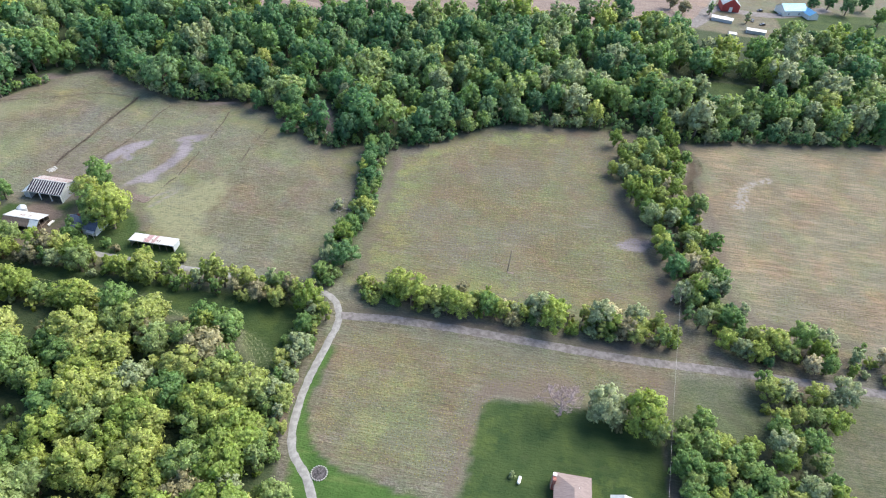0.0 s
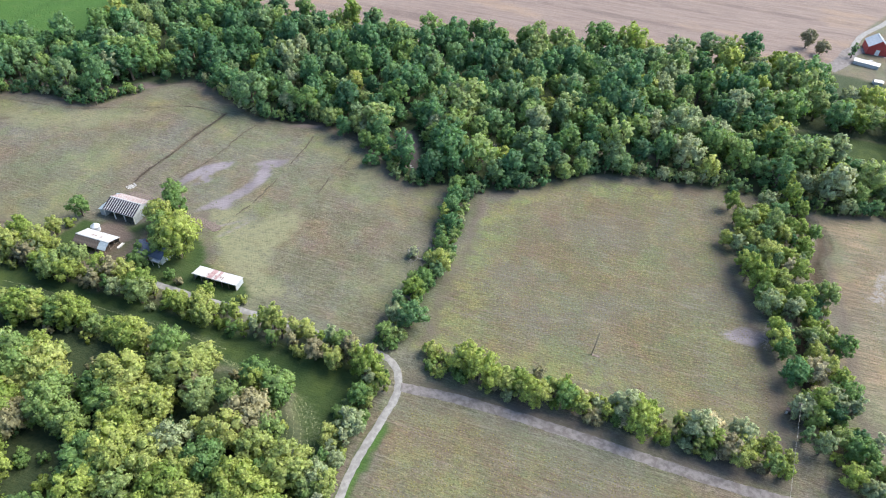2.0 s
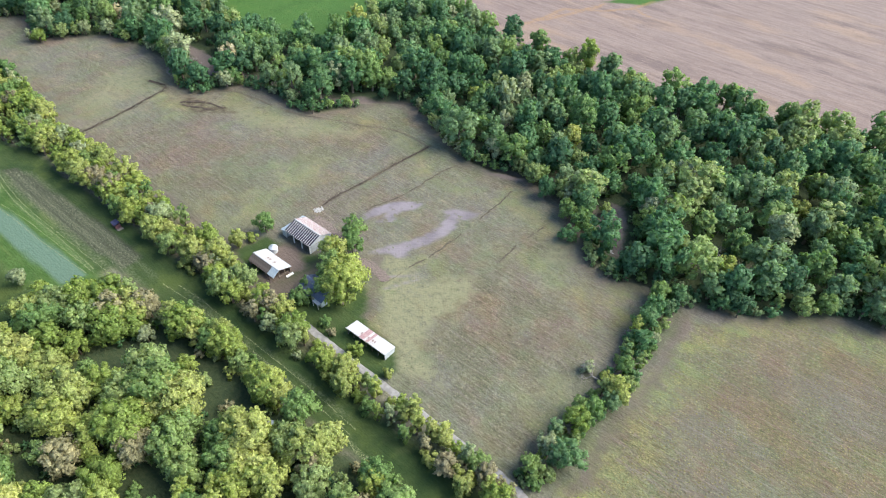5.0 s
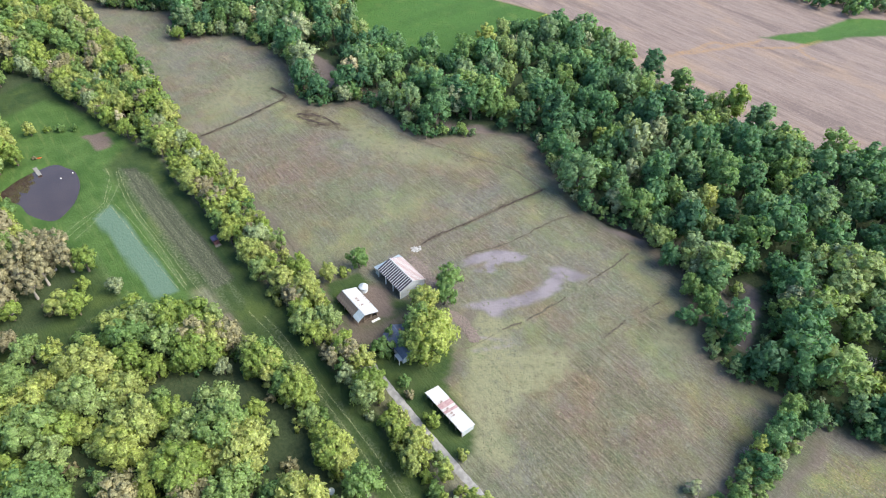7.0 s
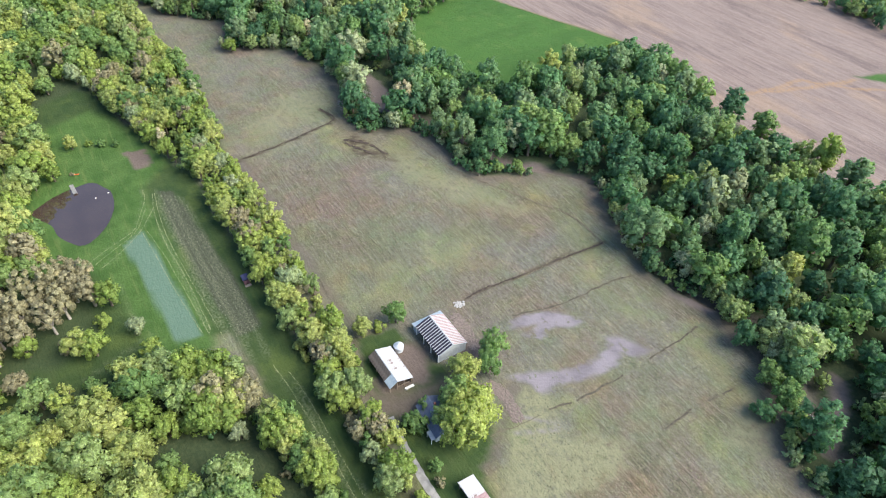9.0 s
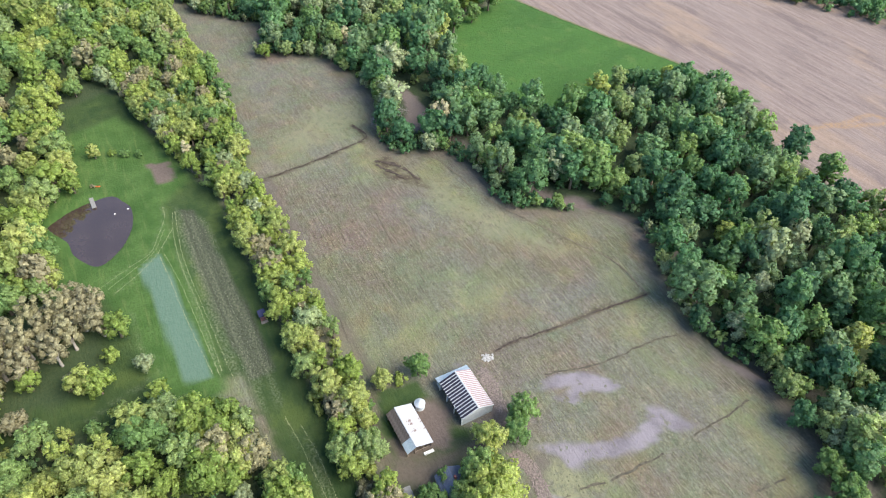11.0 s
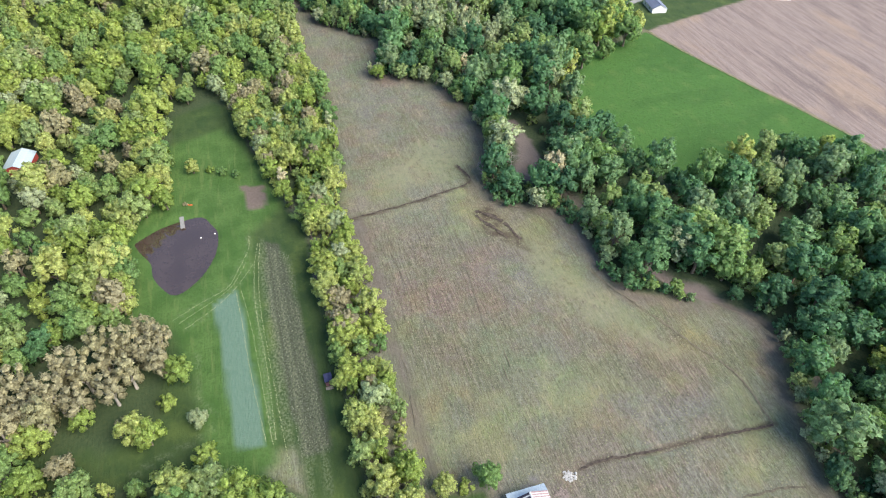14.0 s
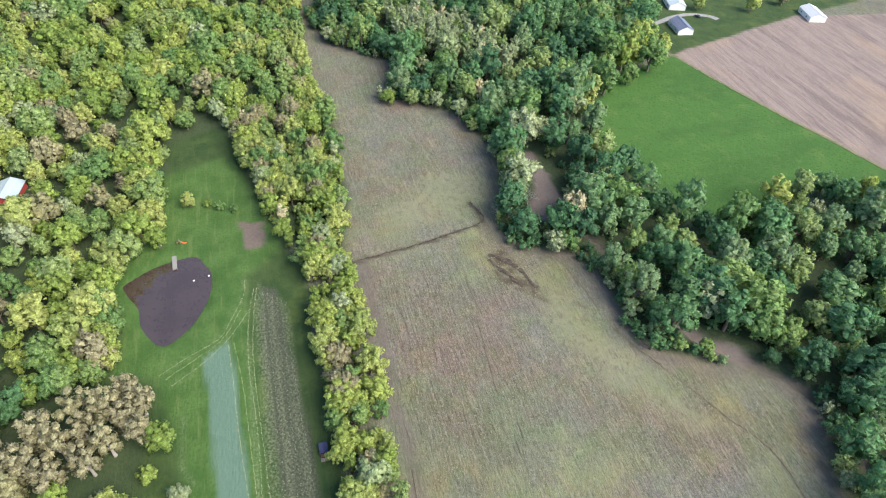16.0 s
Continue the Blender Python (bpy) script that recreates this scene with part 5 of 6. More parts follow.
M_ASH = plain("ash_and_char", (0.03, 0.028, 0.03), (0.12, 0.11, 0.12), 2.5, 0.95, bump=0.6)
M_BRUSH = plain("cut_brush", (0.12, 0.095, 0.085), (0.21, 0.17, 0.155), 2.0, 0.95)
M_TWIG = plain("grey_dead_wood", (0.20, 0.19, 0.185), (0.32, 0.30, 0.295), 2.0, 0.9)
M_PINK_TWIG = plain("pinkish_twigs", (0.27, 0.21, 0.22), (0.38, 0.31, 0.32), 2.0, 0.9)
M_ORANGE = plain("orange_plastic", (0.55, 0.12, 0.03), (0.62, 0.16, 0.05), 2.0, 0.4)
M_MAROON = plain("maroon_boards", (0.16, 0.07, 0.08), (0.24, 0.12, 0.12), 2.0, 0.8)
M_WIRE = plain("wire", (0.30, 0.30, 0.31), (0.36, 0.36, 0.37), 2.0, 0.5, 0.6)
M_DARK_PAINT = plain("dark_car_paint", (0.03, 0.035, 0.05), (0.05, 0.055, 0.07), 0.5, 0.25, spec=0.6)
M_SILVER_PAINT = plain("silver_car_paint", (0.42, 0.43, 0.45), (0.50, 0.51, 0.53), 0.5, 0.3, 0.4)
M_TYRE = plain("tyre_rubber", (0.02, 0.02, 0.02), (0.03, 0.03, 0.03), 3.0, 0.9)


def box_mesh(sx, sy, sz, bevel=0.02, z0=0.0):
    """A bevelled box, centred in plan, that stands on z0."""
    bm = bmesh.new()
    bmesh.ops.create_cube(bm, size=1.0)
    bmesh.ops.scale(bm, vec=(sx, sy, sz), verts=bm.verts)
    bmesh.ops.translate(bm, vec=(0, 0, sz / 2 + z0), verts=bm.verts)
    if bevel:
        bmesh.ops.bevel(bm, geom=bm.edges[:], offset=min(bevel, sx / 3, sy / 3, sz / 3), segments=1, affect="EDGES")
    return bm


def prism(profile, length, axis_x=True):
    """A closed profile of (across, up) drawn out along x, centred."""
    bm = bmesh.new()
    a = [bm.verts.new((-length / 2, u, v)) for u, v in profile]
    b = [bm.verts.new((length / 2, u, v)) for u, v in profile]
    n = len(profile)
    for i in range(n):
        bm.faces.new((a[i], a[(i + 1) % n], b[(i + 1) % n], b[i]))
    bm.faces.new(a[::-1]), bm.faces.new(b)
    bmesh.ops.recalc_face_normals(bm, faces=bm.faces[:])
    return bm


def finish(bm, name):
    me = bpy.data.meshes.new(name)
    bm.to_mesh(me)
    bm.free()
    return me


def part(name, shape, material, parent, m=None, label=""):
    """One part as a mesh under its thing; shape is a bmesh or a mesh to share."""
    me = shape if isinstance(shape, bpy.types.Mesh) else finish(shape, name)
    if not me.materials:
        me.materials.append(material)
    ob = new(name, me)
    ob.parent = parent
    if m is not None:
        ob.matrix_basis = m
    if label:
        ob["label"] = label
    return ob


def thing(name, label, category, x, y, turn=0.0, z=None, group="", kind=""):
    ob = new(name)
    ob.matrix_basis = pose(x, y, height_at(x, y) if z is None else z, 0, 0, turn)
    return tagged(ob, label, category, group, kind)


def panel_mesh(width, length, thick=0.03, ribs=3):
    """A ribbed roof or wall sheet: width along x, length along y, lying flat."""
    prof = []
    for r in range(ribs):
        x = -width / 2 + width * r / ribs
        prof += [(x, 0.0), (x + width / ribs * 0.72, 0.0), (x + width / ribs * 0.78, 0.045), (x + width / ribs * 0.94, 0.045)]
    prof.append((width / 2, 0.0))
    bm = bmesh.new()
    rows = [[bm.verts.new((x, s * length / 2, z - d)) for x, z in prof] for s, d in ((-1, 0), (1, 0), (-1, thick), (1, thick))]
    for i in range(len(prof) - 1):
        bm.faces.new((rows[0][i], rows[0][i + 1], rows[1][i + 1], rows[1][i]))
        bm.faces.new((rows[3][i], rows[3][i + 1], rows[2][i + 1], rows[2][i]))
    bmesh.ops.recalc_face_normals(bm, faces=bm.faces[:])
    return finish(bm, "roof_panel")


def slope_panels(owner, x0, x1, ya, za, yb, zb, count, mats, label=""):
    """Roof sheets side by side from the eave (ya, za) up to the ridge (yb, zb); mats gives each sheet's metal."""
    run, rise = yb - ya, zb - za
    length, width = math.hypot(run, rise), (x1 - x0) / count
    shared = {}
    for i in range(count):
        mat = mats[i % len(mats)]
        if mat.name not in shared:
            shared[mat.name] = panel_mesh(width * 0.985, length)
            shared[mat.name].materials.append(mat)
        tilt = math.degrees(math.atan2(rise, abs(run)))
        part("roof_panel", shared[mat.name], mat, owner, pose(x0 + (i + 0.5) * width, (ya + yb) / 2, (za + zb) / 2 + 0.05, tilt if run > 0 else -tilt, 0, 0))


def wall_mesh(length, height, thick, openings=()):
    """An upright wall along x with real openings (from, to, sill, head)."""
    bm = bmesh.new()
    xs = sorted({-length / 2, length / 2, *[o[0] for o in openings], *[o[1] for o in openings]})
    for a, b in zip(xs, xs[1:]):
        spans = [(0.0, height)]
        for o in openings:
            if o[0] <= a + 1e-6 and o[1] >= b - 1e-6:
                spans = [s for lo, hi in spans for s in ((lo, min(hi, o[2])), (max(lo, o[3]), hi)) if s[1] - s[0] > 0.02]
        for lo, hi in spans:
            g = bmesh.ops.create_cube(bm, size=1.0)["verts"]
            bmesh.ops.scale(bm, vec=(b - a, thick, hi - lo), verts=g)
            bmesh.ops.translate(bm, vec=((a + b) / 2, 0, (lo + hi) / 2), verts=g)
    bmesh.ops.remove_doubles(bm, verts=bm.verts[:], dist=1e-4)
    return bm


def gable_end(y0, y1, yr, eave, ridge, thick):
    bm = prism([(y0, 0.0), (y1, 0.0), (y1, eave), (yr, ridge), (y0, eave)], thick)
    return bm


def add_window(owner, x, y, z, w, h, turn=0.0):
    """A window set into a wall that faces -y before the turn."""
    frame_ob = part("window", wall_mesh(w, h, 0.10, [(-w / 2 + 0.07, w / 2 - 0.07, 0.07, h - 0.07)]), M_WHITE_PAINT, owner, pose(x, y, z, 0, 0, turn), "white window frame")
    part("pane", box_mesh(w - 0.12, 0.03, h - 0.12, 0.0, 0.06), M_GLASS_DARK, frame_ob)


def gabled(owner, L, W, eave, ridge, wall, front=(), back=(), yr=0.0, over=0.35, ends=True, mats_front=(), mats_back=(), count=12, cap=None):
    """Walls, end walls and a panelled roof with its ridge along x."""
    if wall:
        part("front_wall", wall_mesh(L, eave, 0.16, front), wall, owner, pose(0, -W / 2, 0))
        part("back_wall", wall_mesh(L, eave, 0.16, back), wall, owner, pose(0, W / 2, 0))
    if ends:
        for s in (-1, 1):
            part("end_wall", gable_end(-W / 2 + 0.09, W / 2 - 0.09, yr, eave - 0.02, ridge - 0.06, 0.16), wall, owner, pose(s * (L / 2 - 0.08), 0, 0))
    k = over * (ridge - eave) / max(0.5, yr + W / 2)
    slope_panels(owner, -L / 2 - over, L / 2 + over, -W / 2 - over, eave - k, yr, ridge, count, list(mats_front))
    k = over * (ridge - eave) / max(0.5, W / 2 - yr)
    slope_panels(owner, -L / 2 - over, L / 2 + over, W / 2 + over, eave - k, yr, ridge, count, list(mats_back))
    part("ridge_cap", prism([(-0.28, -0.10), (0, 0.03), (0.28, -0.10), (0.28, -0.14), (0, -0.02), (-0.28, -0.14)], L + 2 * over), cap or mats_back[0], owner, pose(0, yr, ridge + 0.12))


# the machinery barn
barn = thing("machinery_barn", "grey metal pole barn with a striped dark and white roof", "barn", -189.3, 197.0)
bays = [(-7.0, -2.6, 0.0, 3.3), (-2.2, 2.2, 0.0, 3.3), (2.6, 7.0, 0.0, 3.3)]
gabled(barn, 14.6, 11.0, 4.0, 6.4, M_GREY_METAL, bays, (), 0.0, 0.35, True, (M_DARK_METAL, M_DARK_METAL, M_WHITE_METAL), (M_PINK_RUST, M_WHITE_METAL), 42, M_WHITE_METAL)
for x in (-7.15, -2.4, 2.4, 7.15):
    part("post", box_mesh(0.34, 0.34, 4.0, 0.03), M_WHITE_PAINT, barn, pose(x, -5.62, 0), "white painted post")
for i in range(22):
    part("wall_rib", box_mesh(0.06, 0.06, 3.9, 0.01), M_GREY_METAL, barn, pose(7.36, -5.2 + i * 0.495, 0))
lean = part("lean_to", box_mesh(2.4, 0.14, 3.3, 0.01), M_GREY_METAL, barn, pose(-8.5, -5.4, 0), "low side bay with a pale blue roof")
part("lean_to_wall", box_mesh(2.4, 0.14, 3.3, 0.01), M_GREY_METAL, barn, pose(-8.5, 5.4, 0))
part("lean_to_wall", box_mesh(0.14, 10.6, 3.0, 0.01), M_GREY_METAL, barn, pose(-9.65, 0, 0))
for i in range(9):
    part("lean_to_sheet", panel_mesh(1.28, 2.9), M_PALE_BLUE, barn, pose(-8.75, -5.3 + 1.33 * i, 3.5, 0, -14, 0) @ pose(0, 0, 0, 0, 0, 90))

# the old cattle shed
shed = thing("cattle_shed", "old open timber shed with a white and rusted metal roof", "shed", -187.2, 175.6)
gabled(shed, 14.6, 8.2, 2.8, 4.6, None, (), (), -1.4, 0.3, False, (M_RUSTY, M_RUSTY, M_RUSTY, M_RUSTY, M_RUSTY, M_RUSTY, M_RUSTY, M_RUSTY, M_RUSTY, M_PALE_BLUE, M_PALE_BLUE, M_PALE_BLUE), (M_WHITE_METAL, M_WHITE_METAL, M_WHITE_METAL, M_WHITE_METAL, M_WHITE_RUST, M_WHITE_RUST, M_WHITE_METAL, M_WHITE_RUST, M_WHITE_METAL, M_WHITE_METAL, M_WHITE_METAL, M_WHITE_METAL), 12, M_WHITE_METAL)
part("back_wall", wall_mesh(14.4, 2.7, 0.12), M_TIMBER, shed, pose(0, 4.0, 0), "grey board wall")
part("end_wall", gable_end(-4.0, 3.9, -1.4, 2.7, 4.5, 0.12), M_TIMBER, shed, pose(-7.2, 0, 0), "grey board wall")
for x in (-6.9, -2.4, 2.4, 7.1):
    for y, h in ((-4.0, 2.7), (-1.4, 4.4)):
        part("post", box_mesh(0.2, 0.2, h, 0.02), M_TIMBER, shed, pose(x, y, 0))
for y, h in ((1.3, 3.5), (3.8, 2.8)):
    part("post", box_mesh(0.2, 0.2, h, 0.02), M_TIMBER, shed, pose(7.1, y, 0))
for y, h in ((-4.0, 2.68), (3.85, 2.68), (-1.4, 4.38)):
    part("beam", box_mesh(14.6, 0.14, 0.22, 0.02), M_TIMBER, shed, pose(0, y, h - 0.12))
part("gate_rail", box_mesh(0.12, 5.0, 0.16, 0.02), M_TIMBER, shed, pose(7.2, 0.8, 1.1))

# the long open-fronted shed
long_shed = thing("long_shed", "long low open shed with a rust-stained white roof", "shed", -132.4, 175.0, 0.8)
long_mats = [M_WHITE_METAL] * 5 + [M_WHITE_RUST, M_PINK_RUST, M_PINK_RUST, M_WHITE_RUST, M_PINK_RUST, M_WHITE_RUST, M_WHITE_RUST] + [M_WHITE_METAL] * 6
slope_panels(long_shed, -9.2, 9.2, 2.7, 2.55, -2.7, 3.35, 18, long_mats)
part("back_wall", wall_mesh(17.8, 2.4, 0.12), M_GREY_METAL, long_shed, pose(0, 2.4, 0))
for s in (-1, 1):
    part("end_wall", prism([(-2.3, 0), (2.3, 0), (2.3, 2.4), (-2.3, 3.1)], 0.12), M_GREY_METAL, long_shed, pose(8.85 * s, 0, 0))
for i in range(7):
    part("post", box_mesh(0.18, 0.18, 3.1, 0.02), M_TIMBER, long_shed, pose(-8.7 + 2.9 * i, -2.35, 0))
part("beam", box_mesh(18.0, 0.16, 0.25, 0.02), M_TIMBER, long_shed, pose(0, -2.4, 3.0))
for i in range(19):
    part("fascia_board", box_mesh(0.94, 0.05, 0.2, 0.01), M_WHITE_PAINT, long_shed, pose(-9.0 + i, -2.75, 3.12))

# the old farmhouse among trees
farmhouse = thing("farmhouse", "small white farmhouse with a slate-blue roof under trees", "house", -163.2, 178.8, -3)
gabled(farmhouse, 12.5, 7.4, 3.0, 5.3, M_WHITE_WALL, [(-4.5, -3.4, 0.9, 2.3), (-0.5, 0.5, 0.0, 2.1), (3.2, 4.3, 0.9, 2.3)], (), 0.0, 0.4, True, (M_BLUE_ROOF,), (M_BLUE_ROOF,), 10, M_BLUE_ROOF)
for x in (-3.95, 3.75):
    add_window(farmhouse, x, -3.7, 0.9, 1.1, 1.4)
door_ob = part("door", box_mesh(0.98, 0.06, 2.06, 0.01), M_MAROON, farmhouse, pose(0, -3.72, 0))
part("handle", box_mesh(0.05, 0.06, 0.12, 0.01), M_WIRE, door_ob, pose(0.38, -0.06, 1.0))
part("chimney", box_mesh(0.7, 0.7, 2.2, 0.03), M_BRICK, farmhouse, pose(-2.6, 0.6, 4.2))
part("porch_roof", box_mesh(3.4, 1.8, 0.12, 0.02), M_WHITE_METAL, farmhouse, pose(4.8, -4.6, 2.5, -8))
for x in (3.4, 6.2):
    part("porch_post", box_mesh(0.14, 0.14, 2.4, 0.01), M_WHITE_PAINT, farmhouse, pose(x, -5.3, 0))


def round_part(profile, sides=24):
    """A turned shape from (radius, height) pairs."""
    bm = bmesh.new()
    rings = []
    for r, z in profile:
        rings.append([bm.verts.new((r * math.cos(2 * math.pi * k / sides), r * math.sin(2 * math.pi * k / sides), z)) for k in range(sides)])
    for a, b in zip(rings, rings[1:]):
        for k in range(sides):
            bm.faces.new((a[k], a[(k + 1) % sides], b[(k + 1) % sides], b[k]))
    bm.faces.new(rings[0][::-1]), bm.faces.new(rings[-1])
    return bm


grain_bin = thing("grain_bin", "small round galvanised grain bin with a cone roof", "grain bin", -193.9, 182.6)
part("bin_wall", round_part([(1.65 + 0.04 * (i % 2), i * 0.14) for i in range(17)]), M_GREY_METAL, grain_bin)
part("cone_roof", round_part([(1.8, 2.24), (1.8, 2.30), (1.2, 2.75), (0.35, 3.25), (0.34, 3.3)]), M_GREY_METAL, grain_bin, label="stained grey cone roof")
part("lid", round_part([(0.40, 3.3), (0.40, 3.42), (0.1, 3.5)], 14), M_GREY_METAL, grain_bin)
part("hatch", box_mesh(0.7, 0.06, 1.0, 0.02), M_DARK_METAL, grain_bin, pose(0, -1.72, 0.5))
for k in range(10):
    part("roof_rib", box_mesh(1.5, 0.05, 0.05, 0.01), M_WHITE_METAL, grain_bin, pose(1.08 * math.cos(0.628 * k), 1.08 * math.sin(0.628 * k), 2.76, 0, 36, 36 * k))

trough = thing("water_trough", "white rounded water trough beside the cattle shed", "trough", -178.4, 177.9, 88)
part("basin", prism([(-0.45, 0.75), (-0.45, 0.35), (-0.28, 0.05), (0.28, 0.05), (0.45, 0.35), (0.45, 0.75), (0.38, 0.75), (0.36, 0.38), (-0.36, 0.38), (-0.38, 0.75)], 3.2), M_WHITE_PAINT, trough)
for s in (-1, 1):
    part("foot", box_mesh(0.25, 0.8, 0.35, 0.02), M_STONE, trough, pose(1.1 * s, 0, -0.08))

tub = thing("stock_tub", "round white stock tub in the wood's clearing", "tub", -132.6, 131.6)
part("tub_wall", round_part([(0.95, 0.0), (1.05, 0.55), (1.10, 0.62), (1.0, 0.62), (0.96, 0.5), (0.9, 0.42)]), M_WHITE_PAINT, tub)

# the stand beside the lane
blind = thing("shelter_hut", "small maroon board hut with a blue roof beside the lane", "hut", -252.2, 149.3)
part("walls", wall_mesh(3.4, 1.9, 0.08, [(-0.6, 0.5, 0.0, 1.7)]), M_MAROON, blind, pose(0, -1.0, 0))
part("walls", wall_mesh(3.4, 1.9, 0.08), M_MAROON, blind, pose(0, 1.0, 0))
for s in (-1, 1):
    part("walls", box_mesh(0.08, 1.92, 1.9, 0.0), M_MAROON, blind, pose(1.66 * s, 0, 0))
slope_panels(blind, -2.0, 1.4, -1.3, 1.9, 1.3, 2.15, 4, [M_NAVY_ROOF])
part("platform", box_mesh(1.2, 2.4, 0.2, 0.02), M_TIMBER, blind, pose(2.6, 0, 0.0))

# the dock on the pond
dock = thing("dock", "grey wooden plank dock reaching into the pond", "dock", -344.0, 104.6, 4, -0.45)
for i in range(18):
    part("plank", box_mesh(0.38, 1.7, 0.06, 0.008), M_GREY_WOOD, dock, pose(-3.8 + 0.42 * i, 0, 0.52))
for s in (-1, 1):
    part("beam", box_mesh(7.5, 0.12, 0.16, 0.01), M_TIMBER, dock, pose(-0.2, 0.7 * s, 0.36))
    for x in (-2.2, 0.4, 3.2):
        part("post", box_mesh(0.16, 0.16, 2.0, 0.01), M_TIMBER, dock, pose(x, 0.72 * s, -1.1))
for x, y in ((-334.6, 117.0), (-333.4, 111.6)):
    buoy = thing("float", "small white float on the pond water", "float", x, y, 0, -0.5)
    part("body", round_part([(0.1, 0.0), (0.32, 0.1), (0.36, 0.25), (0.2, 0.42), (0.05, 0.46)], 12), M_WHITE_PAINT, buoy)
    part("ring", round_part([(0.08, 0.45), (0.08, 0.55), (0.03, 0.56)], 8), M_WIRE, buoy)
kayak = thing("kayak", "orange plastic kayak lying on the grass bank", "kayak", -354.6, 108.0, 70)
kb = bmesh.new()
kr = []
for i in range(9):
    u = -1 + i / 4
    w, d = 0.38 * math.sqrt(max(0.02, 1 - u * u)), 0.32 * math.sqrt(max(0.05, 1 - u * u))
    kr.append([kb.verts.new((u * 1.2, w * math.cos(2 * math.pi * k / 10), 0.3 + 0.12 * u * u + (d * math.sin(2 * math.pi * k / 10) if k > 5 else 0.6 * d * math.sin(2 * math.pi * k / 10)))) for k in range(10)])
for a, b in zip(kr, kr[1:]):
    for k in range(10):
        kb.faces.new((a[k], a[(k + 1) % 10], b[(k + 1) % 10], b[k]))
kb.faces.new(kr[0][::-1]), kb.faces.new(kr[-1])
part("hull", kb, M_ORANGE, kayak)
part("cockpit", round_part([(0.24, 0.42), (0.26, 0.52), (0.2, 0.52), (0.2, 0.44)], 14), M_TYRE, kayak, Matrix.Diagonal((1.8, 1, 1, 1)))

# the house at the lawn
home = thing("brick_house", "brick house with a tan shingle roof on the lawn", "house", 32.4, 96.2)
hw, hd = 5.0, 7.6
for sx_, sy_, ln, tn in ((0, -hd, 2 * hw, 0), (0, hd, 2 * hw, 180), (-hw, 0, 2 * hd, -90), (hw, 0, 2 * hd, 90)):
    part("wall", wall_mesh(ln - 0.2, 3.0, 0.2, [(-3.2, -2.0, 0.9, 2.3), (1.6, 2.8, 0.9, 2.3)]), M_BRICK, home, pose(sx_ * 0.98, sy_ * 0.98, 0, 0, 0, tn), "red brick wall")
    for u in (-2.6, 2.2):
        q = pose(sx_ * 0.98, sy_ * 0.98, 0, 0, 0, tn) @ pose(u, 0, 0.9)
        fr = part("window", wall_mesh(1.2, 1.4, 0.12, [(-0.53, 0.53, 0.07, 1.33)]), M_WHITE_PAINT, home, q, "white window frame")
        part("pane", box_mesh(1.08, 0.03, 1.28, 0.0, 0.06), M_GLASS_DARK, fr)
rb = bmesh.new()
e, t0 = 0.45, 0.16
low_ring = [rb.verts.new(p) for p in ((-hw - e, -hd - e, 2.9), (hw + e, -hd - e, 2.9), (hw + e, hd + e, 2.9), (-hw - e, hd + e, 2.9))]
up_ring = [rb.verts.new((v.co.x, v.co.y, 3.06)) for v in low_ring]
ra, rc = rb.verts.new((0, -3.0, 5.6)), rb.verts.new((0, 2.6, 5.6))
for i in range(4):
    rb.faces.new((low_ring[i], low_ring[(i + 1) % 4], up_ring[(i + 1) % 4], up_ring[i]))
rb.faces.new(low_ring[::-1])
rb.faces.new((up_ring[0], up_ring[1], ra)), rb.faces.new((up_ring[1], up_ring[2], rc, ra)), rb.faces.new((up_ring[2], up_ring[3], rc)), rb.faces.new((up_ring[3], up_ring[0], ra, rc))
bmesh.ops.recalc_face_normals(rb, faces=rb.faces[:])
roof_ob = part("roof", rb, M_TAN_ROOF, home, None, "tan-pink shingle hip roof")
for k in range(9):
    part("shingle_course", box_mesh(0.05, 10.5 - 0.95 * k, 0.03, 0.0), M_TAN_ROOF, roof_ob, pose(5.1 - 0.55 * k, -0.2, 3.12 + 0.262 * k, 0, 25.5, 0))
part("porch_roof", box_mesh(6.5, 5.0, 0.16, 0.02), M_PLUM_ROOF, home, pose(1.5, -9.6, 2.95, 8), "plum shingle porch roof")
part("chimney", box_mesh(1.0, 2.4, 5.2, 0.03), M_BRICK, home, pose(-hw - 0.55, 5.2, 0), "red brick chimney")
part("chimney_cap", box_mesh(1.2, 1.0, 0.3, 0.03), M_WHITE_PAINT, home, pose(-hw - 0.5, 5.9, 5.2))
for x, y in ((1.5, 3.0), (-1.2, -1.4)):
    part("vent_pipe", round_part([(0.08, 0), (0.08, 0.5), (0.04, 0.52)], 8), M_WHITE_PAINT, home, pose(x, y, 4.8))
garage = thing("garage", "small white garage with a white metal roof", "garage", 47.0, 95.0, 90)
gabled(garage, 10.0, 7.0, 2.8, 4.0, M_WHITE_WALL, [(-3.6, -1.0, 0.0, 2.3), (1.0, 3.6, 0.0, 2.3)], (), 0.0, 0.3, True, (M_WHITE_METAL,), (M_WHITE_METAL,), 10, M_WHITE_METAL)
tank = thing("propane_tank", "white propane tank on the lawn beside a shrub", "tank", 17.3, 101.0, 80)
tb = round_part([(0.1, -1.3), (0.42, -1.15), (0.5, -0.9), (0.5, 0.9), (0.42, 1.15), (0.1, 1.3)], 16)
part("body", tb, M_WHITE_PAINT, tank, pose(0, 0, 0.75, 0, 90, 0))
part("dome", round_part([(0.16, 1.22), (0.16, 1.36), (0.06, 1.4)], 10), M_GREY_METAL, tank)
for s in (-1, 1):
    part("leg", box_mesh(0.12, 0.7, 0.35, 0.02), M_STONE, tank, pose(0.8 * s, 0, -0.05))
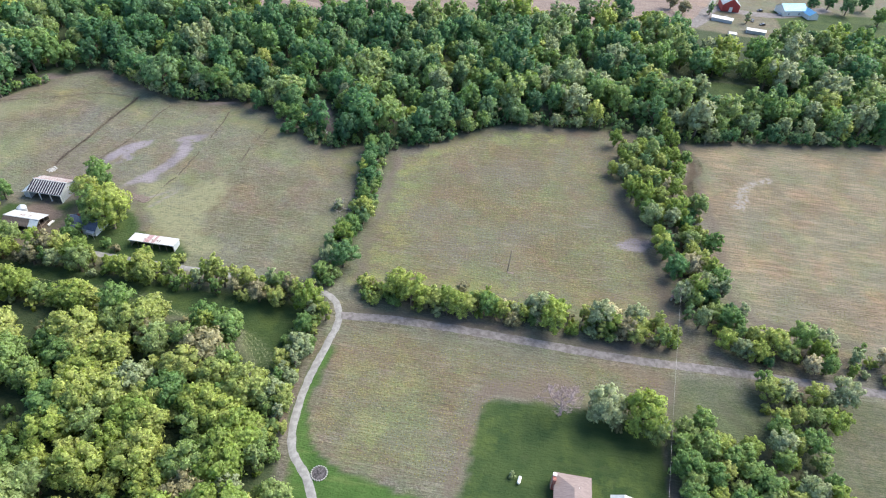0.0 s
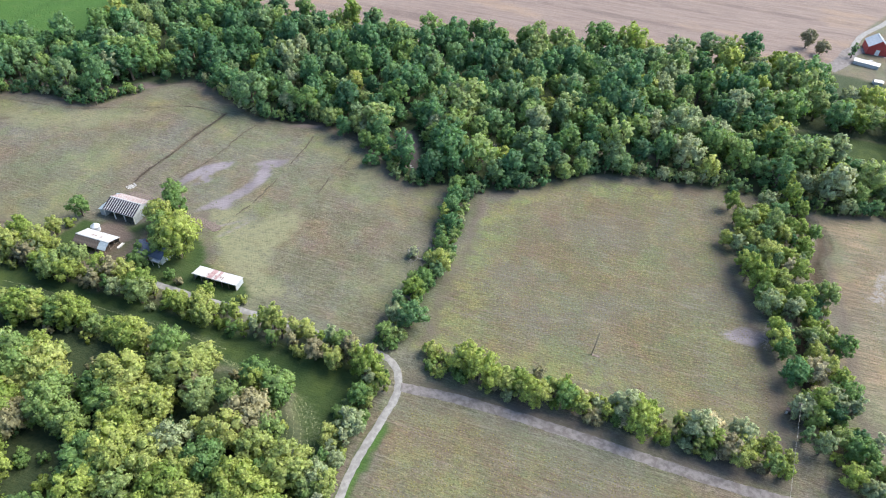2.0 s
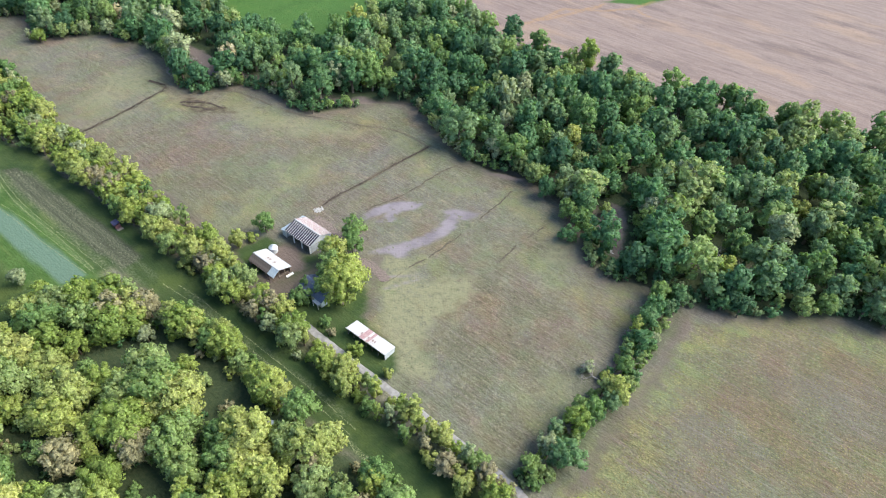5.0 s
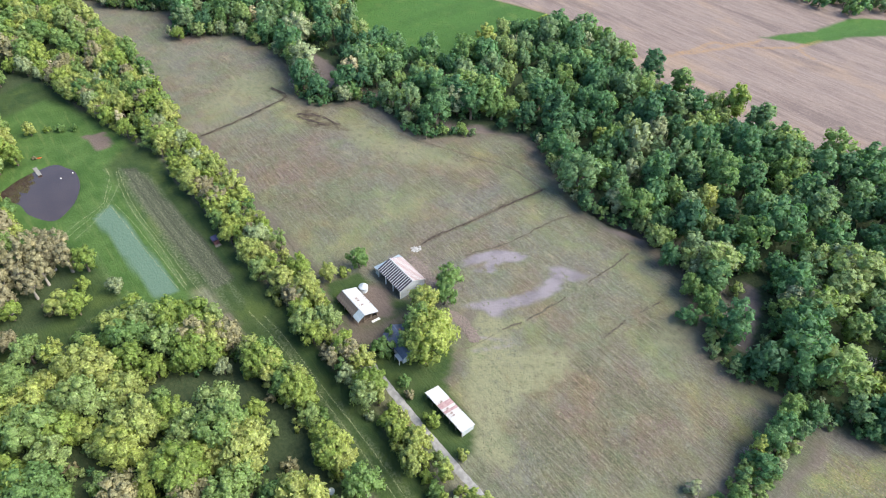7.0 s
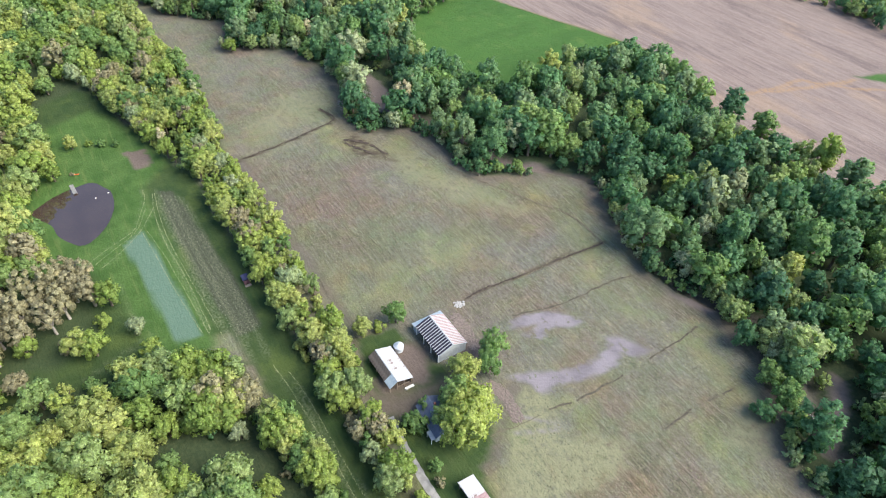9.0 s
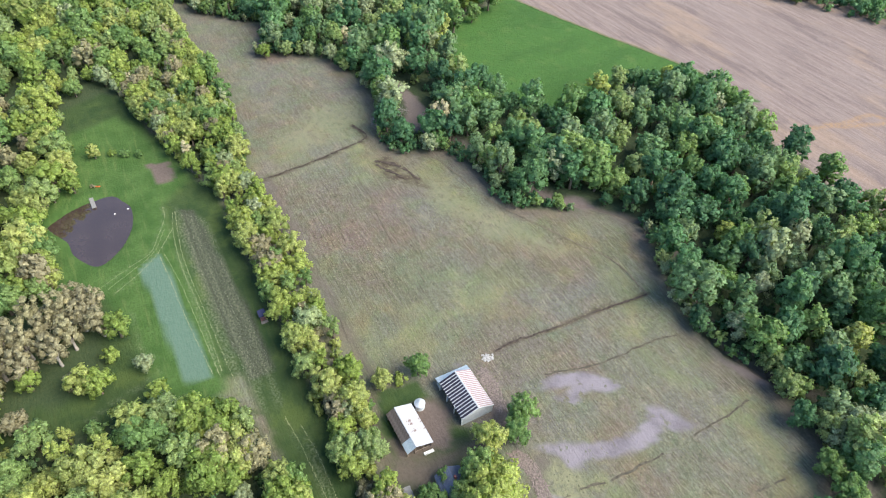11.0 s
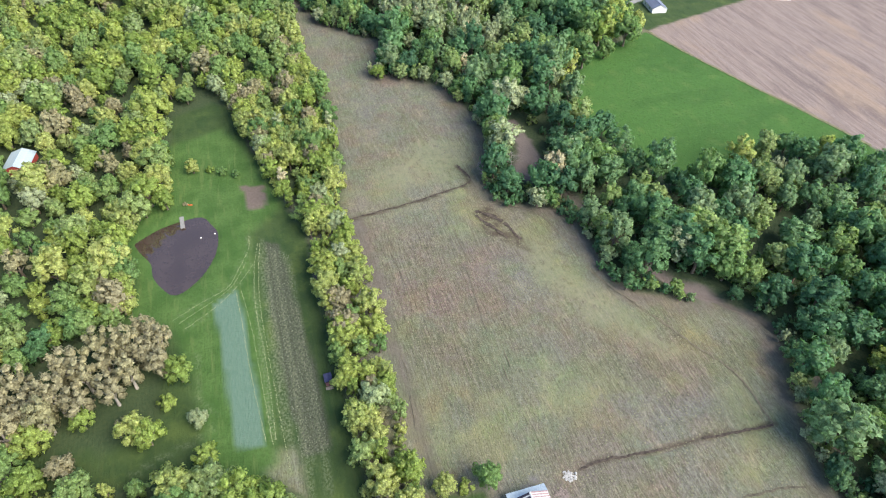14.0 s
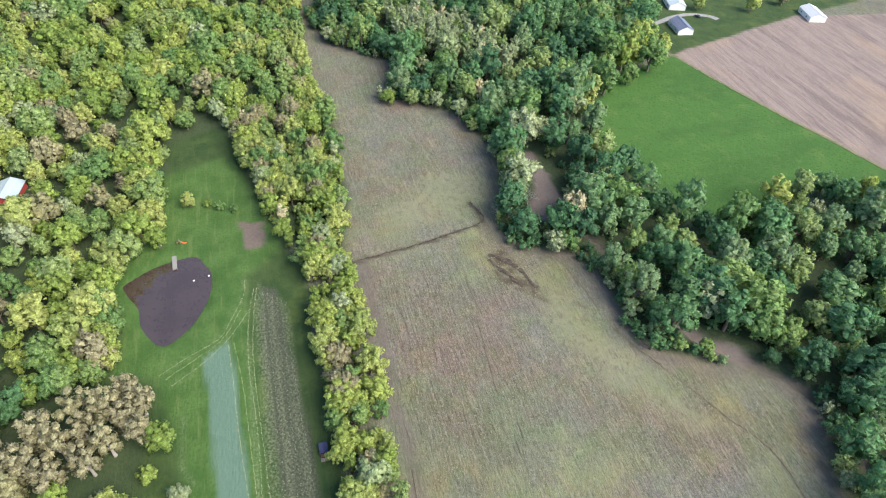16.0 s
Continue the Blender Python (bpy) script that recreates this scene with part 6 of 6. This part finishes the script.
fire = thing("fire_ring", "blackened fire ring with ash and pale stones", "fire pit", -40.2, 92.6)
part("ash_bed", round_part([(2.2, 0.02), (2.0, 0.12), (1.0, 0.22), (0.2, 0.25)], 20), M_ASH, fire)
stone_bm = box_mesh(0.6, 0.42, 0.34, 0.12, -0.05)
stone_me = finish(stone_bm, "stone")
stone_me.materials.append(M_STONE)
for k in range(20):
    a = 2 * math.pi * k / 20
    part("stone", stone_me, M_STONE, fire, pose(2.3 * math.cos(a), 2.3 * math.sin(a), 0.02, 0, 0, math.degrees(a) + 80 + 30 * math.sin(7 * k)))
for k in range(6):
    part("charred_log", round_part([(0.12, -0.7), (0.13, 0.0), (0.1, 0.7)], 7), M_ASH, fire, pose(0.3 * math.cos(k), 0.3 * math.sin(2 * k), 0.3, 80, 0, 57 * k))


# the farm beyond the creek woods, and the houses across the green field
def far_barn(name, label, x, y, turn, L, W, eave, ridge, wall, roof, group=""):
    ob = thing(name, label, "barn" if "barn" in name else "house" if "house" in name else "shed", x, y, turn, group=group)
    gabled(ob, L, W, eave, ridge, wall, [(-L * 0.3, -L * 0.3 + 1.2, 0.9, 2.2), (L * 0.15, L * 0.15 + 1.2, 0.9, 2.2)] if eave > 2.6 else (), (), 0.0, 0.4, True, (roof,), (roof,), 8, roof)
    if eave > 2.6:
        for u in (-L * 0.3 + 0.6, L * 0.15 + 0.6):
            add_window(ob, u, -W / 2, 0.9, 1.2, 1.3)
    return ob


red_barn = far_barn("red_barn", "red board barn with a white metal roof", 156, 534, 90, 15, 13, 5.2, 10.0, M_RED_WALL, M_WHITE_METAL)
for u in (-4.3, 0.0, 4.3):
    part("barn_door", box_mesh(0.08, 2.6, 3.6, 0.02), M_WHITE_PAINT if u == 0 else M_RED_WALL, red_barn, pose(-7.62, u, 0))
far_barn("blue_house", "large house with a bright blue metal roof", 205, 540, 20, 20, 12, 4.2, 7.6, M_WHITE_WALL, M_SKY_ROOF)
far_barn("blue_house_wing", "side wing with a bright blue metal roof", 218, 536, 110, 12, 8, 3.4, 6.0, M_WHITE_WALL, M_SKY_ROOF)
far_barn("white_roofed_shed", "long shed with a white roof beside the yard", 146, 505, -14, 15, 6, 2.5, 3.4, M_GREY_METAL, M_WHITE_METAL)
far_barn("grey_roofed_shed", "low shed with a white metal roof at the wood's edge", 167, 487, -8, 13, 5, 2.5, 3.3, M_GREY_METAL, M_WHITE_METAL)
far_barn("tin_shed", "small tin shed among trees", 148, 476, 0, 5, 4, 2.2, 2.9, M_GREY_METAL, M_WHITE_METAL)
far_barn("valley_house", "white house with a slate-blue roof beside the field", -488.5, 409.7, -8, 16, 10, 3.2, 5.6, M_WHITE_WALL, M_BLUE_ROOF)
far_barn("second_house", "white house with a grey roof beyond the driveway", -523, 425, -15, 16, 11, 3.4, 6.0, M_WHITE_WALL, M_GREY_METAL)
far_barn("white_field_shed", "white metal shed at the edge of the bare field", -488.7, 510.5, -14, 17, 11, 3.6, 5.6, M_WHITE_WALL, M_WHITE_METAL)
far_barn("red_house", "red-walled building with a pale blue roof in the woods", -400, 37.5, -8, 13, 10, 3.2, 5.2, M_RED_WALL, M_PALE_BLUE)
tagged(strip_mesh("far_drive", [(-497, 356), (-497, 378), (-500, 398), (-506, 414), (-508, 428), (-503, 440), (-497, 443)], 5.0, M_GRAVEL, 0.1, 5), "pale concrete driveway to the valley house", "drive", kind="structure")
tagged(strip_mesh("farm_yard", [(120, 486), (132, 505), (140, 525), (150, 532), (172, 528), (192, 530), (205, 536), (240, 560)], 11.0, M_DIRT, 0.1, 6, 8), "bare gravel yard of the far farm", "yard", kind="structure")
tagged(strip_mesh("farm_lane", [(140, 525), (152, 560), (176, 600), (205, 660)], 5.0, M_GRAVEL, 0.12, 7), "gravel lane beside the bare field", "drive", kind="structure")


def car(x, y, turn, paint, label):
    """A parked car: body, cabin glass, four wheels, lamps."""
    ob = thing("car", label, "car", x, y, turn, group="cars in the far yard")
    part("body", prism([(-2.2, 0.35), (2.2, 0.35), (2.2, 0.85), (1.2, 0.95), (0.6, 1.45), (-1.3, 1.45), (-1.9, 0.95), (-2.2, 0.9)], 1.75), paint, ob, pose(0, 0, 0, 0, 0, 90))
    part("window", prism([(-1.2, 1.0), (0.95, 1.0), (0.55, 1.40), (-1.2, 1.40)], 1.79), M_GLASS_DARK, ob, pose(0, 0, 0, 0, 0, 90))
    for u in (-1.35, 1.35):
        for v in (-0.8, 0.8):
            wheel = part("wheel", round_part([(0.3, -0.11), (0.34, -0.08), (0.34, 0.08), (0.3, 0.11)], 14), M_TYRE, ob, pose(-u, v, 0.34, 90, 0, 0))
            part("rim", round_part([(0.19, -0.12), (0.19, 0.12)], 10), M_WIRE, wheel)


for x, y, turn, paint, label in ((150, 512, 10, M_SILVER_PAINT, "silver car parked in the far yard"), (170, 511, 80, M_DARK_PAINT, "dark car parked in the far yard"), (176, 505, 20, M_DARK_PAINT, "dark car parked beside the sheds"),
                                 (181, 536, 5, M_DARK_PAINT, "dark car parked near the blue house"), (196, 534, 60, M_SILVER_PAINT, "silver car parked near the blue house"), (-503, 431, 30, M_DARK_PAINT, "dark car parked on the driveway")):
    car(x, y, turn, paint, label)

# poles and wire
def pole(x, y, h, label, arm=True):
    ob = thing("utility_pole", label, "pole", x, y, 0, group="utility poles")
    part("shaft", round_part([(0.20, -0.3), (0.17, h * 0.5), (0.12, h)], 8), M_TIMBER, ob)
    if arm:
        part("crossarm", box_mesh(1.6, 0.12, 0.12, 0.01), M_TIMBER, ob, pose(0, 0, h - 0.6))
        for s in (-0.7, 0.7):
            part("insulator", round_part([(0.05, 0), (0.08, 0.06), (0.05, 0.16)], 8), M_WHITE_PAINT, ob, pose(s, 0, h - 0.48))
    return ob


field_pole = pole(7.0, 190.2, 11.0, "lone leaning wooden pole in the weedy field", False)
field_pole.rotation_euler = (radians(-3), radians(2), 0)
part("guy_plate", box_mesh(2.6, 1.0, 0.12, 0.03), M_BRUSH, field_pole, pose(1.4, -0.3, -0.02), "brown slab at the foot")
pole(72.2, 185.5, 9.5, "wooden utility pole among creek trees")
pole(54.5, 78.0, 9.5, "wooden utility pole beside the lawn")
wire_line = bpy.data.curves.new("wire", "CURVE")
wire_line.dimensions, wire_line.bevel_depth, wire_line.bevel_resolution = "3D", 0.028, 0
for dx in (0.0,):
    sp = wire_line.splines.new("POLY")
    sp.points.add(20)
    for i in range(21):
        u = i / 20
        sp.points[i].co = (72.2 + (54.5 - 72.2) * u + dx, 185.5 + (78.0 - 185.5) * u, 9.2 - 1.3 * 4 * u * (1 - u), 1)
wire_line.materials.append(M_WIRE)
tagged(new("overhead_wire", wire_line), "thin overhead wire between the utility poles", "wire")

stand = thing("field_hut", "small dark board hut at the foot of the creek trees", "hut", 72.6, 188.6, -25)
part("wall", wall_mesh(2.6, 1.9, 0.08, [(-0.5, 0.4, 0.2, 1.6)]), M_TIMBER, stand, pose(0, -1.1, 0))
part("wall", wall_mesh(2.6, 1.9, 0.08), M_TIMBER, stand, pose(0, 1.1, 0))
for s in (-1, 1):
    part("wall", box_mesh(0.08, 2.1, 1.9, 0.0), M_TIMBER, stand, pose(1.26 * s, 0, 0))
part("roof", box_mesh(3.1, 2.9, 0.08, 0.01), M_PLUM_ROOF, stand, pose(0, 0, 1.98, 7))
part("door", box_mesh(0.8, 0.05, 1.4, 0.01), M_WHITE_PAINT, stand, pose(-0.9, -1.5, 0.1, 0, 0, 40), "pale open door")

# bare and fallen trees
def bare_tree(name, label, x, y, seed, h, width, twigs, mat, tilt=(0, 0), turn=0, lift=0.0):
    ob = thing(name, label, "tree", x, y, turn)
    me = raw_mesh("limbs", *bare_arrays(seed, h, width, twigs))
    me.materials.append(mat)
    limb = part("limbs", me, mat, ob, pose(0, 0, lift, tilt[0], tilt[1], 0))
    return ob


bare_tree("bare_tree", "leafless pinkish tree at the edge of the lawn", 28.8, 126.5, 61, 16.5, 1.15, 15, M_PINK_TWIG)
bare_tree("fallen_tree", "fallen grey dead tree lying beside the field hedge", -64, 214, 62, 9.0, 1.0, 5, M_TWIG, (14, -78), 0, 0.6)
bare_tree("fallen_tree", "fallen bare branches beside the field hedge", -63, 240, 63, 6.0, 1.1, 5, M_TWIG, (10, -70), 20, 0.5)
bare_tree("fallen_tree", "grey fallen tree on bare ground at the field edge", 70, 219, 64, 9.5, 0.8, 5, M_TWIG, (0, -84), 5, 0.5)
for x, y, s in ((-343, 236, 66), (-346, 250, 67), (-392, 262, 68), (-58, 300, 69)):
    bare_tree("bare_tree", "grey leafless tree at the creek", x, y, s, 10.0, 0.8, 4, M_TWIG)


# heaps of stuff
def heap(name, label, category, outline, count, size, mat, seed, flat=0.6, stretch=1.0):
    rng2 = np.random.default_rng(seed)
    xs, ys = [p[0] for p in outline], [p[1] for p in outline]
    co, fa, n = [], [], 0
    while n < count:
        x, y = rng2.uniform(min(xs), max(xs)), rng2.uniform(min(ys), max(ys))
        if inside(np.array([x]), np.array([y]), outline)[0] < 0:
            continue
        a, s = rng2.uniform(0, 6.28), size * rng2.uniform(0.5, 1.4)
        v = ICO_V * (s * stretch, s, s * flat) * (1 + rng2.uniform(-0.3, 0.3, (len(ICO_V), 1)))
        v = v @ np.array([[math.cos(a), math.sin(a), 0], [-math.sin(a), math.cos(a), 0], [0, 0, 1]]) + (x, y, height_at(x, y) + 0.2 * s)
        co.append(v), fa.append(ICO_F + n * len(ICO_V))
        n += 1
    me = raw_mesh(name, np.concatenate(co), np.concatenate(fa), False)
    me.materials.append(mat)
    return tagged(new(name, me), label, category, kind="stuff")


heap("rubble_heap", "heap of pale broken stone at the ditch head", "rubble", [(-202.5, 211), (-200.5, 210), (-198.8, 211.5), (-199, 214), (-201, 214.6)], 110, 0.30, M_STONE, 71)
heap("brush_heap", "heap of cut brown branches beside the barn", "brush", [(-197, 205), (-188, 205), (-180, 204), (-180, 207), (-190, 210), (-198, 209)], 260, 0.26, M_BRUSH, 72, 0.3, 3.0)
heap("brush_pile", "grey-brown brush pile at the pasture corner", "brush", [(-167, 199), (-158, 201), (-150, 199), (-149, 203), (-160, 205), (-167, 203)], 340, 0.26, M_BRUSH, 73, 0.35, 3.0)
heap("creek_drift", "pale driftwood on the creek bed", "driftwood", [(-104, 286), (-98, 284), (-93, 279), (-92, 276), (-97, 280)], 40, 0.3, M_STONE, 74, 0.3, 3.0)


def tufts(name, label, points, size, high, mat, seed):
    """Low clumps of grass or weeds, each a small tent of blades."""
    rng2 = np.random.default_rng(seed)
    p = np.array(points)
    m = len(p)
    z = ground_height(p[:, 0], p[:, 1])
    k = 5
    a = rng2.uniform(0, 6.28, (m, 1)) + np.arange(k) * 2 * math.pi / k
    r = size * rng2.uniform(0.5, 1.4, (m, 1)) * rng2.uniform(0.7, 1.3, (m, k))
    ring = np.stack([p[:, :1] + r * np.cos(a), p[:, 1:2] + r * np.sin(a), np.repeat(z[:, None], k, 1) - 0.03], -1)
    top = np.stack([p[:, 0] + rng2.normal(0, 0.2 * size, m), p[:, 1] + rng2.normal(0, 0.2 * size, m), z + high * rng2.uniform(0.5, 1.4, m)], -1)
    co = np.concatenate([ring, top[:, None]], 1).reshape(-1, 3)
    base = (k + 1) * np.arange(m)[:, None]
    fa = np.concatenate([np.concatenate([base + i, base + (i + 1) % k, base + k], 1) for i in range(k)])
    me = raw_mesh(name, co, fa, False)
    me.materials.append(mat)
    return tagged(new(name, me), label, "grass", kind="stuff")


def tuft_material(name, a, b, c):
    n = Nodes(name)
    cr = n.mix(n.add("ShaderNodeNewGeometry").outputs["Random Per Island"], a, b)
    return n.done(n.mix(n.math("MULTIPLY", n.noise(0.05, 2), 0.8), cr, c), 0.85, spec=0.15)


M_WEED = tuft_material("weed_tufts", (0.085, 0.088, 0.038), (0.215, 0.185, 0.065), (0.12, 0.11, 0.050))
M_STRAW = tuft_material("straw_tufts", (0.105, 0.108, 0.065), (0.205, 0.190, 0.125), (0.14, 0.135, 0.09))
M_ROW = tuft_material("pale_row_plants", (0.09, 0.105, 0.065), (0.26, 0.265, 0.20), (0.14, 0.15, 0.105))
M_HAY = tuft_material("cut_hay", (0.17, 0.20, 0.10), (0.33, 0.34, 0.21), (0.24, 0.26, 0.14))
M_GRASS = tuft_material("lush_grass_tufts", (0.026, 0.070, 0.015), (0.075, 0.135, 0.036), (0.042, 0.096, 0.024))
weed_at = scatter(lambda x, y: inside(x, y, [(-49, 172), (-46, 258), (-20, 290), (50, 304), (54, 250), (66, 205), (68, 172)]) > 1, (-52, 168, 72, 310), 0.9, 81, 24000)
tufts("field_weeds", "yellow-green weed tufts of the middle field", weed_at, 0.26, 0.16, M_WEED, 91)
weed_at = scatter(lambda x, y: inside(x, y, [(-46, 148), (-47, 108), (-35, 99), (0, 95), (4, 122), (12, 134), (60, 134), (66, 148)]) > 1, (-50, 92, 68, 150), 0.85, 82, 14000)
tufts("front_field_weeds", "straw-coloured weed tufts of the front field", weed_at, 0.26, 0.16, M_WEED, 92)
weed_at = scatter(lambda x, y: (x > 104) & (y > 184) & (y < 310 + 0.2 * (x - 100)), (104, 184, 215, 330), 1.0, 83, 18000)
tufts("east_field_weeds", "straw-coloured weed tufts of the east field", weed_at, 0.26, 0.16, M_WEED, 93)
PASTURE = [(-328, 176), (-215, 176), (-204, 192), (-175, 212), (-148, 205), (-116, 172), (-68, 172), (-70, 256), (-110, 276), (-180, 278), (-236, 290), (-262, 256), (-312, 250), (-336, 222)]
straw_at = scatter(lambda x, y: (inside(x, y, PASTURE) > 1) & (inside(x, y, MUD[0]) < -1) & (inside(x, y, MUD[1]) < -1), (-340, 170, -66, 300), 1.05, 84, 42000)
tufts("pasture_tufts", "dry grass tufts of the grazed pasture", straw_at, 0.32, 0.16, M_STRAW, 94)
straw_at = scatter(lambda x, y: inside(x, y, [(-334, 180), (-345, 222), (-360, 236), (-390, 240), (-420, 232), (-440, 200), (-520, 180), (-460, 178), (-400, 182)]) > 1, (-530, 176, -330, 245), 1.3, 85, 14000)
tufts("west_pasture_tufts", "dry grass tufts of the west pasture", straw_at, 0.34, 0.16, M_STRAW, 95)
row_rng = np.random.default_rng(5)


def along(line, step, wander, keep=0.8):
    """Points strewn along a smooth line."""
    return [(x + row_rng.normal(0, wander), y + row_rng.normal(0, wander)) for x, y in smooth_line(line, step) if row_rng.random() < keep]


row_at = []
for k in range(6):
    y0 = 136.0 + 1.6 * k
    row_at += along([(-322 + 1.5 * k, y0 - 0.4 * (k > 4)), (-290, y0 - 0.6), (-256, y0 + 0.3), (-228, y0 + 1.3)], 0.28, 0.26, 0.75)
tufts("garden_rows", "pale straggling plants in garden rows", row_at, 0.16, 0.14, M_ROW, 96)
hay_at = []
for line in ([(-324, 134), (-305, 131.6), (-286, 131), (-259, 132), (-223, 133.5)], [(-324, 133), (-308, 130.2), (-289, 129.4), (-264, 130.6), (-236, 130.6)], [(-300, 123.2), (-284, 124.1), (-260, 125.4), (-236, 127.6)], [(-300, 125), (-283, 127), (-266, 128), (-234, 129.5)],
             [(-292, 101), (-298, 111), (-303, 120), (-310, 124), (-321, 129), (-329, 130)], [(-287, 105), (-294, 115), (-302, 123), (-314, 131)], [(-290, 103), (-296.5, 113), (-303, 121.5), (-315, 128)], [(-210, 143.4), (-195, 144.8), (-165, 145.8), (-140, 145.7), (-112, 145)], [(-205, 146.8), (-193, 148), (-164, 148.1), (-138, 148.4), (-112, 147.4)]):
    hay_at += along(line, 0.26, 0.10, 0.85)
for k in range(6):
    hay_at += along([(-112 + k, 143.5 - 0.3 * k), (-94 + 2.4 * k, 142 - 0.5 * k), (-82 + 2.6 * k, 134 - 0.7 * k), (-75 + 2.4 * k, 121)], 0.3, 0.12, 0.7)
tufts("hay_lines", "thin pale lines of cut hay on the mown lane", hay_at, 0.18, 0.07, M_HAY, 98)
lush_at = scatter(lambda x, y: inside(x, y, [(-432, 326), (-454, 384), (-400, 402), (-322, 430), (-305, 400), (-320, 380), (-305, 335), (-345, 318), (-370, 302)]) > 1, (-460, 296, -296, 436), 1.2, 86, 20000)
tufts("green_crop", "lush green crop tufts of the far field", lush_at, 0.55, 0.22, M_GRASS, 97)

# ditches, rills and wheel tracks cut into the pasture
M_DITCH = plain("wet_ditch", (0.035, 0.027, 0.022), (0.085, 0.066, 0.052), 0.8, 0.9, bump=0.5)
M_RILL = plain("rill_mud", (0.055, 0.048, 0.036), (0.105, 0.094, 0.070), 0.9, 0.95)
M_TRACK = plain("wheel_track", (0.105, 0.090, 0.064), (0.150, 0.132, 0.095), 0.5, 0.95)


def groove(name, label, line, width, mat, seed, gaps=0.0):
    """A ragged dark line along a drain or track, here and there grown over."""
    pts = smooth_line(line, 0.8)
    rng2 = np.random.default_rng(seed)
    co, faces, wob = [], [], 0.0
    for i, (x, y) in enumerate(pts):
        a, b = pts[max(i - 1, 0)], pts[min(i + 1, len(pts) - 1)]
        d = Vector((b[0] - a[0], b[1] - a[1])).normalized()
        wob = 0.85 * wob + rng2.normal(0, 0.14)
        w = width * rng2.uniform(0.55, 1.25) / 2
        co += [(x - d.y * (wob + w), y + d.x * (wob + w), 0.0), (x - d.y * (wob - w), y + d.x * (wob - w), 0.0)]
    keep, on = [], True
    for i in range(len(pts) - 1):
        if rng2.random() < 0.12:
            on = rng2.random() > gaps
        if on:
            faces.append((2 * i, 2 * i + 1, 2 * i + 3, 2 * i + 2))
    co = np.array(co)
    co[:, 2] = np.maximum(ground_height(co[:, 0], co[:, 1]) + 0.22, ground_height(co[:, 0] + 1.2, co[:, 1] + 1.2) * 0.5 + 0.05)
    me = raw_mesh(name, co, np.array(faces)[:, ::-1])
    me.materials.append(mat)
    return tagged(new(name, me), label, "ditch", kind="structure")


for i, d in enumerate(DITCHES):
    groove("drain_ditch", "dark wet drainage ditch across the pasture", d, 0.95, M_DITCH, 200 + i, 0.05)
for i, d in enumerate(RILLS[:3]):
    groove("rill", "narrow grassy rill in the pasture", d, 0.75, M_RILL, 230 + i, 0.3)
groove("rill", "narrow grassy rill along the field edge", [(-325, 229), (-320, 240), (-311, 250), (-295, 254), (-279, 256), (-266, 260), (-257, 265), (-248, 269), (-231, 277), (-217, 283), (-199, 283)], 0.6, M_TRACK, 210, 0.25)
for i, d in enumerate(([(-322, 209.5), (-289, 209), (-266, 207.5), (-236, 207)], [(-322, 211.8), (-289, 211.3), (-266, 209.8), (-240, 209)], [(-306, 183), (-277, 185), (-257, 184.5)], [(-268, 173.5), (-248, 175), (-228, 173)],
                       [(-150, 190), (-146, 215), (-140, 222)])):
    groove("wheel_track", "worn wheel track in the grass", d, 0.26, M_TRACK, 220 + i, 0.35)
for i, d in enumerate(([(-321, 224), (-315, 230), (-308, 234)], [(-318, 223), (-311, 227), (-304, 230)], [(-320, 227), (-314, 232)], [(-309, 234), (-302, 235.5), (-296, 239)], [(-312, 225), (-307, 229), (-300, 232)])):
    groove("mud_scar", "black wet mud scar in the pasture", d, 1.7 - 0.2 * i, M_DITCH, 250 + i, 0.35)
M_MARGIN = plain("dry_margin", (0.12, 0.125, 0.06), (0.19, 0.175, 0.10), 0.6, 0.95)
groove("field_margin", "strip of dry grass between green and bare field", [(-459, 386.5), (-402, 404), (-359, 420), (-318, 434)], 1.8, M_MARGIN, 240, 0.1)
